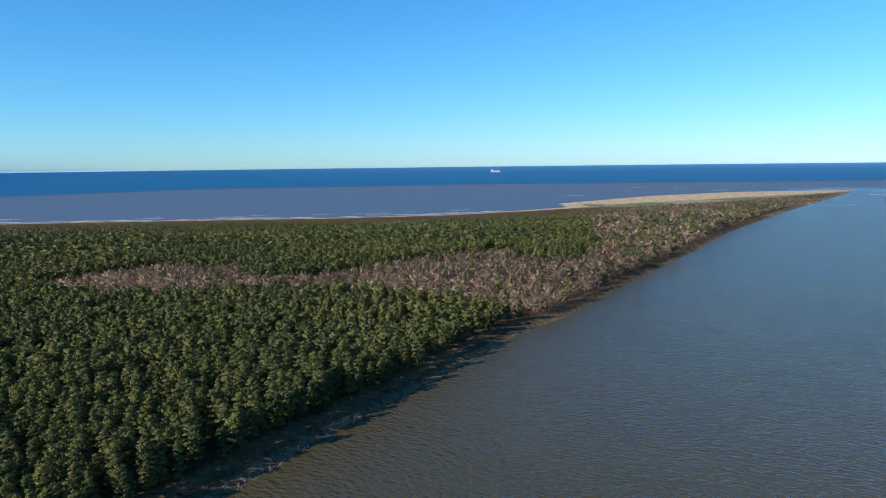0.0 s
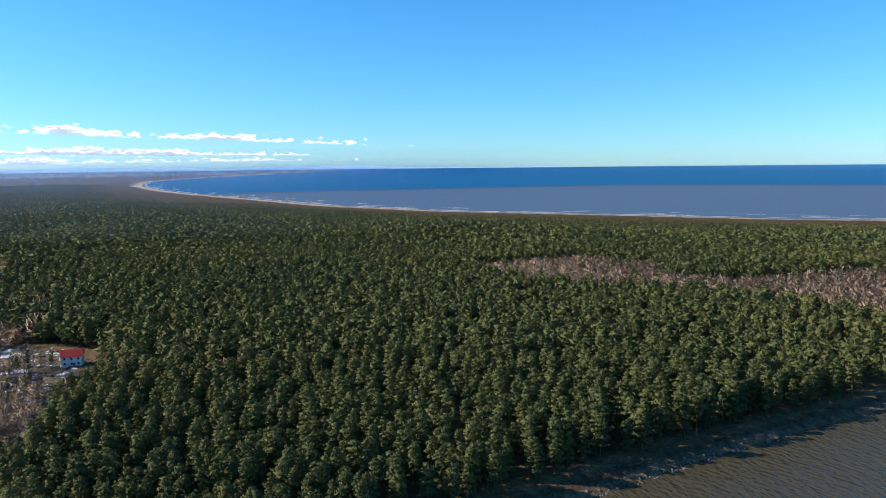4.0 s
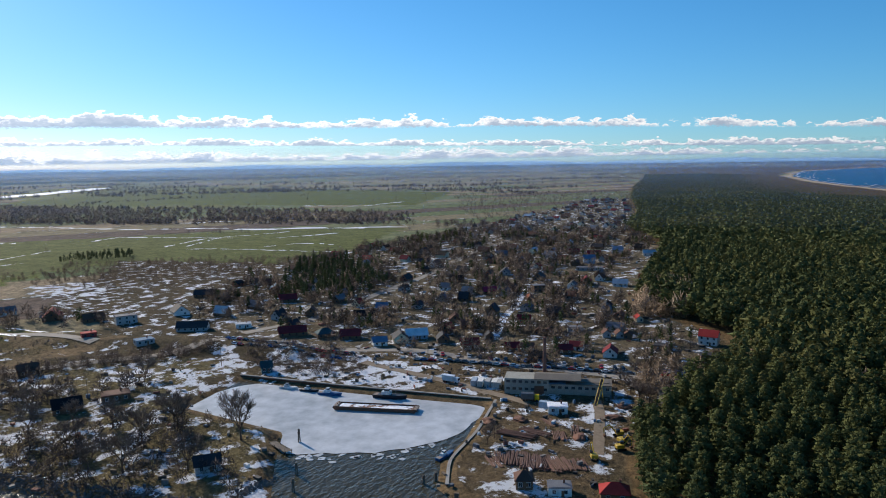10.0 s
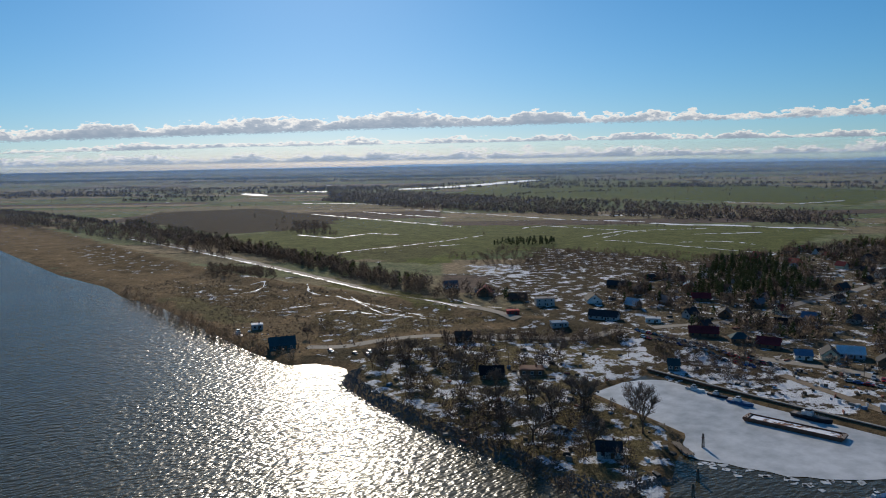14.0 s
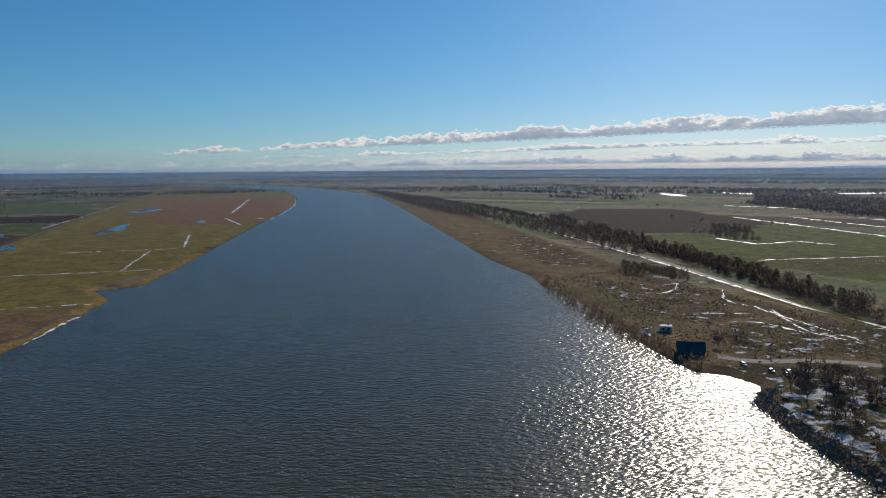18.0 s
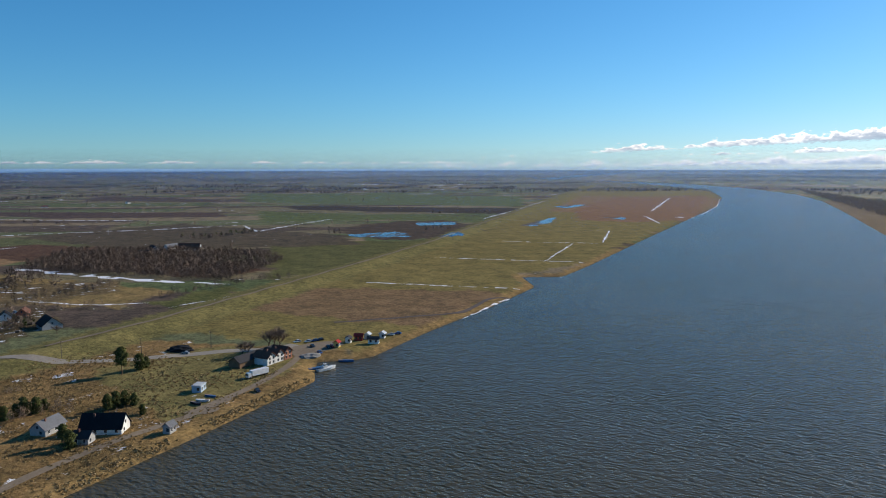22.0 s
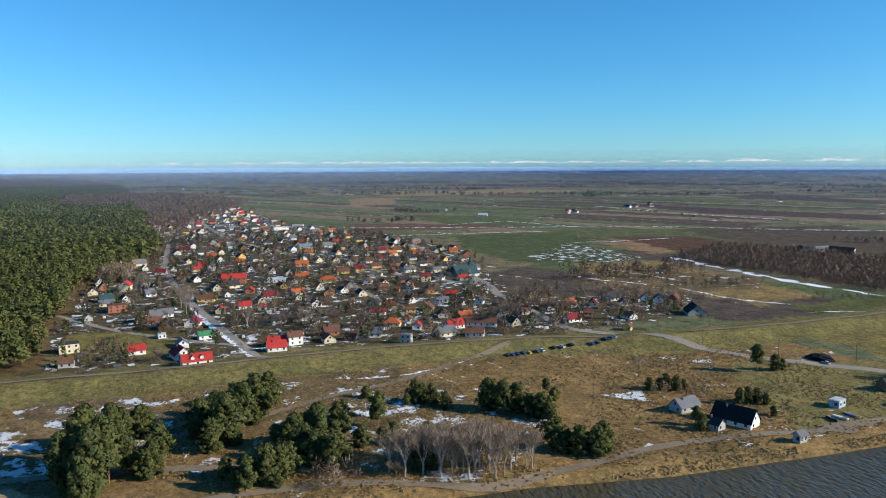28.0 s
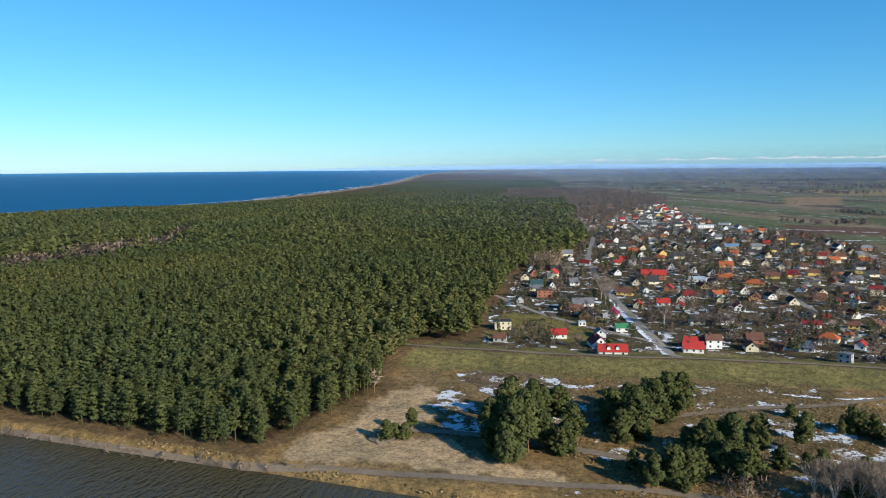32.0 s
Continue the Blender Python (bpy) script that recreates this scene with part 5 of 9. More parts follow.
def gable_walls(L, W, H, R):
    v = [(-L / 2, -W / 2, -0.6), (L / 2, -W / 2, -0.6), (L / 2, W / 2, -0.6), (-L / 2, W / 2, -0.6), (-L / 2, -W / 2, H), (L / 2, -W / 2, H), (L / 2, W / 2, H), (-L / 2, W / 2, H), (-L / 2, 0, H + R - 0.1), (L / 2, 0, H + R - 0.1)]
    return solid(v, [(0, 1, 5, 4), (2, 3, 7, 6), (1, 2, 6, 9, 5), (3, 0, 4, 8, 7), (4, 5, 9, 8), (6, 7, 8, 9), (3, 2, 1, 0)])


def gable_roof(L, W, H, R, eave=0.5, thick=0.22):
    e, k = eave, R / (W / 2)
    v = []
    for x in (-L / 2 - e, L / 2 + e):
        for s in (-1, 1):
            v += [(x, s * (W / 2 + e), H - e * k), (x, s * (W / 2 + e), H - e * k + thick)]
        v += [(x, 0, H + R), (x, 0, H + R + thick)]
    return solid(v, [(0, 6, 10, 4), (2, 4, 10, 8), (1, 5, 11, 7), (3, 9, 11, 5), (0, 1, 7, 6), (2, 8, 9, 3), (0, 4, 5, 1), (2, 3, 5, 4), (6, 7, 11, 10), (8, 10, 11, 9)])


def hip_roof(L, W, H, R, eave=0.5, thick=0.22):
    a, b = L / 2 + eave, W / 2 + eave
    q = max(0.3, L / 2 - W / 2)
    v = [(-a, -b, H), (a, -b, H), (a, b, H), (-a, b, H), (-q, 0, H + R), (q, 0, H + R), (-a, -b, H - thick), (a, -b, H - thick), (a, b, H - thick), (-a, b, H - thick)]
    return solid(v, [(0, 1, 5, 4), (2, 3, 4, 5), (1, 2, 5), (3, 0, 4), (6, 7, 1, 0), (7, 8, 2, 1), (8, 9, 3, 2), (9, 6, 0, 3), (9, 8, 7, 6)])


def house(x, y, L, W, rot, roof="brown", wall="white", floors=1, style="gable", dormers=0, steep=0.8, name="house", label="", chimneys=1, z=None):
    """A house: L along the ridge, W across, ridge turned by rot degrees."""
    L, W = round(L * 2) / 2, round(W * 2) / 2
    PLACED.append((x, y, max(L, W)))
    H = 2.9 * floors
    R = round(W / 2 * steep * 4) / 4
    words = {"gable": "pitched", "hip": "hipped", "flat": "flat"}[style]
    t = thing(name, label or "%s-walled %s with a %s %s roof in its garden" % (wall, name.replace("_", " "), TONES[roof], words), name.split("_")[-1] if name != "house" else "house", "village houses" if name == "house" else "")
    if style == "flat":
        part("wall", kept_mesh(("wall", "f", L, W, H, wall), lambda: boxes((0, 0, H / 2 - 0.3, L, W, H + 0.6)), WALL[wall]), None, t)
        part("roof", kept_mesh(("roof", "f", L, W, H, roof), lambda: boxes((0, 0, H + 0.12, L + 0.5, W + 0.5, 0.24), (0, 0, H + 0.3, L - 0.4, W - 0.4, 0.14)), ROOF[roof]), None, t)
        top = H + 0.2
    elif style == "hip":
        part("wall", kept_mesh(("wall", "h", L, W, H, wall), lambda: boxes((0, 0, H / 2 - 0.4, L, W, H + 0.4)), WALL[wall]), None, t)
        part("roof", kept_mesh(("roof", "h", L, W, H, R, roof), lambda: hip_roof(L, W, H, R), ROOF[roof]), None, t)
        top = H + R * 0.7
    else:
        part("wall", kept_mesh(("wall", "g", L, W, H, R, wall), lambda: gable_walls(L, W, H, R), WALL[wall]), None, t)
        part("roof", kept_mesh(("roof", "g", L, W, H, R, roof), lambda: gable_roof(L, W, H, R), ROOF[roof]), None, t)
        top = H + R * 0.75
        for i in range(dormers):
            dx = (i - (dormers - 1) / 2) * L / max(dormers, 1) * 0.62
            for s in (-1, 1):
                part("dormer", kept_mesh(("dormer", W, R, wall), lambda: gable_walls(W * 0.30, 2.0, 1.1, 0.8), WALL[wall]), None, t, "", pose(dx, s * W * 0.27, H + R * 0.32, 0, 0, 90 * s))
                part("dormer_roof", kept_mesh(("dormer_roof", W, R, roof), lambda: gable_roof(W * 0.36, 2.0, 1.1, 0.8, 0.2, 0.12), ROOF[roof]), None, t, "", pose(dx, s * W * 0.25, H + R * 0.32, 0, 0, 90 * s))
    for i in range(chimneys if style != "flat" else min(chimneys, 1)):
        part("chimney", kept_mesh(("chimney",), lambda: boxes((0, 0, 0, 0.7, 0.5, 2.2), (0, 0, 1.15, 0.85, 0.65, 0.14)), M_CHIM), None, t, "", pose(L * (0.2 - 0.5 * i), W * 0.12, top + 0.3))
    win = kept_mesh(("window",), lambda: boxes((0, 0, 0, 1.15, 0.10, 1.3)), M_PANE)
    fr = kept_mesh(("window_frame",), lambda: boxes((0, 0, 0.70, 1.35, 0.12, 0.10), (0, 0, -0.70, 1.45, 0.2, 0.10), (-0.62, 0, 0, 0.10, 0.12, 1.3), (0.62, 0, 0, 0.10, 0.12, 1.3), (0, 0, 0, 0.06, 0.12, 1.3)), M_FRAME)
    n = 1 if math.hypot(x, y) > 620 and L < 14 else 2 if L < 11 else 3 if L < 18 else int(L / 4)
    for f in range(floors):
        for s in (-1, 1):
            for i in range(n):
                w = part("window", win, None, t, "", pose((i - (n - 1) / 2) * L / n, s * (W / 2 + 0.03), 1.6 + 2.9 * f, 0, 0, 0))
                if L < 16 and math.hypot(x, y) < 400:
                    part("window_frame", fr, None, w)
            if (f == 0 or style != "gable") and math.hypot(x, y) < 650:
                part("window", win, None, t, "", pose(s * (L / 2 + 0.03), W * 0.2, 1.6 + 2.9 * f, 0, 0, 90))
    if style == "gable" and W > 6 and math.hypot(x, y) < 800:
        for s in (-1, 1):
            part("window", win, None, t, "attic window", pose(s * (L / 2 + 0.03), 0, H + R * 0.3, 0, 0, 90))
    part("door", kept_mesh(("door",), lambda: boxes((0, 0, 0.95, 1.0, 0.12, 2.1), (0, -0.1, -0.15, 1.5, 0.6, 0.2)), M_DOOR), None, t, "", pose(L * 0.1 + 0.2, -W / 2 - 0.05, 0.1))
    return stand_at(t, x, y, rot, z, 0.86 if name in ("house", "farmhouse", "cottage", "barn") else 1.0)


# cars
PAINT = {k: surface("car_paint_" + k, c, tuple(v * 0.8 for v in c), 0.25, 0.1, grain=0.5, bump=0.0, spec=0.5) for k, c in dict(
    white=(0.75, 0.76, 0.77), silver=(0.42, 0.44, 0.46), black=(0.015, 0.016, 0.02), blue=(0.03, 0.08, 0.25), red=(0.42, 0.02, 0.02), yellow=(0.70, 0.48, 0.02), grey=(0.12, 0.125, 0.13)).items()}
M_TYRE = surface("tyre_rubber", (0.02, 0.02, 0.02), None, 0.9, grain=10)
M_LAMP = surface("lamp_glass", (0.6, 0.6, 0.58), None, 0.2, grain=5)
CARS = {}


def car(x, y, rot, paint="white", z=None):
    if paint not in CARS:
        t = thing("car", "%s parked passenger car with dark windows" % paint, "car", "parked cars")
        prof = [(-2.1, 0.35), (2.1, 0.35), (2.15, 0.7), (1.15, 0.92), (0.55, 0.95), (-1.75, 0.98), (-2.15, 0.85)]
        n = len(prof)
        v = [(a, s * 0.87, h) for s in (-1, 1) for a, h in prof]
        f = [tuple(range(n)), tuple(range(2 * n - 1, n - 1, -1))] + [(i, n + i, n + (i + 1) % n, (i + 1) % n) for i in range(n)]
        part("body", solid(v, f), PAINT[paint], t)
        cab = [(1.05, 0.9), (0.35, 1.42), (-1.2, 1.45), (-1.85, 0.95)]
        v = [(a, s * (0.82 if h < 1.2 else 0.66), h) for s in (-1, 1) for a, h in cab]
        part("window_band", solid(v, [(0, 1, 2, 3), (7, 6, 5, 4), (0, 4, 5, 1), (1, 5, 6, 2), (2, 6, 7, 3)]), M_PANE, t)
        part("roof", boxes((-0.42, 0, 1.46, 1.6, 1.32, 0.06)), PAINT[paint], t)
        for a in (-1.3, 1.35):
            for s in (-1, 1):
                part("wheel", rod(0.33, 0.33, (a, s * 0.72, 0.33), (a, s * 0.92, 0.33), 10), M_TYRE, t)
        for s in (-1, 1):
            part("headlight", boxes((2.12, s * 0.62, 0.66, 0.1, 0.36, 0.14)), M_LAMP, t)
        CARS[paint] = t
        return stand_at(t, x, y, rot, z)
    m = pose(x, y, height(x, y) if z is None else z, 0, 0, rot)
    return copy_thing(CARS[paint], m)


# trees that stand by themselves
M_TWIG = surface("grey_brown_twigs", (0.22, 0.165, 0.125), (0.13, 0.095, 0.075), 0.95, grain=2)
M_BIRCH = surface("birch_twigs", (0.25, 0.19, 0.14), (0.16, 0.12, 0.09), 0.9, grain=2)
M_BIRCHBARK = surface("birch_bark", (0.40, 0.355, 0.31), (0.20, 0.16, 0.13), 0.8, grain=3)
M_PINEBARK = surface("pine_bark", (0.26, 0.135, 0.075), (0.13, 0.08, 0.055), 0.95, grain=3)


def limb_mesh(tall, spread, seed, twigs=240):
    """A bare tree: trunk and limbs in one mesh, fine twigs in another."""
    r = random.Random(seed)
    limbs, tips = [rod(0.34, 0.22, (0, 0, -0.3), (0.1, 0, tall * 0.3), 7)], []
    V, F = [], []

    def grow(a, d, length, rad, level):
        b = a + d * length
        limbs.append(rod(rad, rad * 0.62, a, b, 5 if level < 2 else 3))
        if level == 3:
            tips.append((b, d))
            return
        for _ in range(3):
            nd = (d + Vector((r.uniform(-1, 1), r.uniform(-1, 1), r.uniform(-0.3, 0.6))) * spread).normalized()
            grow(a.lerp(b, r.uniform(0.55, 1.0)), nd, length * r.uniform(0.58, 0.8), rad * 0.6, level + 1)
            tips.append((a.lerp(b, r.uniform(0.4, 1.0)), nd))
    for k in range(5):
        q = k * 1.2566 + r.uniform(-0.4, 0.4)
        grow(Vector((0.05, 0, tall * r.uniform(0.18, 0.3))), Vector((math.cos(q) * spread, math.sin(q) * spread, 1.0)).normalized(), tall * r.uniform(0.24, 0.34), 0.15, 0)
    for k in range(twigs):
        b, d = tips[k % len(tips)]
        q = (d + Vector((r.uniform(-1, 1), r.uniform(-1, 1), r.uniform(-0.5, 0.9))) * 0.9).normalized()
        s = tall * r.uniform(0.08, 0.17)
        side = q.cross(Vector((r.uniform(-1, 1), r.uniform(-1, 1), r.uniform(-1, 1)))).normalized() * 0.065
        i = len(V)
        V += [b - side, b + side, b + q * s]
        F.append((i, i + 1, i + 2))
        m_ = b + q * s * 0.45
        q2 = (q + Vector((r.uniform(-1, 1), r.uniform(-1, 1), r.uniform(-0.6, 0.8)))).normalized()
        V += [m_ - side * 0.7, m_ + side * 0.7, m_ + q2 * s * 0.7]
        F.append((i + 3, i + 4, i + 5))
    return joined(*limbs), solid([tuple(v) for v in V], F)


BARE, USED = [], set()


def bare_tree(x, y, scale=1.0, kind=0, z=None, birch=False):
    if not BARE:
        for i, (tall, spread, n) in enumerate(((14, 0.75, 900), (15, 0.6, 900), (12, 0.9, 800), (16, 0.35, 420))):
            w = i == 3
            t = thing("birch_tree" if w else "bare_tree", "slender leafless birch with pale bark" if w else "leafless deciduous tree with a wide grey-brown crown", "tree", "bare trees")
            a, b = limb_mesh(tall, spread, 40 + i, n)
            part("trunk", a, M_BIRCHBARK if w else M_BARK, t)
            part("crown", b, M_BIRCH if w else M_TWIG, t)
            t.matrix_basis = Matrix.Translation((0, 0, -400))
            BARE.append(t)
    src = BARE[3 if birch else kind % 3]
    m = pose(x, y, (height(x, y) if z is None else z), 0, 0, rng.uniform(0, 360))
    if src not in USED:
        USED.add(src)
        src.matrix_basis = m @ Matrix.Scale(scale, 4)
        return src
    c = copy_thing(src, m)
    c.matrix_basis = m @ Matrix.Scale(scale, 4)
    return c


PINE_THINGS = []


def full_pine(seed, tall=13.0, low=0.22, wide=3.4, sprays=150):
    """A free-standing pine: trunk with limbs, and a crown of many sprays."""
    r = random.Random(seed)
    V, F, N, n = [], [], [], 0
    limbs = [rod(0.28, 0.1, (0, 0, -0.3), (0.15, 0.1, tall * 0.93), 7)]
    lobes = [(r.uniform(0, 6.28), r.uniform(0.75, 1.3)) for _ in range(7)]
    for i in range(sprays):
        k = (i + 0.5) / sprays
        h = low + (1 - low) * k
        a = i * 2.39996 + r.uniform(-0.5, 0.5)
        lob = 0.8 + 0.35 * math.sin(3 * a + 9 * k + seed)
        w = wide * lob * math.sin(math.pi * min(0.96, 0.22 + 0.72 * k)) ** 0.7
        rr = w * math.sqrt(r.uniform(0.2, 1))
        lump = 0.8 * r.uniform(0.6, 1.4)
        v, nrm = plates((rr * math.cos(a), rr * math.sin(a), tall * h - 0.2 * rr - lump * 0.6), lump, 20, lump * 0.52)
        v = np.array(v)
        N += [q + 0.45 * np.array((rr * math.cos(a) / wide, rr * math.sin(a) / wide, 1.4 * (k - 0.35))) for q in nrm]
        V.append(v)
        F.append(np.arange(len(v)).reshape(-1, 3) + n)
        n += len(v)
        if i % 9 == 0:
            limbs.append(rod(0.07, 0.03, (0, 0, tall * h * 0.92), (rr * math.cos(a), rr * math.sin(a), tall * h - 0.25 * rr), 3))
    return joined(*limbs), *wound(np.vstack(V), np.vstack(F), N)


def lone_pine(x, y, scale=1.0, kind=0, z=None):
    """A pine, most often with a smaller one beside it."""
    if z is None and scale > 0.6 and rng.uniform() < 0.6:
        a = rng.uniform(0, 6.283)
        place_pine(x + 4.6 * math.cos(a), y + 4.6 * math.sin(a), scale * rng.uniform(0.5, 0.9), int(rng.integers(0, 3)))
    return place_pine(x, y, scale * rng.uniform(0.85, 1.3), kind, z)


def place_pine(x, y, scale=1.0, kind=0, z=None):
    if not PINE_THINGS:
        for i, (tall, low, wide, sp) in enumerate(((13.5, 0.22, 3.5, 105), (11, 0.08, 4.0, 110), (15, 0.4, 3.3, 90), (6, 0.02, 2.5, 70))):
            t = thing("pine_tree", ("small bushy young pine" if i == 3 else "free-standing green Scots pine") + " on the dry foreland", "tree", "foreland pines")
            a, v, f, nrm = full_pine(70 + i, tall, low, wide, sp)
            part("trunk", a, M_PINEBARK, t)
            mesh = link_mesh("crown", v, f, M_PINE, True, nrm)
            mesh.attributes.new("tint", 'FLOAT', 'POINT').data.foreach_set("value", np.full(len(v), 0.42 + 0.12 * i, np.float32))
            part("crown", mesh, None, t)
            PINE_THINGS.append(t)
    src = PINE_THINGS[kind % 4]
    m = pose(x, y, height(x, y) if z is None else z, 0, 0, rng.uniform(0, 360))
    if src not in USED:
        USED.add(src)
        src.matrix_basis = m @ Matrix.Scale(scale, 4)
        return src
    c = copy_thing(src, m)
    c.matrix_basis = m @ Matrix.Scale(scale, 4)
    return c


# harbour things
M_STEEL_Y = surface("yellow_machine_paint", (0.55, 0.36, 0.03), None, 0.5, grain=4)
M_RUST = surface("rusty_steel", (0.22, 0.10, 0.06), (0.09, 0.055, 0.045), 0.8, 0.3, grain=3)
M_TIMBER = surface("brown_logs", (0.20, 0.11, 0.078), (0.09, 0.05, 0.04), 0.9, grain=4)
M_DECK = surface("barge_deck", (0.30, 0.25, 0.22), (0.16, 0.12, 0.10), 0.85, grain=1)
M_HULL = {k: surface("hull_" + k, c, None, 0.5, grain=1.5) for k, c in dict(black=(0.02, 0.022, 0.03), blue=(0.04, 0.12, 0.26), white=(0.72, 0.73, 0.72), green=(0.05, 0.18, 0.11)).items()}
M_CONC = surface("weathered_concrete", (0.32, 0.30, 0.27), (0.2, 0.19, 0.17), 0.9, grain=2)
M_WOODGREY = surface("grey_weathered_wood", (0.17, 0.14, 0.11), None, 0.9, grain=5)


def boat(x, y, rot, L, hull="blue", label="", z=0.05, name="boat", cabin=True):
    W = L * 0.27
    t = thing(name, label or "moored %s harbour boat with a white wheelhouse" % hull, "boat", "harbour boats")
    ring = [(-0.5, -0.42), (-0.5, 0.42), (0.15, 0.5), (0.38, 0.32), (0.52, 0.0), (0.38, -0.32), (0.15, -0.5)]
    n = len(ring)
    h = 0.10 * L
    v = [(a * L * 0.93, b * W * 0.8, -0.4) for a, b in ring] + [(a * L, b * W, h * (1.25 if a > 0.3 else 1)) for a, b in ring]
    part("hull", solid(v, [tuple(range(n)), tuple(range(2 * n - 1, n - 1, -1))] + [(i, (i + 1) % n, n + (i + 1) % n, n + i) for i in range(n)]), M_HULL[hull], t)
    part("deck", solid([(a * L * 0.94, b * W * 0.9, h + 0.06) for a, b in ring], [tuple(range(n))]), M_DECK, t)
    if cabin:
        part("wheelhouse", boxes((-L * 0.1, 0, h + L * 0.05, L * 0.26, W * 0.62, L * 0.11), (-L * 0.08, 0, h + L * 0.14, L * 0.14, W * 0.5, L * 0.09), bevel=0.08), M_HULL["white"], t)
        part("window_band", boxes((-L * 0.08, 0, h + L * 0.15, L * 0.145, W * 0.52, L * 0.04)), M_PANE, t)
        part("mast", rod(0.07, 0.04, (-L * 0.1, 0, h + L * 0.15), (-L * 0.1, 0, h + L * 0.4), 5), M_WOODGREY, t)
        for k in range(5):
            part("railing_post", rod(0.03, 0.03, (L * (0.05 + 0.08 * k), W * 0.42 * (1 - 0.12 * k), h), (L * (0.05 + 0.08 * k), W * 0.42 * (1 - 0.12 * k), h + 0.9), 4), M_HULL["white"], t)
    return stand_at(t, x, y, rot, z)


def container(x, y, rot, col="grey", L=6.0, z=None):
    t = thing("shipping_container", "%s steel storage container beside the harbour track" % col, "container", "harbour containers")
    part("body", boxes((0, 0, 1.25, L, 2.4, 2.5), bevel=0.05), WALL[col], t)
    for i in range(int(L / 0.6)):
        for s in (-1, 1):
            part("rib", kept_mesh(("rib", col), lambda: boxes((0, 0, 1.25, 0.14, 0.06, 2.3)), WALL[col]), None, t, "", pose(-L / 2 + 0.3 + 0.6 * i, s * 1.22, 0))
    part("door", boxes((L / 2 + 0.03, 0.58, 1.25, 0.05, 1.1, 2.3)), WALL["grey"], t)
    part("door", boxes((L / 2 + 0.03, -0.58, 1.25, 0.05, 1.1, 2.3)), WALL["grey"], t)
    return stand_at(t, x, y, rot, z)


def log_stack(x, y, rot, n, L, rows=2, label="stack of long brown timber piles lying in the yard"):
    t = thing("log_stack", label, "timber", "yard timber")
    r = random.Random(int(x * 7 + y))
    log = kept_mesh(("log", L), lambda: rod(0.24, 0.2, (-L / 2, 0, 0), (L / 2, 0, 0), 7), M_TIMBER)
    for k in range(rows):
        for i in range(n - k):
            part("log", log, None, t, "", pose(r.uniform(-0.9, 0.9), (i - (n - k) / 2) * 0.62 + r.uniform(-0.12, 0.12), 0.25 + 0.42 * k, 0, r.uniform(-1, 1), r.uniform(-4, 4)))
    return stand_at(t, x, y, rot)


def excavator(x, y, rot, z=None):
    t = thing("excavator", "yellow tracked excavator standing in the yard", "machine", "yard machines")
    part("track", boxes((0, 0.95, 0.4, 3.4, 0.5, 0.8), bevel=0.2), M_TYRE, t)
    part("track", boxes((0, -0.95, 0.4, 3.4, 0.5, 0.8), bevel=0.2), M_TYRE, t)
    part("house", boxes((-0.5, 0, 1.5, 2.8, 2.3, 1.2), bevel=0.12), M_STEEL_Y, t)
    part("cab", boxes((0.5, 0.7, 2.2, 1.3, 0.9, 1.5), bevel=0.1), M_PANE, t)
    part("boom", joined(rod(0.25, 0.2, (0.8, -0.2, 1.6), (3.4, -0.2, 4.6), 4), rod(0.2, 0.15, (3.4, -0.2, 4.6), (5.6, -0.2, 3.4), 4)), M_STEEL_Y, t)
    part("stick", rod(0.17, 0.12, (5.6, -0.2, 3.4), (5.2, -0.2, 1.0), 4), M_STEEL_Y, t)
    part("bucket", boxes((5.1, -0.2, 0.7, 0.9, 1.0, 0.8), bevel=0.15), M_RUST, t)
    return stand_at(t, x, y, rot, z)


def truck(x, y, rot, cab="white", body="white", L=9.0, label="", z=None):
    t = thing("truck", label or "%s lorry with a %s box body" % (cab, body), "truck")
    part("cab", boxes((L / 2 - 0.9, 0, 1.6, 1.9, 2.3, 2.3), bevel=0.18), PAINT[cab], t)
    part("windscreen", boxes((L / 2 + 0.04, 0, 2.0, 0.1, 2.0, 0.9)), M_PANE, t)
    part("body", boxes((-1.1, 0, 2.2, L - 2.3, 2.45, 2.5), bevel=0.05), PAINT[body], t)
    part("chassis", boxes((-0.2, 0, 0.75, L - 0.6, 0.9, 0.3)), M_RUST, t)
    for a in (-L / 2 + 1.2, -L / 2 + 2.4, L / 2 - 1.0):
        for s in (-1, 1):
            part("wheel", rod(0.5, 0.5, (a, s * 0.95, 0.5), (a, s * 1.2, 0.5), 10), M_TYRE, t)
    return stand_at(t, x, y, rot, z)


def heap(x, y, a, b, h, material, label, name="mound", category="mound", seed=1):
    r = random.Random(seed)
    bm = bmesh.new()
    bmesh.ops.create_icosphere(bm, subdivisions=3, radius=1)
    for v in bm.verts:
        k = 1 + 0.35 * noise.noise(Vector(v.co) * 2.1 + Vector((seed, 0, 0)))
        v.co = Vector((v.co.x * a * k, v.co.y * b * k, max(v.co.z, -0.1) * h * k))
    t = new(name, bpy.data.meshes.new(name))
    bm.to_mesh(t.data)
    bm.free()
    t.data.materials.append(material)
    tagged(t, label, category)
    return stand_at(t, x, y, r.uniform(0, 90))

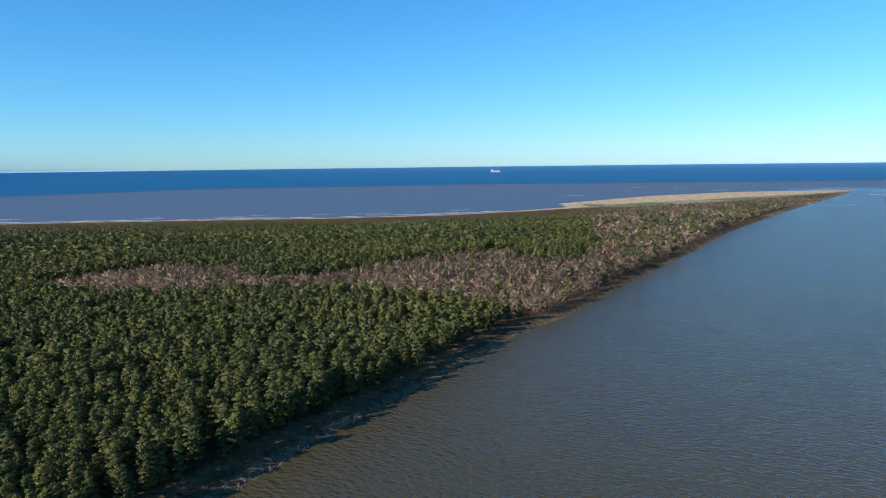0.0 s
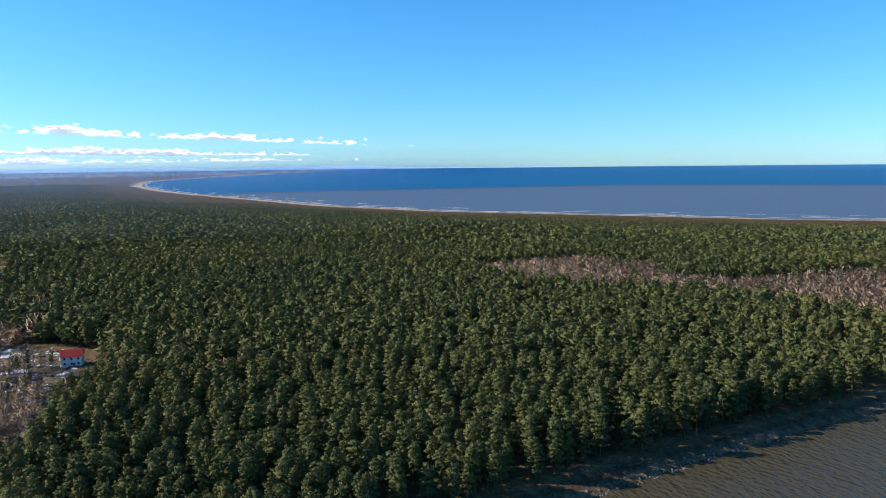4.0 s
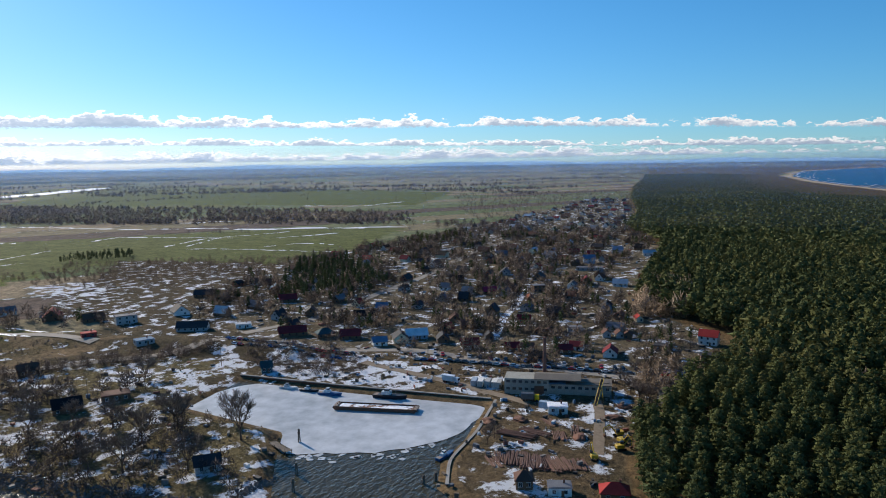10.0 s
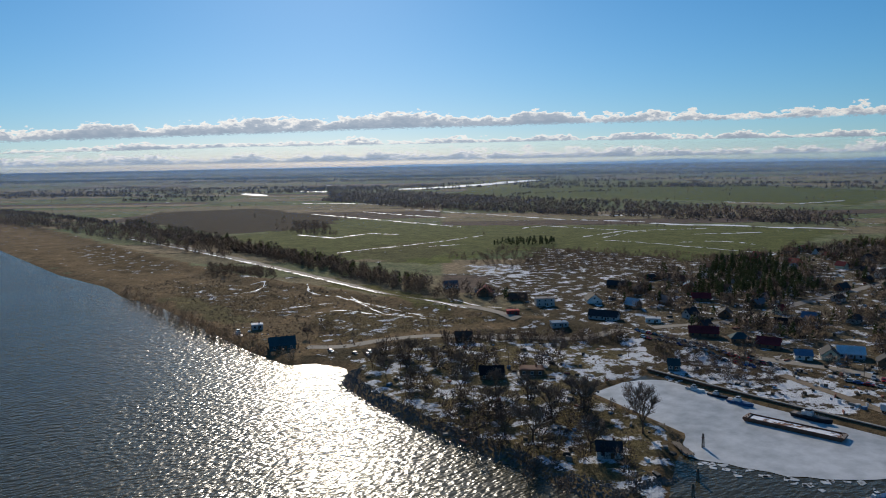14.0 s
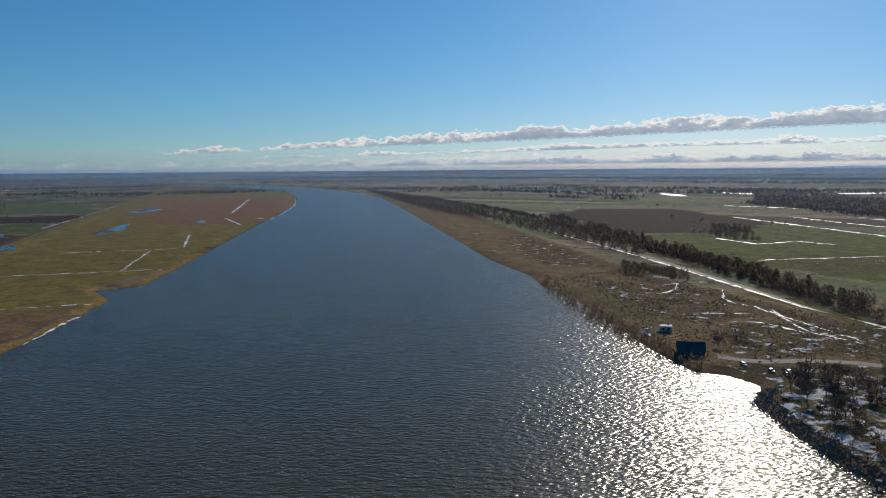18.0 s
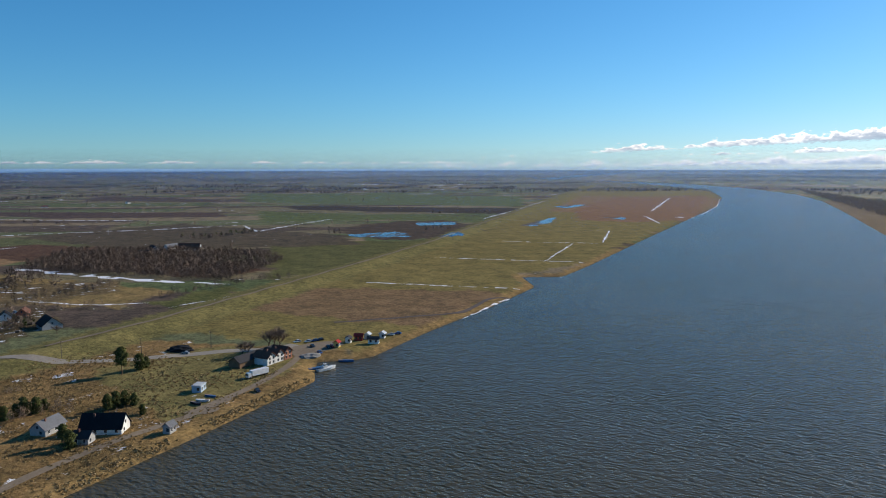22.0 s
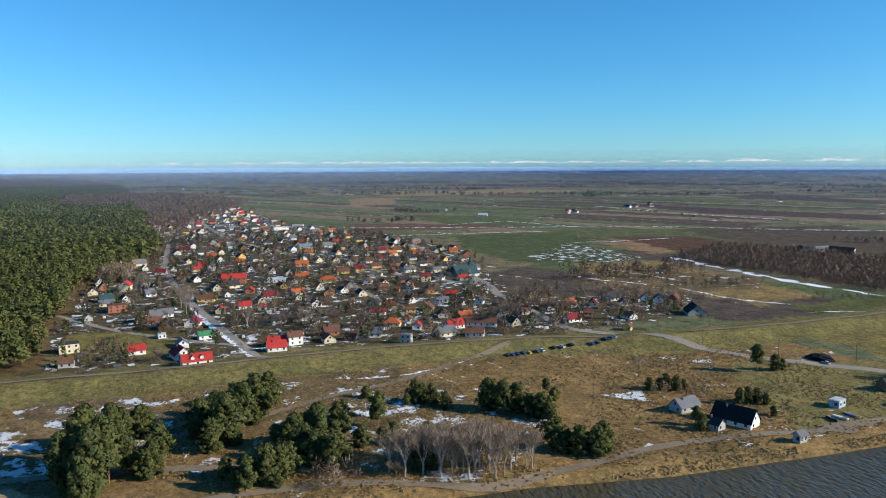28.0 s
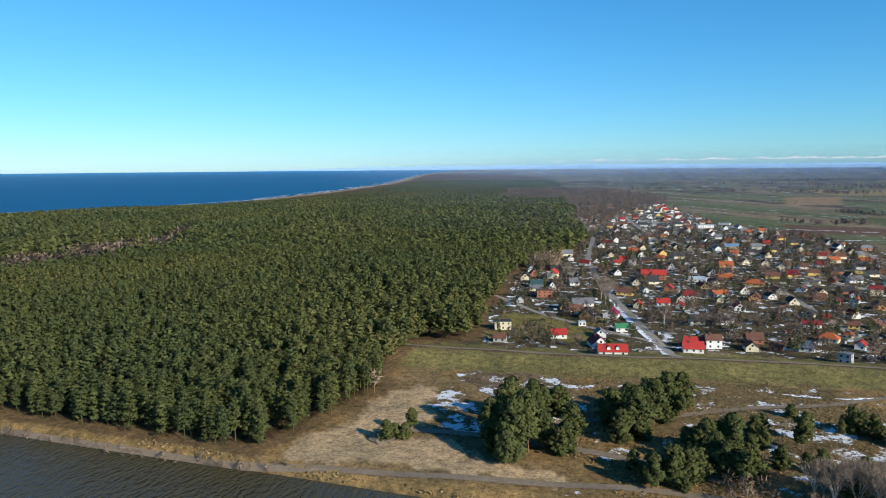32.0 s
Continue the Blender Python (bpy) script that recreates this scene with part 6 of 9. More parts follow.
# ---- the inn at the ferry: three gabled bays towards the river, a long wing behind ----
def inn(x, y, L, rot):
    t = thing("inn", "old inn with two white and one brick gabled bay", "inn")
    w = L / 3
    for i, wall in enumerate(("white", "white", "brick")):
        dx = (i - 1) * w
        part("bay", gable_walls(9.0, w - 0.05, 3.9, w * 0.4), WALL[wall], t, "%s gabled bay" % wall, pose(dx, 4.5, 0, 0, 0, 90))
        part("bay_roof", gable_roof(9.4, w - 0.1, 3.9, w * 0.4), ROOF["brown"], t, "", pose(dx, 4.5, 0, 0, 0, 90))
        for f in range(2):
            for k in (-1, 1):
                v = part("window", kept_mesh(("window",), lambda: boxes((0, 0, 0, 1.15, 0.10, 1.3)), M_PANE), None, t, "", pose(dx + k * w * 0.22, -0.03, 1.3 + 2.0 * f))
                part("window_frame", kept_mesh(("window_head",), lambda: boxes((0, 0, 0.70, 1.35, 0.12, 0.10)), M_FRAME), None, v)
        part("attic_window", boxes((0, 0, 0, 0.8, 0.1, 0.9)), M_PANE, t, "", pose(dx, -0.03, 4.9))
    part("rear_wing", gable_walls(L * 1.5, 7.0, 3.0, 2.4), WALL["brown"], t, "dark rear wing", pose(-L * 0.3, 12.0, 0))
    part("rear_roof", gable_roof(L * 1.5, 7.0, 3.0, 2.4), ROOF["dark"], t, "", pose(-L * 0.3, 12.0, 0))
    part("door", boxes((0, 0, 0.95, 1.1, 0.12, 2.1)), M_DOOR, t, "", pose(w * 0.5, -0.05, 0.1))
    for k in (-1, 1):
        part("chimney", boxes((0, 0, 0, 0.7, 0.5, 2.0), (0, 0, 1.05, 0.85, 0.65, 0.14)), M_CHIM, t, "", pose(k * w * 0.5, 5.5, 5.4))
    PLACED.append((x, y, L * 1.3))
    return stand_at(t, x, y, rot)


# ---- larger built things ----
def barge(x, y, L, rot):
    t = thing("barge", "long flat rusty barge with snow on its deck", "barge")
    part("hull", solid([(s * L / 2 * k, w, h) for h, k, q in ((-0.3, 0.92, 0), (1.1, 1, 0)) for s, w in ((-1, -3), (1, -3), (1, 3), (-1, 3))], [(3, 2, 1, 0), (4, 5, 6, 7), (0, 1, 5, 4), (1, 2, 6, 5), (2, 3, 7, 6), (3, 0, 4, 7)]), M_RUST, t)
    part("deck_snow", boxes((0, 0, 1.12, L * 0.86, 5.0, 0.12), bevel=0.05), M_SNOW, t, "old snow on the deck")
    for s in (-1, 1):
        part("bulwark", boxes((0, s * 2.9, 1.35, L * 0.98, 0.14, 0.55)), M_RUST, t)
        part("end_deck", boxes((s * L * 0.47, 0, 1.3, L * 0.05, 5.6, 0.35), bevel=0.04), M_DECK, t)
        for k in range(3):
            part("bollard", rod(0.16, 0.2, (s * L * 0.46, (k - 1) * 2.2, 1.4), (s * L * 0.46, (k - 1) * 2.2, 2.0), 8), M_RUST, t)
    return stand_at(t, x, y, rot, 0.1)


def factory(x, y, L, rot):
    t = thing("factory_building", "long grey disused factory with rows of windows", "factory")
    a = L * 0.42
    part("tall_wing", boxes((-L / 2 + a / 2, 0, 3.0, a, 10, 7.0)), WALL["works"], t)
    part("tall_roof", gable_roof(a, 10, 6.5, 1.0, 0.4, 0.25), ROOF["works"], t)
    part("long_wing", boxes((a / 2, 0.6, 2.0, L - a, 9.4, 5.0)), WALL["works"], t)
    part("long_roof", boxes((a / 2, 0.6, 4.65, L - a + 0.6, 10, 0.3), (a / 2, 1.6, 4.9, L - a - 2, 6, 0.2)), ROOF["works"], t)
    part("annex_roof", boxes((-L / 2 + a + 3.5, -3.4, 4.95, 7, 4, 0.2)), ROOF["blue"], t)
    w = kept_mesh(("works_window",), lambda: boxes((0, 0, 0, 1.5, 0.12, 1.1)), M_PANE)
    for f, zz in enumerate((2.1, 5.2)):
        for i in range(int(a / 2.6)):
            for s in (-1, 1):
                part("window", w, None, t, "", pose(-L / 2 + 1.6 + 2.6 * i, s * 5.03, zz))
    for i in range(int((L - a) / 2.8)):
        part("window", w, None, t, "", pose(-L / 2 + a + 1.8 + 2.8 * i, -4.13, 3.1))
    part("gate", boxes((-L / 2 + a - 4, -5.05, 1.8, 4, 0.15, 3.8)), M_RUST, t)
    return stand_at(t, x, y, rot)


def chimney_stack(x, y):
    t = thing("chimney_stack", "tall round brown brick factory chimney", "chimney")
    part("base", boxes((0, 0, 1.2, 3, 3, 3.2), bevel=0.1), M_CHIM, t)
    part("shaft", rod(0.95, 0.65, (0, 0, 2.5), (0, 0, 20), 16), M_CHIM, t)
    part("crown", rod(0.78, 0.78, (0, 0, 19.6), (0, 0, 20.3), 16), M_CHIM, t)
    for k in range(4):
        part("iron_band", rod(0.97 - 0.065 * k, 0.95 - 0.065 * k, (0, 0, 5 + 4 * k), (0, 0, 5.25 + 4 * k), 16), M_RUST, t)
    return stand_at(t, x, y, 0)


def conveyor(x, y, rot):
    t = thing("conveyor", "slanted yellow lattice conveyor in the yard", "conveyor")
    for s in (-0.6, 0.6):
        for h in (0, 0.8):
            part("chord", rod(0.09, 0.09, (-2, s, 0.6 + h), (9, s, 8.2 + h), 4), M_STEEL_Y, t)
    for k in range(9):
        q = k / 8
        for s in (-0.6, 0.6):
            part("lattice_bar", rod(0.05, 0.05, (-2 + 11 * q, s, 0.6 + 7.6 * q), (-2 + 11 * min(1, q + 0.1), s, 1.4 + 7.6 * min(1, q + 0.1)), 4), M_STEEL_Y, t)
    for s in (-1.2, 1.2):
        part("leg", rod(0.1, 0.1, (6, s, -0.2), (6, s * 0.5, 6.1), 4), M_STEEL_Y, t)
    part("belt", solid([(-2, -0.5, 0.9), (-2, 0.5, 0.9), (9, 0.5, 8.5), (9, -0.5, 8.5), (-2, -0.5, 0.8), (-2, 0.5, 0.8), (9, 0.5, 8.4), (9, -0.5, 8.4)], [(0, 1, 2, 3), (7, 6, 5, 4), (0, 4, 5, 1), (2, 6, 7, 3), (1, 5, 6, 2), (0, 3, 7, 4)]), M_TYRE, t)
    return stand_at(t, x, y, rot)


def mooring_post(x, y, h):
    t = thing("mooring_dolphin", "dark wooden mooring post standing in the basin", "mooring post", "mooring posts")
    for k in range(3):
        a = k * 2.09
        part("pile", rod(0.22, 0.2, (0.55 * math.cos(a), 0.55 * math.sin(a), -3), (0.2 * math.cos(a), 0.2 * math.sin(a), h), 7), M_WOODGREY, t)
    part("collar", rod(0.5, 0.5, (0, 0, h * 0.7), (0, 0, h * 0.7 + 0.25), 10), M_RUST, t)
    return stand_at(t, x, y, 0, 0.0)


def jetty(x, y, rot, L):
    t = thing("jetty", "short weathered wooden jetty at the ice edge", "jetty", "jetties")
    plank = kept_mesh(("plank",), lambda: boxes((0, 0, 0, 0.55, 3.0, 0.09)), M_WOODGREY)
    for i in range(int(L / 0.6)):
        part("plank", plank, None, t, "", pose(-L / 2 + 0.3 + 0.6 * i, 0, 1.15, 0, 0, rng.uniform(-1.5, 1.5)))
    for s in (-1.2, 1.2):
        part("beam", boxes((0, s, 0.98, L, 0.22, 0.22)), M_WOODGREY, t)
        for i in range(4):
            part("post", rod(0.16, 0.16, (-L / 2 + 0.4 + i * (L - 0.8) / 3, s, -3), (-L / 2 + 0.4 + i * (L - 0.8) / 3, s, 1.6), 6), M_WOODGREY, t)
    return stand_at(t, x, y, rot, 0.0)


def church(x, y, rot):
    t = thing("church", "modern church with a steep dark teal roof and spire", "church")
    part("nave_wall", boxes((0, 0, 1.5, 20, 15, 4.2)), WALL["grey"], t)
    part("nave_roof", gable_roof(21, 16, 3.0, 6.0, 1.2, 0.3), ROOF["teal"], t)
    part("side_roof", gable_roof(12, 9, 2.6, 4.4, 0.8, 0.3), ROOF["teal"], t, "", pose(4, -10, 0, 0, 0, 0))
    part("spire", solid([(-9, -2.6, 2), (-9, 2.6, 2), (-3.5, 2.0, 2), (-3.5, -2.0, 2), (-6.8, -0.4, 17), (-6.8, 0.4, 17)], [(3, 2, 1, 0), (0, 1, 5, 4), (1, 2, 5), (2, 3, 4, 5), (3, 0, 4)]), ROOF["teal"], t)
    part("cross", boxes((-6.8, 0, 18.0, 0.15, 0.15, 2.2), (-6.8, 0, 18.4, 0.15, 1.1, 0.15)), M_RUST, t)
    part("door", boxes((-10.05, 0, 1.4, 0.15, 2.4, 2.8)), M_DOOR, t)
    for i in range(5):
        part("window", boxes((-7 + 3.4 * i, -7.55, 2.2, 1.2, 0.12, 1.8)), M_PANE, t)
    return stand_at(t, x, y, rot)


# east village
house(430, 74, 11.6, 8.4, 104, 'dark', 'cream', 2, 'flat')
house(414, 39, 10.4, 7.5, 103, 'red', 'white', 1, 'gable')
house(380, 8, 17.2, 9.0, 101, 'red', 'white', 1, 'gable', dormers=2)
house(399, 16, 13.5, 10.4, 17, 'maroon', 'white', 1, 'gable')
house(423, 16, 9.0, 6.9, 10, 'grey', 'white', 1, 'gable')
house(439, 4, 8.8, 6.3, 104, 'green', 'white', 1, 'gable')
house(478, 11, 12.7, 9.7, 166, 'purple', 'white', 1, 'gable')
house(474, 27, 12.6, 9.7, 2, 'black', 'brown', 1, 'gable')
house(514, 32, 17.0, 9.0, 108, 'grey', 'white', 1, 'gable')
house(544, 62, 13.6, 9.0, 101, 'brown', 'brick', 2, 'flat')
house(588, 74, 11.7, 8.5, 110, 'teal', 'brown', 1, 'gable')
house(635, 65, 12.3, 9.5, 173, 'red', 'cream', 2, 'gable')
house(705, 73, 11.2, 8.6, 5, 'brown', 'yellow', 2, 'gable')
house(565, 3, 14.0, 9.0, 82, 'brown', 'yellow', 1, 'gable')
house(516, -6, 9.1, 7.0, 1, 'red', 'cream', 1, 'gable')
house(528, -23, 9.6, 6.9, 90, 'red', 'white', 1, 'gable')
house(517, -34, 7.3, 5.6, 161, 'red', 'white', 1, 'gable')
house(652, -20, 23.7, 9.0, 79, 'red', 'red', 2, 'gable')
house(595, -30, 8.4, 6.5, 170, 'red', 'brick', 1, 'gable')
house(649, -54, 19.3, 9.0, 99, 'metal', 'grey', 1, 'flat')
house(398, -33, 12.0, 8.7, 94, 'red', 'white', 1, 'gable')
house(412, -42, 6.5, 5.0, 163, 'brown', 'white', 2, 'gable')
house(518, 77, 7.8, 6.0, 18, 'grey', 'grey', 1, 'gable')
house(976, 78, 13.7, 10.5, 173, 'red', 'red', 2, 'gable')
house(983, 101, 11.8, 9.0, 10, 'orange', 'brick', 1, 'gable')
house(878, 70, 17.4, 9.0, 83, 'dark', 'white', 1, 'gable')
house(725, 43, 10.8, 7.8, 77, 'maroon', 'white', 1, 'gable')
house(746, 33, 7.9, 6.1, 14, 'grey', 'white', 1, 'gable')
house(705, 109, 9.5, 7.3, 0, 'grey', 'white', 1, 'gable')
house(574, 12, 6.5, 5.0, 172, 'brown', 'white', 1, 'gable')
house(734, -2, 8.7, 6.3, 105, 'grey', 'grey', 2, 'flat')
house(887, 35, 12.4, 9.6, 14, 'dark', 'white', 1, 'gable')
house(960, -13, 13.4, 10.3, 172, 'red', 'cream', 1, 'gable')
house(868, -28, 11.0, 8.4, 13, 'grey', 'white', 1, 'gable')
house(840, -2, 15.2, 9.0, 91, 'orange', 'brick', 1, 'gable')
house(956, 18, 13.4, 10.3, 7, 'brown', 'white', 1, 'gable')
house(398, 70, 8.1, 5.9, 91, 'brown', 'grey', 1, 'gable')
house(579, -12, 6.5, 5.0, 13, 'grey', 'white', 1, 'gable')
house(450, 28, 5.0, 5.5, 100, 'metal', 'white', 1, 'flat')
house(408, -44, 9.6, 6.9, 99, 'brown', 'white', 2, 'gable')
house(408, -63, 9.5, 7.3, 4, 'brown', 'cream', 1, 'gable')
house(410, -76, 7.7, 5.5, 73, 'brown', 'brick', 1, 'gable')
house(411, -91, 8.7, 6.3, 73, 'grey', 'white', 1, 'gable')
house(438, -108, 11.3, 8.1, 65, 'orange', 'cream', 1, 'hip')
house(448, -120, 6.2, 5.5, 64, 'orange', 'cream', 1, 'hip')
house(390, -104, 6.8, 5.5, 61, 'grey', 'grey', 2, 'flat')
house(424, -120, 7.8, 6.0, 158, 'red', 'white', 1, 'gable')
house(453, -146, 10.4, 8.0, 165, 'black', 'white', 1, 'gable')
house(477, -143, 9.7, 7.5, 147, 'brown', 'yellow', 1, 'gable')
house(475, -130, 7.4, 5.5, 80, 'brown', 'yellow', 1, 'gable')
house(420, -161, 21.7, 9.0, 64, 'brown', 'white', 1, 'gable')
house(395, -147, 12.7, 9.0, 64, 'brown', 'white', 1, 'gable')
house(521, -72, 10.2, 7.9, 2, 'purple', 'white', 1, 'gable')
house(561, -88, 12.0, 9.2, 170, 'brown', 'orange', 1, 'gable')
house(628, -98, 16.3, 9.0, 75, 'orange', 'yellow', 1, 'hip')
house(657, -79, 13.1, 9.0, 83, 'orange', 'brown', 1, 'gable')
house(722, -87, 14.4, 9.0, 90, 'orange', 'orange', 2, 'gable')
house(609, -129, 9.2, 7.1, 154, 'brown', 'white', 1, 'gable')
house(573, -133, 10.1, 7.3, 92, 'brown', 'brick', 1, 'gable')
house(557, -141, 6.5, 5.0, 150, 'red', 'yellow', 1, 'gable')
house(588, -160, 8.6, 6.6, 173, 'red', 'white', 1, 'gable')
house(601, -178, 9.9, 7.2, 85, 'maroon', 'cream', 2, 'gable')
house(606, -193, 9.4, 7.2, 147, 'dark', 'white', 1, 'gable')
house(545, -164, 11.6, 8.9, 172, 'brown', 'orange', 1, 'gable')
house(525, -176, 8.8, 6.3, 67, 'red', 'brown', 1, 'gable')
house(501, -162, 7.9, 5.7, 75, 'grey', 'white', 1, 'gable')
house(489, -169, 9.4, 6.8, 55, 'dark', 'grey', 1, 'gable')
house(518, -188, 9.3, 7.2, 146, 'dark', 'brick', 1, 'gable')
house(490, -186, 8.9, 6.8, 149, 'dark', 'white', 1, 'gable')
house(545, -211, 7.0, 5.4, 173, 'dark', 'white', 1, 'gable')
house(577, -213, 7.4, 5.7, 150, 'grey', 'cream', 1, 'gable')
house(674, -119, 13.1, 9.0, 88, 'brown', 'yellow', 1, 'gable')
house(761, -127, 11.4, 8.7, 4, 'brown', 'cream', 1, 'gable')
house(736, -136, 9.5, 7.3, 4, 'grey', 'cream', 1, 'gable')
house(705, -142, 11.1, 8.5, 164, 'dark', 'white', 1, 'gable')
house(872, -169, 13.0, 10.0, 164, 'dark', 'white', 1, 'gable')
house(802, -170, 8.6, 6.6, 169, 'brown', 'white', 1, 'gable')
house(795, -224, 13.0, 9.0, 83, 'orange', 'white', 1, 'gable')
house(799, -240, 7.6, 5.9, 151, 'brown', 'cream', 1, 'gable')
house(805, -252, 7.7, 5.9, 171, 'brown', 'cream', 1, 'gable')
house(803, -272, 11.7, 8.4, 81, 'orange', 'orange', 1, 'gable')
house(769, -277, 12.0, 9.2, 172, 'orange', 'brick', 1, 'gable')
house(951, -243, 8.9, 6.9, 151, 'orange', 'white', 1, 'gable')
house(719, -198, 11.0, 7.9, 89, 'grey', 'yellow', 1, 'flat')
house(504, -112, 9.1, 7.0, 154, 'dark', 'cream', 1, 'gable')
house(496, -120, 5.8, 5.5, 71, 'red', 'brown', 1, 'gable')
house(409, -35, 13.7, 9.0, 89, 'red', 'white', 1, 'gable')
house(530, -23, 9.9, 7.1, 101, 'red', 'white', 1, 'gable')
house(515, -6, 8.4, 6.5, 174, 'red', 'cream', 1, 'gable')
house(518, -34, 6.6, 5.1, 10, 'red', 'white', 1, 'gable')
house(648, -20, 23.5, 9.0, 90, 'red', 'brick', 2, 'gable')
house(592, -30, 9.6, 7.4, 171, 'red', 'brick', 1, 'gable')
house(643, -54, 20.2, 9.0, 79, 'metal', 'white', 1, 'flat')
house(645, -144, 13.1, 9.0, 67, 'grey', 'cream', 1, 'flat')
house(660, -163, 9.6, 7.4, 153, 'brown', 'brick', 1, 'gable')
house(566, -155, 8.3, 6.4, 153, 'orange', 'white', 1, 'gable')
house(549, -63, 6.5, 5.0, 179, 'green', 'cream', 1, 'gable')
house(1189, -111, 28.2, 9.0, 101, 'metal', 'white', 2, 'flat')
house(1261, -147, 20.8, 9.0, 73, 'metal', 'white', 1, 'flat')
house(967, -119, 12.8, 9.0, 69, 'orange', 'orange', 1, 'gable')
house(905, -114, 18.0, 9.0, 98, 'blue', 'yellow', 1, 'gable')
house(1034, -228, 20.8, 9.0, 79, 'brown', 'brown', 1, 'gable')
house(1029, -43, 8.8, 6.3, 85, 'orange', 'yellow', 1, 'gable')
house(1075, -61, 11.3, 8.7, 168, 'grey', 'white', 1, 'gable')
house(455, -259, 9.1, 7.0, 153, 'red', 'cream', 1, 'gable')
house(448, -279, 8.4, 6.4, 159, 'brown', 'white', 1, 'gable')
house(461, -305, 6.5, 5.0, 145, 'dark', 'white', 1, 'gable')
house(453, -312, 11.3, 8.7, 143, 'black', 'white', 1, 'gable')
house(453, -325, 10.6, 8.1, 130, 'brown', 'brick', 1, 'gable')
house(405, -307, 17.6, 13.5, 156, 'black', 'grey', 1, 'gable')
house(379, -240, 6.5, 5.0, 133, 'brown', 'yellow', 1, 'gable')
house(416, -194, 11.6, 9.0, 155, 'dark', 'cream', 1, 'gable')
house(425, -238, 6.5, 5.5, 72, 'brown', 'brick', 1, 'gable')
house(445, -185, 7.7, 5.9, 146, 'dark', 'white', 1, 'gable')
# west village
house(-365, -106, 11.0, 7.9, 114, 'maroon', 'white', 1, 'gable')
house(-365, -83, 8.4, 6.1, 117, 'maroon', 'brown', 1, 'gable')
house(-366, -75, 7.4, 5.5, 106, 'brown', 'grey', 1, 'gable')
house(-367, -56, 8.9, 6.4, 108, 'maroon', 'brown', 1, 'gable')
house(-376, -51, 7.8, 5.6, 85, 'maroon', 'white', 1, 'gable')
house(-368, -33, 10.4, 8.0, 3, 'maroon', 'white', 1, 'gable')
house(-405, 15, 11.0, 7.9, 77, 'red', 'white', 2, 'gable')
house(-364, 14, 10.4, 7.5, 99, 'dark', 'brown', 2, 'flat')
house(-388, -8, 10.6, 7.6, 85, 'dark', 'brown', 1, 'flat')
house(-474, -45, 11.3, 8.7, 4, 'black', 'blue', 2, 'gable')
house(-453, -24, 6.5, 5.0, 19, 'red', 'cream', 1, 'gable')
house(-523, -136, 11.3, 8.1, 116, 'purple', 'brown', 1, 'gable')
house(-540, -102, 11.1, 8.0, 116, 'grey', 'brown', 2, 'flat')
house(-458, -76, 13.1, 9.0, 98, 'dark', 'brown', 1, 'gable')
house(-658, -78, 27.6, 9.0, 96, 'grey', 'grey', 1, 'flat')
house(-702, -84, 12.3, 8.8, 104, 'blue', 'blue', 2, 'gable')
house(-584, -72, 12.6, 9.7, 6, 'maroon', 'brown', 1, 'gable')
house(-563, -80, 10.6, 8.1, 1, 'grey', 'white', 1, 'gable')
house(-580, -45, 12.9, 9.0, 91, 'metal', 'white', 1, 'gable')
house(-595, -112, 13.4, 10.3, 179, 'dark', 'brown', 1, 'gable')
house(-615, -146, 12.6, 9.7, 9, 'grey', 'grey', 1, 'gable')
house(-739, -179, 14.2, 9.0, 119, 'grey', 'grey', 1, 'gable')
house(-924, -104, 15.5, 9.0, 111, 'dark', 'brown', 1, 'gable')
house(-411, -120, 8.7, 6.3, 110, 'brown', 'brown', 1, 'gable')
house(-423, -132, 10.5, 8.1, 17, 'brown', 'brown', 1, 'gable')
house(-434, -91, 9.0, 6.5, 97, 'maroon', 'brick', 1, 'gable')
house(-404, -76, 6.5, 5.0, 178, 'brown', 'brown', 1, 'gable')
house(-404, -71, 6.5, 5.0, 3, 'brown', 'brown', 1, 'gable')
house(-408, -39, 6.5, 5.0, 14, 'brown', 'grey', 1, 'gable')
house(-409, -32, 6.5, 5.0, 16, 'brown', 'grey', 1, 'gable')
house(-408, -27, 6.5, 5.0, 179, 'brown', 'brown', 1, 'gable')
house(-418, -58, 10.0, 7.2, 107, 'grey', 'grey', 1, 'flat')
house(-504, -101, 8.5, 6.5, 20, 'orange', 'brown', 1, 'gable')
house(-387, -101, 6.5, 5.0, 21, 'dark', 'brown', 1, 'gable')
house(-769, -109, 15.5, 9.0, 103, 'maroon', 'brown', 1, 'gable')
house(-760, -86, 15.3, 9.0, 105, 'maroon', 'brown', 1, 'gable')
house(-799, -65, 12.3, 8.8, 90, 'blue', 'white', 1, 'gable')
house(-774, -31, 15.5, 9.0, 99, 'metal', 'white', 1, 'gable')
house(-613, -28, 10.3, 7.4, 86, 'maroon', 'white', 1, 'gable')
house(-418, -190, 17.2, 9.0, 114, 'black', 'white', 1, 'gable')
house(-378, -141, 14.0, 9.0, 119, 'snow', 'blue', 1, 'gable')
house(-369, -147, 12.1, 9.3, 28, 'dark', 'cream', 1, 'gable')
house(-368, -177, 12.9, 9.0, 109, 'maroon', 'brown', 1, 'gable')
house(-368, -193, 11.3, 8.1, 132, 'teal', 'brown', 1, 'hip')
house(-366, -213, 17.8, 9.0, 125, 'maroon', 'brown', 1, 'gable')
house(-377, -253, 10.5, 7.6, 126, 'metal', 'white', 1, 'flat')
house(-363, -279, 21.2, 9.0, 112, 'dark', 'grey', 1, 'gable')
house(-497, -302, 12.0, 9.2, 33, 'blue', 'grey', 1, 'gable')
house(-461, -341, 19.2, 9.0, 118, 'dark', 'brown', 1, 'gable')
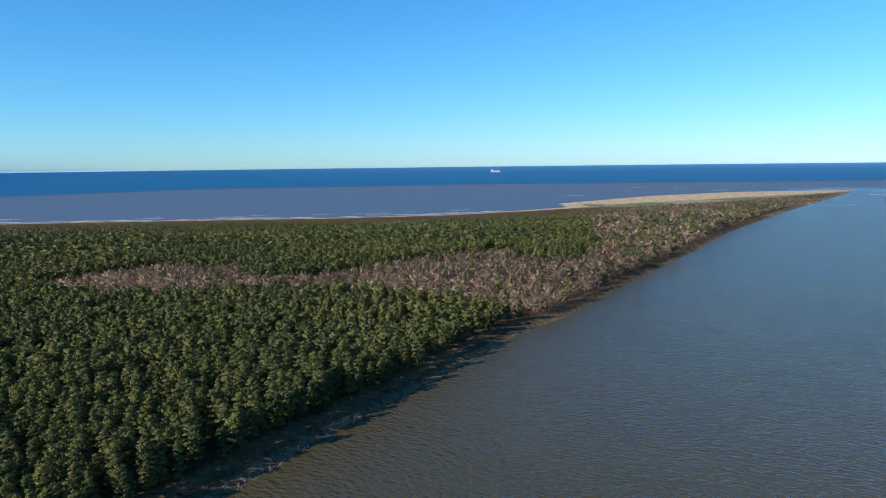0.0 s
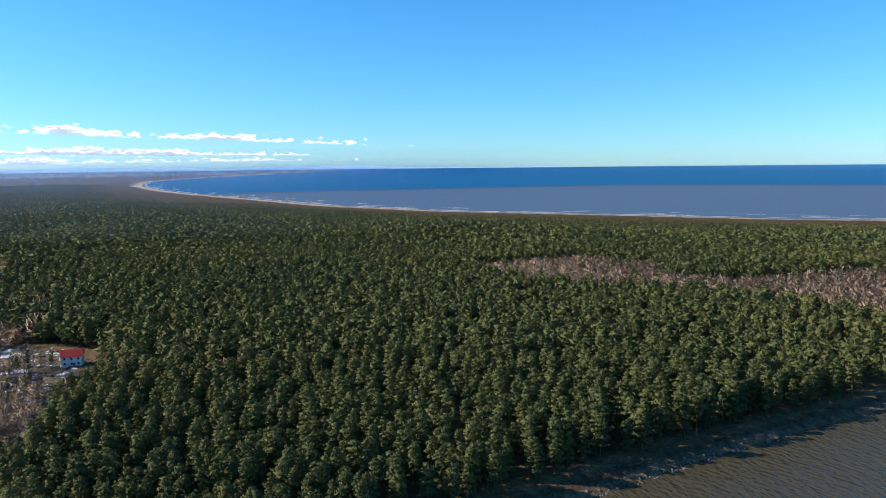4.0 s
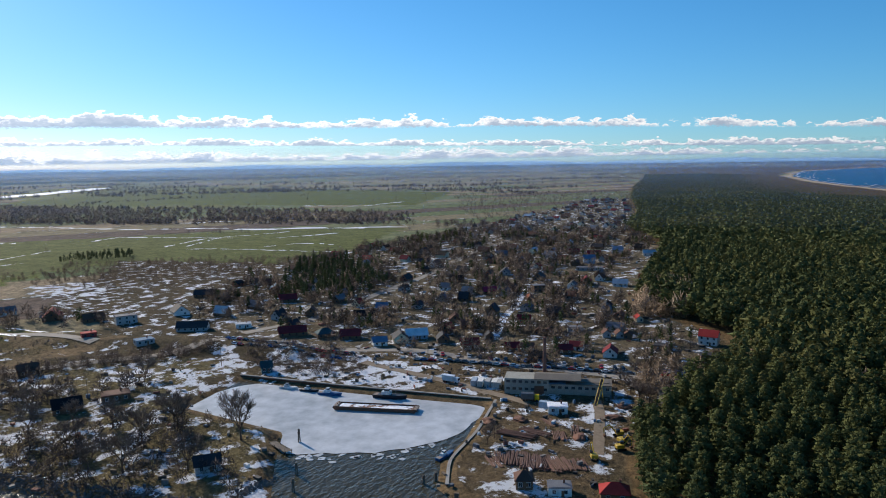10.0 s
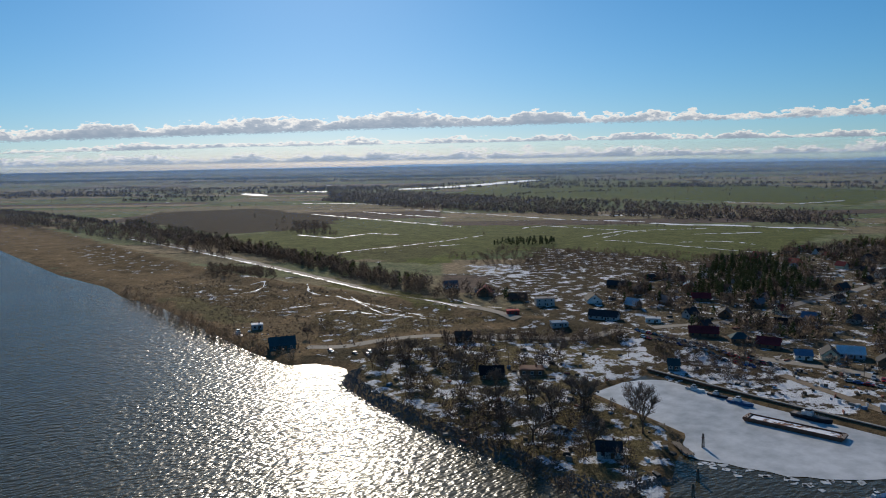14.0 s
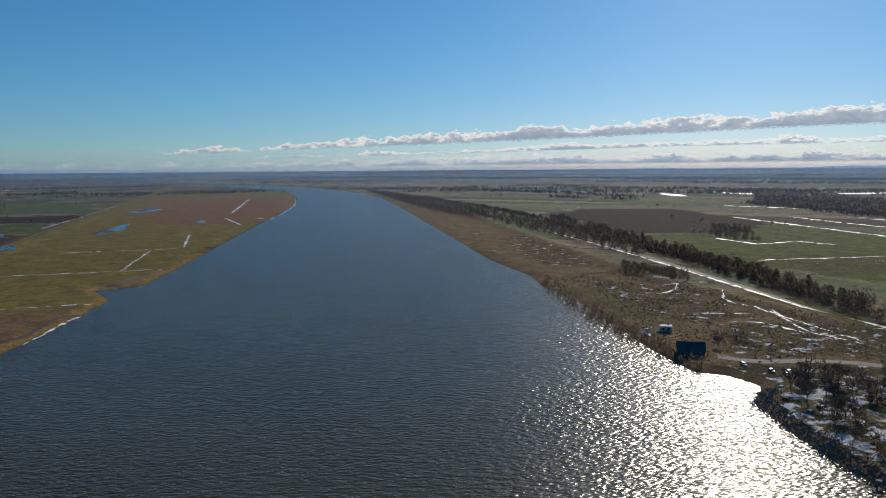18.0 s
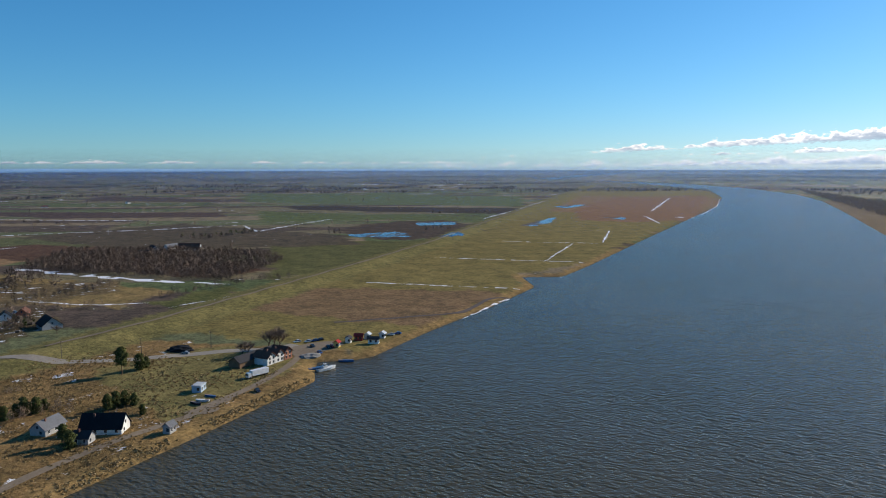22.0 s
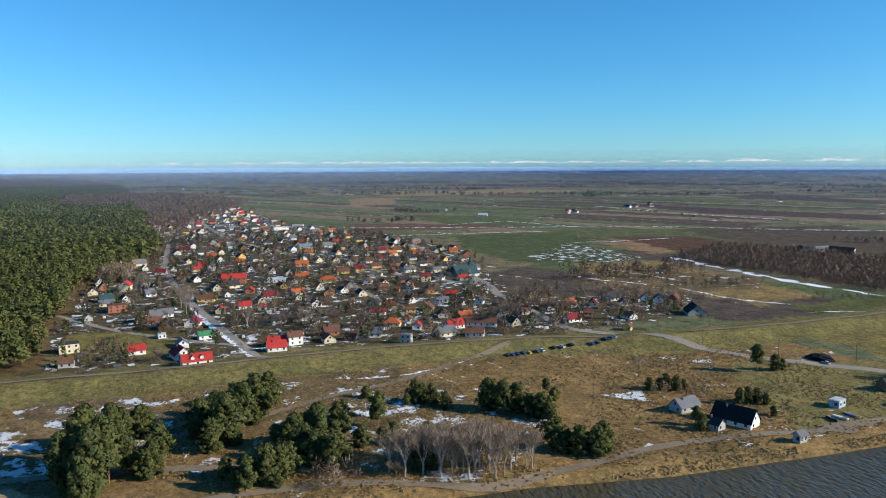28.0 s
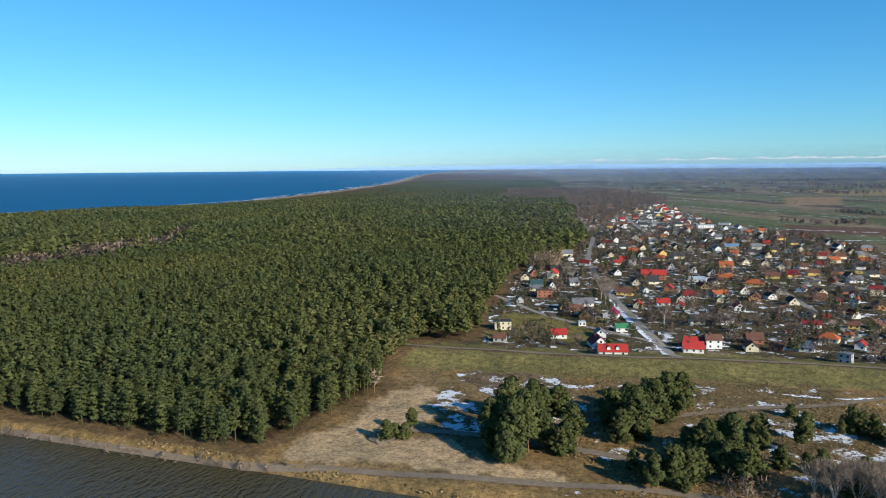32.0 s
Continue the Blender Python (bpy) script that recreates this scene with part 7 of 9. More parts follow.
house(-458, -269, 13.9, 9.0, 126, 'maroon', 'brown', 1, 'gable')
house(-420, -230, 11.4, 8.8, 27, 'dark', 'brown', 1, 'gable')
house(-358, -155, 8.8, 6.4, 124, 'blue', 'white', 1, 'gable')
house(-374, -124, 9.5, 7.3, 23, 'dark', 'brown', 1, 'gable')
house(-412, -121, 9.7, 7.0, 116, 'brown', 'brown', 1, 'gable')
house(-447, -190, 10.9, 7.8, 108, 'blue', 'grey', 1, 'gable')
house(-666, -238, 11.5, 8.3, 114, 'dark', 'brown', 1, 'gable')
house(-811, -233, 28.1, 9.0, 114, 'dark', 'grey', 1, 'gable')
house(-369, -334, 14.3, 9.0, 143, 'grey', 'grey', 2, 'flat')
house(-366, -390, 16.7, 12.9, 42, 'maroon', 'brown', 1, 'gable')
house(-369, -433, 12.3, 8.8, 151, 'grey', 'white', 1, 'gable')
house(-401, -318, 14.9, 11.4, 50, 'dark', 'white', 1, 'gable')
house(-324, -320, 9.1, 6.5, 141, 'red', 'red', 1, 'flat')
house(-322, -280, 10.8, 7.8, 146, 'blue', 'grey', 1, 'flat')
house(-367, -358, 14.8, 9.0, 149, 'brown', 'brown', 1, 'gable')
house(-372, -404, 8.4, 6.5, 48, 'dark', 'blue', 1, 'gable')
# houses and sheds by the harbour and on the point
house(-225, -236, 12.4, 8.9, 140, 'black', 'brown', 1, 'gable')
house(-243, -228, 11.1, 8.0, 137, 'brown', 'brown', 1, 'flat', name='boat_shed', label='low dark boat shed among bare bushes')
house(-192, -145, 7.9, 5.7, 131, 'dark', 'grey', 1, 'gable', name='shed', label='small grey shed on the harbour point')
house(-278, -45, 7.4, 5.5, 103, 'snow', 'white', 1, 'flat', name='yard_office', label='white flat-roofed yard office by the track')
house(-208, -33, 8.1, 5.8, 103, 'grey', 'white', 1, 'flat')
house(-209, -17, 9.4, 6.8, 99, 'red', 'brown', 1, 'hip')
house(-209, -44, 5.0, 5.5, 106, 'brown', 'brown', 1, 'hip', name='garden_pavilion', label='small wooden garden pavilion with a brown roof')
house(-180, -352, 13.6, 9.0, 157, 'teal', 'teal', 1, 'gable', name='fish_shed', label='green-blue tin fish shed on the river bank')
house(-191, -405, 6.7, 5.5, 159, 'snow', 'grey', 1, 'flat', name='shed', label='small snow-covered shed beside the moored boats')
house(-296, -187, 5.0, 5.5, 126, 'teal', 'teal', 1, 'gable', name='shed', label='small green shed on the basin bank')
house(-262, -297, 8.9, 6.4, 143, 'brown', 'brown', 1, 'gable', name='shed', label='dark wooden shed among bare bushes')
# river-bank farm and ferry landing
house(224, -190, 18, 9.5, 26, "black", "white", 1, "gable", steep=1.1, name="farmhouse", label="long white farmhouse with a steep black roof")
house(222, -179, 7, 5.5, 20, "dark", "grey", 1, "gable", name="cottage", label="small grey cottage beside the farmhouse")
house(243, -181, 12, 8, 100, "grey", "grey", 1, "gable", name="barn", label="grey barn with a slate-coloured roof")
house(201, -199, 4, 3, 100, "grey", "grey", 1, "gable", name="shed", label="small grey shed by the river track", chimneys=0)
house(227, -243, 6, 4, 110, "metal", "blue", 1, "flat", name="shed", label="pale blue hut on the dry meadow", chimneys=0)
inn(223.6, -297.2, 18.8, -94)
truck(218, -272, 73, "white", "white", 11.5, "long white box trailer parked by the inn")
house(213, -346, 3.4, 3.0, 110, 'dark', 'white', 1, "gable", name="kiosk", label="small white-walled kiosk at the ferry landing", chimneys=0, steep=0.6)
house(211, -354, 4.5, 3.0, 20, 'maroon', 'red', 1, "gable", name="kiosk", label="small red-walled kiosk at the ferry landing", chimneys=0, steep=0.6)
house(199, -350, 6.2, 3.0, 20, 'dark', 'white', 1, "gable", name="kiosk", label="small white-walled kiosk at the ferry landing", chimneys=0, steep=0.6)
house(213, -334, 3.0, 3.0, 100, 'red', 'yellow', 1, "gable", name="kiosk", label="small yellow-walled kiosk at the ferry landing", chimneys=0, steep=0.6)
house(208, -359, 3.0, 3.0, 100, 'metal', 'white', 1, "gable", name="kiosk", label="small white-walled kiosk at the ferry landing", chimneys=0, steep=0.6)
house(201, -364, 3.0, 3.0, 100, 'metal', 'white', 1, "gable", name="kiosk", label="small white-walled kiosk at the ferry landing", chimneys=0, steep=0.6)
boat(197, -299, 250, 11, "white", "white passenger boat moored at the landing")
boat(202, -298, 240, 9, "blue", "flat blue work boat at the landing", cabin=False)
boat(196, -316, 200, 8, "blue", "small dark boat lying at the bank", cabin=False)
boat(216, -238, 177, 6, 'blue', "small blue rowing boat laid up on the grass", z=1.9, cabin=False)
boat(215, -232, 20, 6, 'white', "small white rowing boat laid up on the grass", z=1.9, cabin=False)
boat(215, -228, 171, 6, 'black', "small black rowing boat laid up on the grass", z=1.9, cabin=False)
heap(287, -295, 7, 5, 2.6, ROOF["black"], "dark heap of gravel beside the road", seed=3)
heap(216, -313, 6, 4, 1.6, M_CONC, "heap of grey rubble at the landing", seed=5)
heap(244, 86, 7, 5, 1.5, M_DIRT, "low sandy mound in the clearing", seed=8)
# cars
car(345.3, -146.3, 23, 'black')
car(345.6, -149.3, 14, 'blue')
car(345.9, -152.0, 24, 'black')
car(347.0, -156.1, 21, 'blue')
car(346.1, -158.9, 22, 'yellow')
car(346.9, -163.9, 18, 'grey')
car(347.1, -167.0, 21, 'white')
car(348.4, -174.6, 24, 'black')
car(348.1, -179.5, 22, 'white')
car(348.8, -185.3, 23, 'black')
car(346.2, -196.6, 12, 'blue')
car(346.4, -199.9, 14, 'black')
car(348.5, -206.0, 19, 'black')
car(348.6, -209.6, 22, 'blue')
car(350.4, -212.8, 15, 'silver')
car(240.0, -335.2, 62, 'white')
car(234.7, -338.4, 62, 'silver')
car(232.4, -341.4, 52, 'blue')
car(230.7, -344.1, 59, 'black')
car(214.9, -320.0, 145, 'blue')
car(216.5, -330.7, 142, 'black')
car(215.3, -332.9, 144, 'red')
car(214.1, -335.1, 147, 'grey')
car(225.9, -329.6, 144, 'black')
car(202.5, -252.3, 145, 'black')
car(243.9, -284.7, 142, 'white')
car(280.0, -290.9, 9, 'silver')
car(199.4, -371.2, 12, 'silver')
car(197.3, -375.9, 11, 'blue')
car(-335.6, -124.7, 106, 'silver')
car(-335.6, -121.1, 98, 'blue')
car(-335.7, -117.0, 99, 'red')
car(-335.8, -111.8, 107, 'silver')
car(-335.9, -107.8, 98, 'black')
car(-336.0, -103.6, 101, 'grey')
car(-336.1, -99.8, 103, 'grey')
car(-336.2, -95.9, 99, 'silver')
car(-336.3, -91.1, 92, 'grey')
car(-336.4, -87.7, 99, 'grey')
car(-336.4, -84.0, 94, 'white')
car(-336.5, -80.0, 93, 'red')
car(-336.6, -75.5, 95, 'white')
car(-336.7, -70.8, 104, 'silver')
car(-336.8, -67.8, 92, 'grey')
car(-336.9, -63.7, 95, 'red')
car(-336.9, -60.1, 104, 'blue')
car(-337.0, -55.7, 99, 'black')
car(-337.1, -51.5, 103, 'grey')
car(-337.2, -47.6, 96, 'red')
car(-337.3, -43.7, 100, 'silver')
car(-337.4, -40.3, 92, 'black')
car(-337.5, -36.0, 96, 'black')
car(-337.5, -32.0, 101, 'white')
car(-337.6, -28.6, 99, 'black')
car(-337.7, -24.8, 102, 'black')
car(-337.8, -21.0, 92, 'grey')
car(-337.9, -16.0, 100, 'silver')
car(-338.0, -12.4, 106, 'blue')
car(-338.0, -9.1, 92, 'silver')
car(-338.1, -5.3, 101, 'red')
car(-338.2, -0.6, 105, 'silver')
car(-338.3, 2.6, 99, 'blue')
car(-338.4, 6.0, 106, 'red')
car(-346.9, -119.2, 18, 'silver')
car(-346.4, -115.0, 22, 'red')
car(-346.5, -106.5, 7, 'silver')
car(-346.3, -100.7, 10, 'silver')
car(-346.0, -95.2, 18, 'black')
car(-345.8, -89.5, 22, 'red')
car(-345.8, -81.9, 9, 'black')
car(-345.7, -75.5, 13, 'black')
car(-345.2, -71.6, 8, 'blue')
car(-345.2, -64.7, 7, 'silver')
car(-345.0, -58.5, 17, 'silver')
car(-344.9, -52.7, 11, 'silver')
car(-344.6, -47.3, 18, 'black')
car(-344.4, -41.9, 7, 'silver')
car(-344.4, -35.0, 12, 'red')
car(-344.3, -28.6, 14, 'black')
car(-343.9, -24.9, 21, 'black')
car(-343.8, -18.7, 18, 'black')
car(-343.8, -11.5, 16, 'grey')
car(-343.7, -6.0, 21, 'blue')
car(-343.5, -0.7, 11, 'blue')
car(-343.1, 3.1, 11, 'grey')
car(-340.8, -238.6, 67, 'blue')
car(-340.4, -235.1, 63, 'silver')
car(-340.2, -230.9, 67, 'red')
car(-340.0, -226.8, 65, 'black')
car(-339.8, -222.5, 63, 'silver')
car(-339.4, -219.2, 57, 'blue')
car(-339.3, -214.7, 56, 'black')
car(-339.1, -211.0, 64, 'silver')
car(-338.6, -207.8, 54, 'black')
car(-338.6, -203.3, 62, 'silver')
car(-338.1, -200.3, 67, 'black')
car(-337.9, -196.5, 60, 'blue')
car(-337.8, -192.2, 63, 'silver')
car(-337.5, -189.0, 53, 'white')
car(-337.4, -184.6, 52, 'blue')
car(-337.1, -181.4, 55, 'red')
car(-336.8, -178.0, 66, 'red')
car(-336.7, -173.9, 62, 'black')
car(-336.3, -171.2, 52, 'red')
car(-336.3, -166.9, 56, 'silver')
car(-335.8, -164.1, 57, 'red')
car(-335.6, -160.5, 53, 'black')
car(-330.8, -227.9, 67, 'white')
car(-330.2, -224.2, 73, 'red')
car(-330.2, -218.0, 69, 'black')
car(-329.9, -213.3, 63, 'black')
car(-329.1, -204.7, 66, 'blue')
car(-328.8, -199.9, 73, 'black')
car(-328.3, -196.1, 62, 'white')
car(-328.3, -190.4, 71, 'silver')
car(-328.0, -186.0, 71, 'black')
car(-327.6, -181.8, 72, 'black')
car(-327.0, -178.5, 69, 'grey')
car(-327.1, -172.6, 63, 'red')
car(-326.6, -169.2, 64, 'blue')
car(-326.5, -164.3, 64, 'blue')
car(-194.7, -326.1, 87, 'silver')
car(-201.7, -313.9, 83, 'grey')
car(-204.8, -306.7, 72, 'white')
car(-209.3, -311.2, 79, 'silver')
# harbour: barge, boats, quay, factory, yard
boat(-280, -166, 92, 9, 'white', 'white harbour launch frozen in at the quay')
boat(-279, -155, 92, 9, 'black', 'dark work boat frozen in at the quay')
boat(-277, -144, 92, 11, 'blue', 'blue fishing boat frozen in at the quay')
boat(-280, -117, 92, 15, 'black', 'black tugboat with a pale wheelhouse frozen in beside the barge')
boat(-227, -75, 160, 9, "blue", "small blue cutter with a white cabin at the yard bank")
barge(-265, -117, 35.4, 98)
container(-303, -86, 5, 'blue')
container(-303, -83, 5, 'white')
container(-304, -80, 5, 'grey')
container(-304, -77, 5, 'white')
container(-304, -75, 5, 'grey')
container(-282, -50, 80, "blue")
factory(-303, -49, 44.6, 97)
chimney_stack(-316, -57)
truck(-288, -58, 100, "yellow", "grey", 7.5, "lorry with a lime-yellow cab in the yard")
truck(-303, -97, 80, "white", "white", 8)
conveyor(-289, -31, 172)
log_stack(-228, -50, 10, 12, 11, 2)
log_stack(-227, -45, 7, 12, 11, 2)
log_stack(-227, -42, 3, 10, 11, 2)
log_stack(-227, -36, 25, 12, 10, 2)
log_stack(-229, -30, 20, 10, 9, 1)
log_stack(-228, -55, 15, 8, 8, 1)
log_stack(-249, -55, 80, 8, 14, 2)
log_stack(-254, -49, 70, 7, 12, 1)
log_stack(-253, -40, 15, 8, 8, 1)
log_stack(-265, -45, 35, 6, 9, 1)
log_stack(-259, -35, 5, 5, 10, 1)
log_stack(-224, -57, 35, 6, 9, 1)
excavator(-251, -18, 40)
excavator(-245, -18, 120)
excavator(-235, -26, 200)
excavator(-258, -20, 300)
heap(-276, -23, 3.5, 2.5, 1.4, M_RUST, "heap of rusty scrap in the yard", seed=22)
heap(-290, -20, 3.5, 2.5, 1.4, M_RUST, "heap of rusty scrap in the yard", seed=6)
heap(-265, -57, 3.5, 2.5, 1.4, M_RUST, "heap of rusty scrap in the yard", seed=5)
heap(-260, -68, 3.5, 2.5, 1.4, M_RUST, "heap of rusty scrap in the yard", seed=71)
heap(-253, -33, 3.5, 2.5, 1.4, M_RUST, "heap of rusty scrap in the yard", seed=67)
mooring_post(-225, -130, 5)
mooring_post(-200, -117, 4)
mooring_post(-189, -112, 4)
mooring_post(-205, -75, 3)
mooring_post(-208, -72, 3)
jetty(-217, -133, 60, 12)
jetty(-228, -149, 30, 9)
boat(-177, -400, 80, 14, "blue", "blue fishing boat moored at the reed bank")
boat(-184, -401, 80, 8, "blue", "blue fishing boat moored at the reed bank")
boat(-186, -388, 80, 7, "blue", "blue fishing boat moored at the reed bank")
boat(-174, -400, 80, 7, "blue", "blue fishing boat moored at the reed bank")
# church and distant farms
church(626, -222, 100)
house(657, -639, 24.3, 12.1, 144, 'black', 'grey', 1, "gable", name="farm_building", label="lone farm building far out in the fields", chimneys=0)
house(658, -668, 19.0, 9.5, 89, 'grey', 'white', 1, "gable", name="farm_building", label="lone farm building far out in the fields", chimneys=0)
house(630, -669, 25.8, 12.9, 24, 'brown', 'white', 1, "gable", name="farm_building", label="lone farm building far out in the fields", chimneys=0)
house(644, -612, 13.8, 7.0, 18, 'dark', 'brown', 1, "gable", name="farm_building", label="lone farm building far out in the fields", chimneys=0)
house(1372, -528, 18.2, 9.1, 60, 'metal', 'white', 1, "gable", name="farm_building", label="lone farm building far out in the fields", chimneys=0)
house(1387, -726, 9.7, 7.0, 125, 'orange', 'white', 1, "gable", name="farm_building", label="lone farm building far out in the fields", chimneys=0)
house(1398, -751, 9.8, 7.0, 23, 'orange', 'white', 1, "gable", name="farm_building", label="lone farm building far out in the fields", chimneys=0)
house(1590, -996, 14.5, 7.3, 120, 'dark', 'grey', 1, "gable", name="farm_building", label="lone farm building far out in the fields", chimneys=0)
house(1559, -1000, 11.5, 7.0, 13, 'dark', 'white', 1, "gable", name="farm_building", label="lone farm building far out in the fields", chimneys=0)
house(1638, -1093, 15.3, 7.6, 174, 'dark', 'grey', 1, "gable", name="farm_building", label="lone farm building far out in the fields", chimneys=0)
house(1635, -1247, 12.7, 7.0, 62, 'brown', 'white', 1, "gable", name="farm_building", label="lone farm building far out in the fields", chimneys=0)
house(1584, -520, 10.3, 7.0, 164, 'dark', 'white', 1, "gable", name="farm_building", label="lone farm building far out in the fields", chimneys=0)
house(1532, -962, 16.8, 8.4, 12, 'dark', 'white', 1, "gable", name="farm_building", label="lone farm building far out in the fields", chimneys=0)
house(1534, -984, 14.1, 7.1, 127, 'dark', 'grey', 1, "gable", name="farm_building", label="lone farm building far out in the fields", chimneys=0)
house(1539, -1030, 14.3, 7.2, 101, 'brown', 'grey', 1, "gable", name="farm_building", label="lone farm building far out in the fields", chimneys=0)
house(1441, -754, 12.6, 7.0, 15, 'orange', 'white', 1, "gable", name="farm_building", label="lone farm building far out in the fields", chimneys=0)
house(1442, -771, 11.4, 7.0, 12, 'orange', 'white', 1, "gable", name="farm_building", label="lone farm building far out in the fields", chimneys=0)
house(1643, -1256, 11.2, 7.0, 65, 'brown', 'white', 1, "gable", name="farm_building", label="lone farm building far out in the fields", chimneys=0)
house(1611, -1483, 13.6, 7.0, 104, 'dark', 'white', 1, "gable", name="farm_building", label="lone farm building far out in the fields", chimneys=0)
house(1582, -2596, 18.8, 9.4, 114, 'dark', 'grey', 1, "gable", name="farm_building", label="lone farm building far out in the fields", chimneys=0)
house(1593, -2756, 22.2, 11.1, 78, 'dark', 'white', 1, "gable", name="farm_building", label="lone farm building far out in the fields", chimneys=0)
house(1843, -2476, 19.1, 9.6, 163, 'dark', 'grey', 1, "gable", name="farm_building", label="lone farm building far out in the fields", chimneys=0)
# free-standing pines on the foreland
lone_pine(240, 45, 1.2, 0)
lone_pine(246, 38, 1.25, 2)
lone_pine(254, 34, 1.2, 0)
lone_pine(274, 48, 1, 1)
lone_pine(234, 38, 1.1, 1)
lone_pine(290, 25, 0.85, 1)
lone_pine(277, 6, 1.2, 1)
lone_pine(284, 0, 1.25, 0)
lone_pine(292, -8, 1.2, 1)
lone_pine(300, -16, 1.1, 1)
lone_pine(259, 2, 1.15, 1)
lone_pine(265, -3, 1.1, 0)
lone_pine(305, -22, 1, 1)
lone_pine(275, -45, 0.75, 1)
lone_pine(261, -58, 0.85, 2)
lone_pine(288, -80, 0.7, 1)
lone_pine(283, -87, 0.7, 1)
lone_pine(277, -90, 0.6, 1)
lone_pine(269, -106, 1, 1)
lone_pine(264, -110, 1, 0)
lone_pine(263, -116, 0.95, 1)
lone_pine(257, -119, 0.9, 1)
lone_pine(253, -122, 0.8, 1)
lone_pine(275, -139, 0.9, 3)
lone_pine(300, -62, 0.7, 3)
lone_pine(250, -23, 1, 1)
lone_pine(240, -28, 1.05, 0)
lone_pine(236, -33, 1, 1)
lone_pine(230, -36, 0.9, 1)
lone_pine(228, -14, 1, 1)
lone_pine(222, -8, 0.9, 0)
lone_pine(229, -19, 0.9, 1)
lone_pine(221, -116, 0.85, 1)
lone_pine(217, -120, 0.8, 1)
lone_pine(213, -124, 0.85, 1)
lone_pine(224, -114, 0.7, 1)
lone_pine(221, -63, 0.8, 1)
lone_pine(248, -61, 0.7, 1)
lone_pine(239, -71, 0.7, 1)
lone_pine(247, -49, 0.6, 1)
lone_pine(237, -2, 0.7, 3)
lone_pine(279, -248, 0.75, 2)
lone_pine(278, -258, 0.6, 1)
lone_pine(278, -262, 0.5, 1)
lone_pine(271, -183, 0.5, 1)
lone_pine(271, -188, 0.5, 1)
lone_pine(270, -191, 0.55, 1)
lone_pine(267, -194, 0.5, 1)
lone_pine(267, -198, 0.5, 1)
lone_pine(222, -173, 0.7, 1)
lone_pine(242, -207, 0.55, 0)
lone_pine(243, -212, 0.5, 1)
lone_pine(242, -216, 0.5, 1)
lone_pine(238, -217, 0.5, 1)
lone_pine(226, -210, 0.4, 1)
lone_pine(245, 78, 1.05, 3)
lone_pine(245, 82, 0.9, 3)
lone_pine(248, 28, 0.9, 0)
lone_pine(245, 20, 0.9, 0)
lone_pine(242, 22, 0.7, 1)
lone_pine(261, 19, 0.9, 1)
lone_pine(239, 43, 1.4, 1)
lone_pine(235, 37, 1.35, 0)
lone_pine(246, 35, 1.45, 0)
lone_pine(256, 41, 1.4, 2)
lone_pine(273, 35, 1.4, 0)
lone_pine(282, 26, 1.1, 1)
lone_pine(267, -4, 1.15, 1)
lone_pine(275, 1, 1.1, 1)
lone_pine(281, -10, 1.15, 0)
lone_pine(292, -17, 1.1, 1)
lone_pine(232, -22, 1, 1)
lone_pine(236, -31, 1, 1)
lone_pine(226, -15, 0.8, 1)
lone_pine(286, -83, 0.8, 1)
lone_pine(275, -62, 0.8, 2)
lone_pine(280, -46, 0.7, 1)
lone_pine(250, -26, 1.1, 1)
lone_pine(250, -34, 1.1, 0)
lone_pine(250, -40, 1, 1)
lone_pine(220, -114, 0.9, 1)
lone_pine(216, -119, 0.9, 1)
lone_pine(215, -127, 0.8, 1)
lone_pine(233, -116, 0.9, 1)
lone_pine(273, -137, 0.6, 3)
lone_pine(253, -125, 0.7, 1)
lone_pine(388, 10, 0.55, 1)
# bare trees and birches
bare_tree(222, -53, 0.96, 0, birch=True)
bare_tree(224, -56, 0.90, 0, birch=True)
bare_tree(217, -57, 1.02, 0, birch=True)
bare_tree(223, -62, 0.96, 0, birch=True)
bare_tree(217, -63, 1.08, 2, birch=True)
bare_tree(220, -67, 1.02, 2, birch=True)
bare_tree(214, -68, 1.08, 2, birch=True)
bare_tree(219, -75, 1.02, 1, birch=True)
bare_tree(210, -76, 1.14, 0, birch=True)
bare_tree(216, -82, 1.08, 2, birch=True)
bare_tree(207, -84, 1.08, 0, birch=True)
bare_tree(211, -91, 1.02, 0, birch=True)
bare_tree(216, -95, 0.96, 1, birch=True)
bare_tree(229, -65, 0.84, 0, birch=True)
bare_tree(226, -74, 0.90, 0, birch=True)
bare_tree(222, -82, 0.96, 2, birch=True)
bare_tree(222, -88, 0.90, 0, birch=True)
bare_tree(-199, -228, 1.1, 2)
bare_tree(-192, -203, 1, 0)
bare_tree(-214, -203, 1, 2)
bare_tree(-205, -182, 1.1, 0)
bare_tree(-192, -249, 0.9, 2)
bare_tree(-179, -181, 0.9, 0)
bare_tree(-190, -151, 0.9, 1)
bare_tree(219, -69, 0.72, 2, birch=True)
bare_tree(214, -72, 0.78, 1, birch=True)
bare_tree(215, -76, 0.84, 1, birch=True)
bare_tree(212, -79, 0.84, 1, birch=True)
bare_tree(212, -84, 0.90, 2, birch=True)
bare_tree(207, -87, 0.96, 1, birch=True)
bare_tree(210, -98, 0.90, 2, birch=True)
bare_tree(212, -97, 0.72, 2, birch=True)
bare_tree(227, -68, 0.6, 0)
bare_tree(223, -59, 0.5, 2)
bare_tree(217, -54, 0.5, 0)
bare_tree(-217, -149, 1.15, 1)
bare_tree(-222, -180, 1.15, 2)
bare_tree(-235, -165, 0.9, 1)
bare_tree(-182, -170, 1.2, 0)
bare_tree(-218, -289, 0.9, 2)
bare_tree(-219, -271, 0.8, 0)
bare_tree(-224, -183, 1.1, 0)
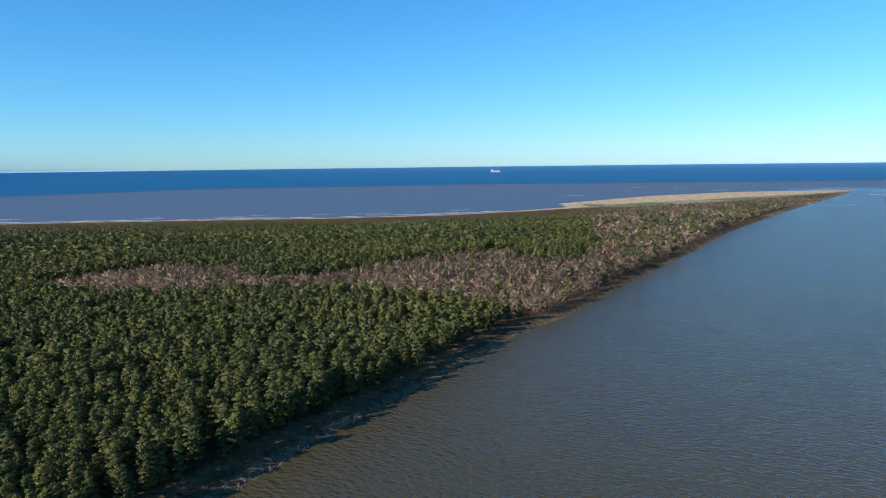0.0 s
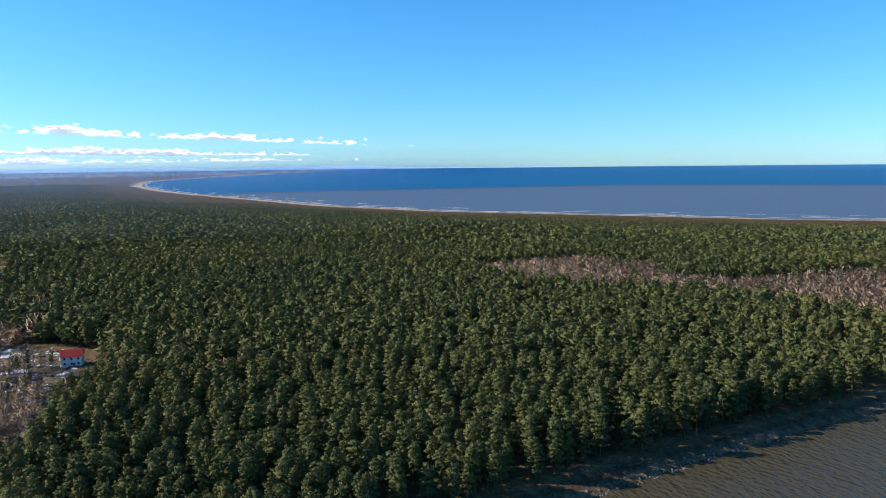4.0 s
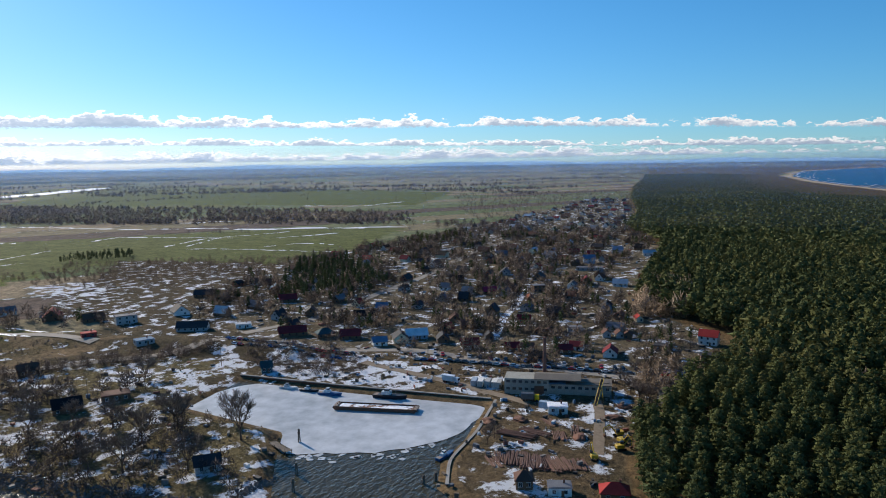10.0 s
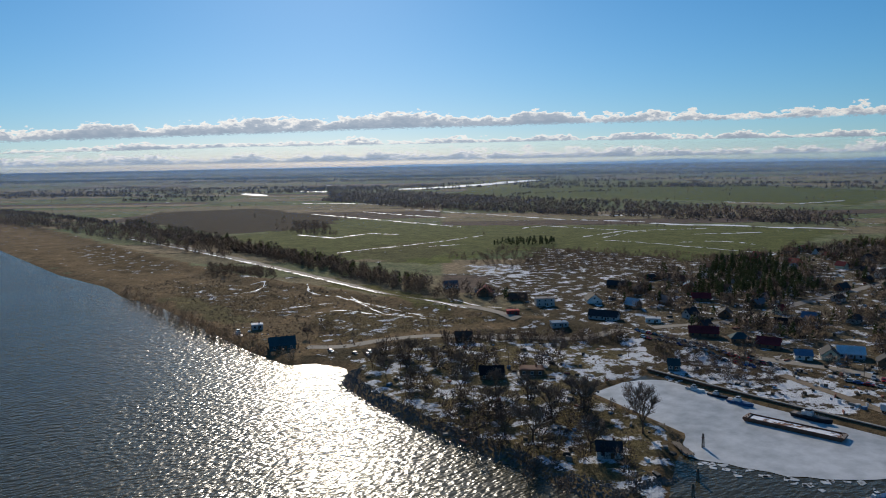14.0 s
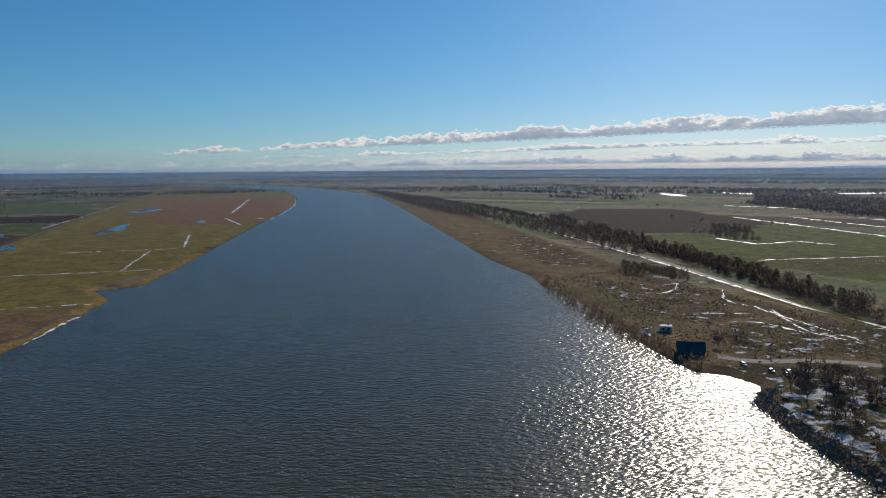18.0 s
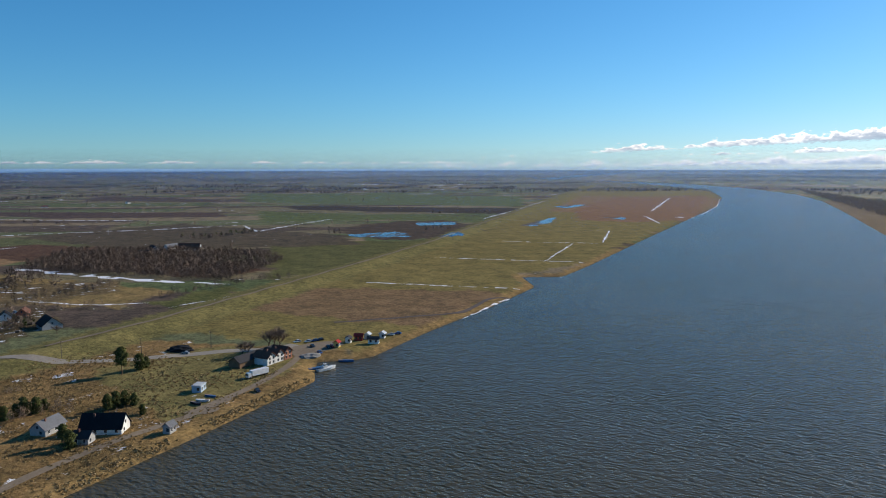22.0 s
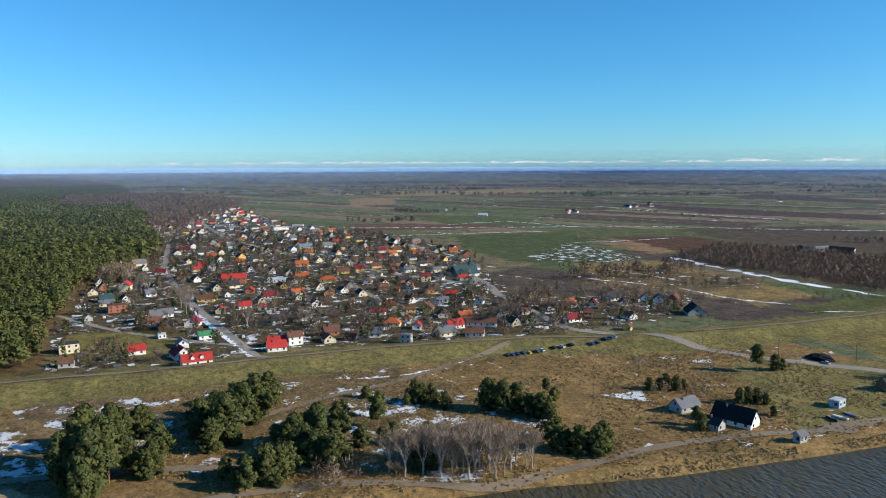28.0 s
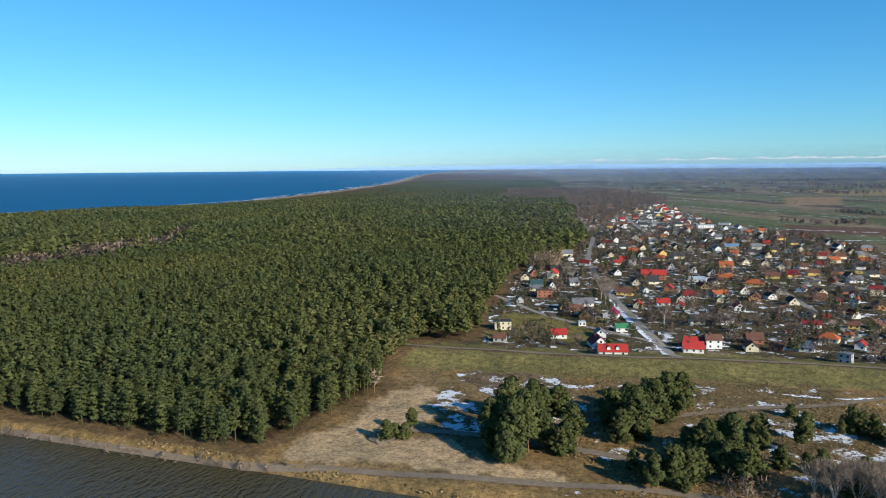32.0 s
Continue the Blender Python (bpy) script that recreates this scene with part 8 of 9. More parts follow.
bare_tree(-221, -253, 0.7, 1)
bare_tree(-214, -222, 0.7, 1)
bare_tree(-272, -237, 0.8, 0)
bare_tree(-194, -287, 0.7, 1)
bare_tree(-190, -270, 0.7, 1)
bare_tree(-203, -276, 0.6, 1)
bare_tree(-202, -364, 0.5, 0)
bare_tree(244, -315, 0.95, 0)
bare_tree(240, -319, 0.95, 2)
bare_tree(244, -320, 0.9, 0)
bare_tree(248, -298, 0.6, 1)
bare_tree(247, -301, 0.6, 0)
bare_tree(418, -170, 1.2, 2)
bare_tree(423, -180, 1.2, 0)
bare_tree(429, -189, 1.3, 1)
bare_tree(435, -201, 1.2, 2)
bare_tree(441, -212, 1.2, 2)
bare_tree(422, -209, 1.1, 0)
bare_tree(412, -211, 1.1, 1)
bare_tree(426, -226, 1, 0)
bare_tree(463, -210, 1.2, 1)
bare_tree(469, -224, 1.2, 2)
bare_tree(409, -246, 0.7, 0)
bare_tree(411, -268, 0.6, 0)
bare_tree(383, -295, 0.5, 2)
bare_tree(438, -88, 0.8, 0)
bare_tree(474, -88, 0.9, 1)
bare_tree(444, -71, 0.9, 1)
bare_tree(439, -60, 0.8, 0)
bare_tree(458, -56, 0.8, 0)
bare_tree(454, -41, 0.7, 1)
bare_tree(461, -21, 0.96, 1, birch=True)
bare_tree(521, 16, 1.08, 1, birch=True)
bare_tree(544, 20, 1.08, 2, birch=True)
bare_tree(531, 14, 1.20, 0, birch=True)
bare_tree(602, 46, 1.08, 1, birch=True)
bare_tree(617, 52, 1.08, 2, birch=True)
bare_tree(453, 47, 0.6, 0)
bare_tree(393, 26, 0.6, 2)
bare_tree(-244, -62, 0.5, 0)
bare_tree(-238, -63, 0.45, 1)
bare_tree(-302, -15, 0.7, 0)
bare_tree(-309, -19, 0.7, 2)
bare_tree(-298, -11, 0.7, 2)
bare_tree(-317, -23, 0.6, 0)
bare_tree(-335, -18, 0.7, 2)
bare_tree(-311, -1, 0.5, 0)
bare_tree(-329, 6, 0.5, 2)

# ---- fill of the villages, bushes, hedges and far trees ----
def thicket(outline, step, kinds, size, material, name, label, lo, hi, category):
    b = np.array(outline, float)
    x, y = jitter_grid(b[:, 0].min(), b[:, 0].max(), b[:, 1].min(), b[:, 1].max(), step)
    k = inside(x, y, outline)
    x, y = x[k], y[k]
    if not len(x):
        return
    return stand(name, kinds, x, y, np.maximum(ground_z(x, y), 0.2), size * rng.uniform(0.55, 1.25, len(x)), rng.uniform(lo, hi, len(x)), material, label, category)


ROADS = [np.array([o.data.vertices[i].co.xy for i in range(0, len(o.data.vertices), 3)]) for o in bpy.data.objects if o.name.split(".")[0] in ("road", "street")]
ROADS = np.vstack(ROADS)


def free_spot(x, y, gap=4.0):
    if np.min(np.hypot(ROADS[:, 0] - x, ROADS[:, 1] - y)) < gap + 4:
        return False
    return all(math.hypot(a - x, b - y) > gap + 0.45 * w + 5 for a, b, w in PLACED)


TINTS_E = ["red"] * 2 + ["orange"] * 2 + ["brown"] * 7 + ["dark"] * 6 + ["grey"] * 4 + ["maroon"] * 3
TINTS_W = ["dark"] * 4 + ["brown"] * 5 + ["maroon"] * 3 + ["grey"] * 3 + ["black"] * 2 + ["metal"]
for outline, roofs, walls, lean, reach, step, cap in ((VILLAGE_E, TINTS_E, ["white"] * 5 + ["cream"] * 3 + ["yellow"] + ["brick"] + ["grey"], 14, 900, 25, 72),
                                                     (VILLAGE_W, TINTS_W, ["brown"] * 4 + ["grey"] * 3 + ["white"] * 2 + ["brick"] + ["cream"], -8, 900, 28, 48)):
    b = np.array(outline, float)
    x, y = jitter_grid(b[:, 0].min(), b[:, 0].max(), b[:, 1].min(), b[:, 1].max(), step)
    k = inside(x, y, outline) & (within(x, y, outline) > 8)
    spots = sorted(zip(x[k], y[k]), key=lambda q: math.hypot(*q))
    made, far_walls, far_roofs = 0, {}, {}
    for px, py in spots:
        if px > 0 and px < 480 and -8 < py:
            continue
        if rng.uniform() < 0.42 or not free_spot(px, py, 3.0):
            continue
        L, W = rng.uniform(8, 12.5), rng.uniform(6.5, 8.5)
        turn = lean + 90 * rng.integers(0, 2) + rng.uniform(-7, 7)
        if made < cap and math.hypot(px, py) < reach:
            house(px, py, L, W, turn, roofs[rng.integers(len(roofs))], walls[rng.integers(len(walls))], 1, "gable", steep=rng.choice([0.7, 0.9, 1.1]))
            made += 1
        else:
            PLACED.append((px, py, L))
            X, Y, Z, K = (float(v) for v in bowl(px, py))
            m = pose(X, Y, Z + 1.6 * K, 0, 0, turn) @ Matrix.Scale(K, 4)
            for store, bm, key in ((far_walls, gable_walls(L, W, 3, W * 0.42), walls[rng.integers(len(walls))]), (far_roofs, gable_roof(L, W, 3, W * 0.42), roofs[rng.integers(len(roofs))])):
                bm.transform(m)
                store.setdefault(key, []).append(bm)
    for store, mats, what in ((far_walls, WALL, "walls"), (far_roofs, ROOF, "roofs")):
        for key, bms in store.items():
            ob = new("distant_houses", bpy.data.meshes.new("distant_houses"))
            bm = joined(*bms)
            bm.to_mesh(ob.data)
            bm.free()
            ob.data.materials.append(mats[key])
            tagged(ob, "%s %s of many small far-off village houses" % (key, what), "houses", kind="stuff")
    # garden trees and hedges between the houses
    for kinds, n, size, mat, lab, lo, hi in ((BUSH, 1150, 0.56, M_BARE, "leafless garden trees and bushes between the houses", 0.0, 0.5), (BUSH, 260 if lean > 0 else 800, 0.72, M_FARWOOD, "dark leafless garden trees between the houses", 0.0, 1.0), (PINES1, 560, 0.46, M_PINE, "dark green garden conifers between the houses", 0.0, 0.35)):
        near_first = np.argsort(np.hypot(x[k], y[k]))[:int(k.sum() * 0.6)]
        i = near_first[rng.integers(0, len(near_first), n * 2)]
        tx, ty = x[k][i] + rng.uniform(-11, 11, n * 2), y[k][i] + rng.uniform(-11, 11, n * 2)
        P_ = np.array(PLACED)
        near = np.array([np.min(np.hypot(P_[:, 0] - a, P_[:, 1] - b) - 0.5 * P_[:, 2]) for a, b in zip(tx, ty)])
        clear = np.array([np.min(np.hypot(ROADS[:, 0] - a, ROADS[:, 1] - b)) for a, b in zip(tx, ty)])
        g = (near > 1.2) & (clear > 4.5)
        tx, ty = tx[g][:n], ty[g][:n]
        stand("garden_trees", kinds, tx, ty, np.full(len(tx), 1.6), size * rng.uniform(0.6, 1.5, len(tx)), rng.uniform(lo, hi, len(tx)), mat, lab, "trees")
# hedgerows and single trees all over the plain
for side, n in ((1, 1500), (-1, 1500)):
    x, y = rng.uniform(400, 6500, n * 3) * side, rng.uniform(-6500, 60 if side > 0 else -350, n * 3)
    turn = 0.524 if side > 0 else -0.70
    u, v = x * math.cos(turn) + y * math.sin(turn), -x * math.sin(turn) + y * math.cos(turn)
    v = np.where(rng.uniform(0, 1, len(v)) < 0.75, np.round(v / 420) * 420 + rng.normal(0, 5, len(v)), v)
    x, y = u * math.cos(turn) - v * math.sin(turn), u * math.sin(turn) + v * math.cos(turn)
    r = np.hypot(x, y)
    edge = within(x, y, LAND_E if side > 0 else LAND_W)
    g = (r > 950) & (edge > 60) & (off_line(x, y, DIKE_E) > 40) & ~inside(x, y, FOREST_E) & ~inside(x, y, FOREST_W) & ~inside(x, y, RIVER_MEADOW) & ~inside(x, y, VILLAGE_E) & ~inside(x, y, VILLAGE_W)
    x, y = x[g][:n], y[g][:n]
    stand("field_trees", TWIGS2, x, y, np.full(len(x), 1.5), rng.uniform(0.35, 0.95, len(x)), rng.uniform(0.1, 0.6, len(x)), M_BARE, "leafless hedgerow trees scattered over the plain", "trees")
thicket([(661, -468), (536, -483), (428, -497), (466, -635), (536, -674), (661, -652), (743, -590)], 4.8, TWIGS1, 0.55, M_FARWOOD, "plantation", "purple-brown leafless alder plantation in the fields", 0.2, 0.9, "plantation")
thicket([(703, 118), (684, 66), (804, 72), (863, 128)], 6, BUSH, 1, M_BARE, "thicket", "pale leafless birches at the edge of the pines", 0.6, 1, "bushes")
thicket([(504, -267), (527, -326), (479, -337), (438, -381), (440, -339), (474, -294)], 9, BUSH, 0.55, M_BARE, "thicket", "low leafless bushes along a ditch", 0.2, 0.8, "bushes")
thicket([(315, -203), (300, -212), (294, -201), (307, -194)], 4, BUSH, 0.35, M_BARE, "thicket", "low leafless bushes on the dry meadow", 0.2, 0.8, "bushes")
thicket([(268, -181), (252, -202), (263, -207), (275, -198)], 4, BUSH, 0.35, M_BARE, "thicket", "low leafless bushes on the dry meadow", 0.2, 0.8, "bushes")
thicket([(216, -53), (202, -79), (210, -98), (230, -98), (234, -70), (223, -46)], 6, BUSH, 0.35, M_BARE, "thicket", "leafless scrub under the birches", 0.2, 0.8, "bushes")
thicket([(217, -25), (215, -42), (232, -48), (240, -32)], 5, BUSH, 0.5, M_BARE, "thicket", "leafless scrub under the birches", 0.2, 0.8, "bushes")
thicket([(222, 235), (216, 179), (214, 132), (215, 108), (209, 105), (207, 128), (209, 174), (215, 228)], 3.5, BUSH, 0.22, M_BARE, "thicket", "reddish-brown bushes along the river bank", 0.3, 0.9, "bushes")
thicket([(375, -178), (369, -196), (383, -200), (392, -182)], 3.5, BUSH, 0.35, M_BARE, "thicket", "brown hedge beside the dike", 0.2, 0.8, "bushes")
thicket([(812, 94), (2138, -113), (2963, 133), (2831, 460), (1788, 337)], 14, TWIGS1, 1, M_BARE, "leafless_wood", "leafless wood between the pines and the village", 0, 0.5, "bushes")
thicket([(-309, -20), (-312, -3), (-339, 12), (-357, -1), (-356, -15)], 5, BUSH, 0.6, M_BARE, "thicket", "leafless bushes between the yard and the wood", 0.2, 0.8, "bushes")
thicket([(-462, -27), (-466, 9), (-547, 6), (-569, -24)], 5, BUSH, 1.05, M_BARE, "thicket", "pale leafless birches at the edge of the pines", 0.5, 1, "bushes")
thicket([(-309, -209), (-295, -187), (-294, -160), (-307, -142), (-325, -149), (-344, -173), (-343, -206), (-335, -222)], 3.6, BUSH, 0.3, M_FARWOOD, "thicket", "dark leafless shrubs on the harbour slope", 0.2, 0.9, "bushes")
thicket([(-249, -299), (-269, -280), (-299, -245), (-324, -232), (-334, -241), (-308, -270), (-280, -298), (-260, -313)], 3.5, BUSH, 0.4, M_FARWOOD, "thicket", "dark leafless hedge along the harbour road", 0.2, 0.9, "bushes")
thicket([(-322, -95), (-319, -65), (-318, -16), (-328, -16), (-331, -56), (-330, -95)], 5, BUSH, 0.2, M_BARE, "thicket", "dark leafless shrubs below the road", 0, 0.4, "bushes")
thicket([(-455, -272), (-490, -221), (-553, -229), (-638, -305), (-629, -349), (-533, -315)], 7, PINES0, 0.75, M_PINE, "pine_grove", "dark pine grove among the village houses", 0, 0.3, "trees")
thicket([(-169, -243), (-162, -186), (-157, -150), (-157, -131), (-172, -113), (-195, -138), (-217, -164), (-229, -204), (-205, -234), (-191, -264)], 8.8, BUSH, 0.59, M_FARWOOD, "thicket", "tangled leafless scrub on the harbour point", 0, 0.4, "bushes")
thicket([(-170, -202), (-166, -174), (-177, -168), (-197, -199), (-190, -218)], 6.8, BUSH, 0.54, M_FARWOOD, "thicket", "tangled leafless scrub on the harbour point", 0, 0.3, "bushes")
thicket([(-183, -170), (-186, -149), (-207, -153), (-222, -181), (-215, -198)], 6.8, BUSH, 0.45, M_FARWOOD, "thicket", "tangled leafless scrub on the harbour point", 0.1, 0.5, "bushes")
thicket([(-221, -189), (-224, -167), (-221, -150), (-231, -158), (-235, -187)], 5.4, BUSH, 0.54, M_FARWOOD, "thicket", "tangled leafless scrub on the harbour point", 0, 0.4, "bushes")
thicket([(-193, -290), (-214, -252), (-252, -224), (-270, -225), (-246, -281), (-220, -314)], 7.4, BUSH, 0.68, M_FARWOOD, "thicket", "dark leafless trees behind the point", 0, 0.3, "bushes")
thicket([(-162, -460), (-163, -359), (-172, -324), (-179, -338), (-177, -397), (-177, -491)], 4, BUSH, 0.3, M_BARE, "thicket", "brown reeds and bushes on the river edge", 0.3, 0.9, "bushes")
thicket([(-166, -590), (-158, -462), (-158, -374), (-170, -385), (-175, -488), (-179, -618)], 4, BUSH, 0.3, M_BARE, "thicket", "brown reeds and bushes on the river edge", 0.3, 0.9, "bushes")
thicket([(-351, -1181), (-353, -976), (-346, -734), (-338, -560), (-328, -464), (-328, -373), (-346, -394), (-357, -504), (-368, -609), (-373, -791), (-375, -1036), (-369, -1242)], 7, BUSH, 0.8, M_BARE, "tree_avenue", "dark avenue of leafless trees along the dike road", 0, 0.25, "trees")
thicket([(-103, -3100), (-194, -1635), (-263, -1248), (-295, -957), (-308, -712), (-345, -782), (-351, -1137), (-317, -1503), (-261, -2185)], 10, TWIGS1, 0.75, M_BARE, "tree_avenue", "dark avenue of leafless trees along the dike road", 0, 0.25, "trees")
thicket([(-265, -640), (-291, -570), (-311, -618), (-291, -675)], 5, BUSH, 0.4, M_BARE, "thicket", "dark bushes on the reed land", 0, 0.3, "bushes")
thicket([(-206, -381), (-217, -351), (-230, -372), (-217, -394)], 5, BUSH, 0.4, M_BARE, "thicket", "dark bushes on the reed land", 0, 0.3, "bushes")
thicket([(-247, -625), (-280, -573), (-307, -640), (-279, -690)], 5, BUSH, 0.45, M_BARE, "thicket", "dark bushes on the reed land", 0, 0.3, "bushes")
thicket([(-1015, -1690), (-922, -1177), (-1010, -809), (-1227, -968), (-1377, -1551), (-1519, -2189), (-1385, -2302)], 16, TWIGS2, 0.8, M_BARE, "field_wood", "dark leafless wood far out in the fields", 0, 0.3, "bushes")
thicket([(-1094, -797), (-1092, -588), (-1105, -434), (-1298, -510), (-1348, -727), (-1318, -960)], 16, TWIGS2, 0.8, M_BARE, "field_wood", "dark leafless wood far out in the fields", 0, 0.3, "bushes")
thicket([(-467, -521), (-457, -417), (-548, -374), (-655, -358), (-685, -395), (-651, -490), (-579, -597)], 9, BUSH, 0.35, M_BARE, "thicket", "sparse leafless scrub on snowy waste land", 0, 0.5, "bushes")
thicket([(-476, -562), (-495, -482), (-527, -409), (-612, -339), (-669, -358), (-617, -498), (-542, -568), (-501, -592)], 9, BUSH, 0.35, M_BARE, "thicket", "sparse leafless scrub on snowy waste land", 0, 0.5, "bushes")
thicket([(-576, -603), (-632, -558), (-668, -589), (-628, -628)], 6, PINES1, 0.5, M_PINE, "thicket", "row of dark conifers at a field edge", 0, 0.2, "trees")
thicket([(-538, -1008), (-548, -902), (-607, -1014), (-593, -1093)], 9, TWIGS1, 0.7, M_BARE, "thicket", "clump of leafless trees in a field", 0, 0.3, "bushes")
thicket([(-935, -3103), (-969, -2333), (-1181, -2839), (-1103, -3657)], 22, TWIGS2, 0.8, M_BARE, "field_wood", "dark leafless wood far out in the fields", 0, 0.3, "bushes")
thicket([(-883, -220), (-957, -85), (-2019, -86), (-2414, -214), (-2086, -654), (-1380, -410)], 17, TWIGS2, 0.5, M_BARE, "field_wood", "leafless garden trees between far houses", 0, 0.4, "bushes")

# dry tussocks and low weeds
TUSSOCK = []
for _ in range(6):
    v, nrm = plates((0, 0, 0.4), 2.4, 9, 2.5, 0.7)
    TUSSOCK.append(wound(v, np.arange(len(v)).reshape(-1, 3), nrm))
for outline, n, lo, hi, size, lab in (([(208, 4), (226, 2), (250, 30), (300, 52), (345, 62), (350, -150), (330, -270), (215, -300), (196, -200)], 10000, 0.41, 0.75, 0.10, "dry straw-coloured grass tussocks on the foreland"),
                                      (PENIN, 900, 0.1, 0.6, 0.09, "dry brown weeds on the harbour point"),
                                      (YARD, 700, 0.2, 0.7, 0.07, "dry brown weeds in the yard"),
                                      ([(-170, -335), (-320, -310), (-300, -430), (-270, -640), (-175, -640), (-176, -530)], 1800, 0.2, 0.7, 0.12, "brown reeds on the low river land"),
                                      ([(200, 45), (207, 105), (217, 170), (222, 170), (213, 105), (206, 50), (203, -90), (197, -90)], 900, 0.5, 0.9, 0.12, "tan reeds along the river edge"),
                                      ([(193, -100), (190, -280), (196, -280), (199, -100)], 700, 0.6, 1.0, 0.10, "tan reeds along the river edge")):
    b = np.array(outline, float)
    x, y = rng.uniform(b[:, 0].min(), b[:, 0].max(), n * 3), rng.uniform(b[:, 1].min(), b[:, 1].max(), n * 3)
    z = ground_z(x, y)
    k = inside(x, y, outline) & (z > 0.3) & (blot(x, y, 9) + rng.uniform(-0.3, 0.3, len(x)) > 0.35)
    x, y, z = x[k][:n], y[k][:n], z[k][:n]
    stand("dry_grass", TUSSOCK, x, y, z, size * rng.uniform(0.6, 1.5, len(x)), rng.uniform(lo, hi, len(x)), M_STRAW if lo > 0.4 else M_BARE, lab, "grass")


def clutter(name, outline, n, label, low, high, gap=True):
    """Small odd things that nobody could count, boxes and boards of many sizes."""
    b = np.array(outline, float)
    V, F = [], []
    cube = np.array([(sx, sy, sz) for sz in (0, 1) for sx, sy in ((-.5, -.5), (.5, -.5), (.5, .5), (-.5, .5))])
    quad = [(0, 3, 2, 1), (4, 5, 6, 7), (0, 1, 5, 4), (1, 2, 6, 5), (2, 3, 7, 6), (3, 0, 4, 7)]
    P_ = np.array(PLACED)
    while n > 0:
        n -= 1
        x, y = rng.uniform(b[:, 0].min(), b[:, 0].max()), rng.uniform(b[:, 1].min(), b[:, 1].max())
        if not inside(np.array([x]), np.array([y]), outline)[0] or (gap and np.min(np.hypot(P_[:, 0] - x, P_[:, 1] - y) - 0.6 * P_[:, 2]) < 1):
            continue
        if np.min(np.hypot(ROADS[:, 0] - x, ROADS[:, 1] - y)) < 4.5:
            continue
        s = np.array((rng.uniform(low, high), rng.uniform(low, high) * 0.6, rng.uniform(0.3, 1.0) * min(high, 2.4) * 0.7))
        a = rng.uniform(0, 6.283)
        q = cube * s
        X, Y, Z, K = (float(v) for v in bowl(x, y))
        q = np.stack([X + K * (q[:, 0] * math.cos(a) - q[:, 1] * math.sin(a)), Y + K * (q[:, 0] * math.sin(a) + q[:, 1] * math.cos(a)), Z + K * (1.45 + q[:, 2])], -1)
        F += [tuple(len(V) + i for i in f) for f in quad]
        V += q.tolist()
    tagged(new(name, link_mesh(name, V, F, M_CLUTTER)), label, "clutter", kind="stuff")


clutter("garden_clutter", VILLAGE_E, 3600, "small sheds, woodpiles and odds and ends in the gardens", 0.6, 4.2)
clutter("garden_clutter", VILLAGE_W, 2600, "small sheds, woodpiles and odds and ends in the gardens", 0.6, 4.0)
clutter("yard_clutter", YARD, 700, "scrap, boards and machine parts strewn over the yard", 0.4, 2.4)
clutter("bank_clutter", PENIN, 160, "old boats, boards and boxes among the scrub", 0.5, 3.0)


# ---- tree belts of the plain ----


def belt(line, width, per_m, size, label, conifers=0.0):
    """A row of trees along a line, thinning out here and there."""
    pts = np.array(line, float)
    seg = np.hypot(*np.diff(pts, axis=0).T)
    s = np.concatenate([[0], np.cumsum(seg)])
    n = int(s[-1] * per_m * 1.15)
    q = rng.uniform(0, s[-1], n)
    q = q[np.sin(q / 37.0) + np.sin(q / 61.0 + 2) > -1.5]
    x = np.interp(q, s, pts[:, 0]) + rng.normal(0, width / 2.5, len(q))
    y = np.interp(q, s, pts[:, 1]) + rng.normal(0, width / 2.5, len(q))
    dry = inside(x, y, LAND_E) | inside(x, y, LAND_W)
    x, y = x[dry], y[dry]
    if not len(x):
        return
    near = np.hypot(x, y).mean() < 1100
    pc = rng.uniform(0, 1, len(x)) < conifers
    for k, kinds, mat, name in ((pc, PINES1 if near else PINES2, M_PINE, "conifer_belt"), (~pc, TWIGS1 if near else CLUMPS, M_FARWOOD, "tree_belt")):
        stand(name, kinds, x[k], y[k], np.maximum(ground_z(x[k], y[k]), 0.3), (size if near else 0.62 * size) * rng.uniform(0.55, 1.25, k.sum()), rng.uniform(0, 1, k.sum()), mat, label, "trees")

thicket([(-1276, -2133), (-1386, -1570), (-1423, -964), (-1279, -475), (-1082, -411), (-1016, -802), (-1025, -1164), (-1005, -1635)], 19, CLUMPS, 0.6, M_FARWOOD, "field_wood", "dark leafless wood far out in the fields", 0, 1, "trees")
belt([(-1011, -1699), (-1005, -1407), (-1003, -1167), (-1024, -925), (-1046, -828)], 30, 0.3, 0.95, "dark belt of leafless trees across the fields", 0.0)
belt([(-1109, -800), (-1134, -725), (-1113, -600), (-1112, -486)], 30, 0.4, 0.9, "dark belt of leafless trees across the fields", 0.0)
belt([(-660, -2198), (-734, -2049), (-825, -1973)], 40, 0.3, 1.0, "dark belt of leafless trees across the fields", 0.0)
belt([(-1334, -1503), (-1608, -1505), (-1885, -1417)], 60, 0.15, 0.8, "dark belt of leafless trees across the fields", 0.0)
belt([(-885, -687), (-896, -612), (-912, -535), (-952, -469)], 12, 0.08, 0.6, "line of pollard willows beside a field", 0.0)
belt([(-1414, -4497), (-1847, -4202), (-2324, -3796), (-2727, -3263)], 120, 0.12, 1.1, "dark belt of leafless trees across the fields", 0.0)
belt([(-2551, -2618), (-2977, -2238), (-3258, -1469)], 120, 0.1, 1.1, "dark belt of leafless trees across the fields", 0.0)
belt([(-2375, -1070), (-2382, -711), (-2164, -415)], 90, 0.25, 1.0, "dark belt of leafless trees across the fields", 0.0)
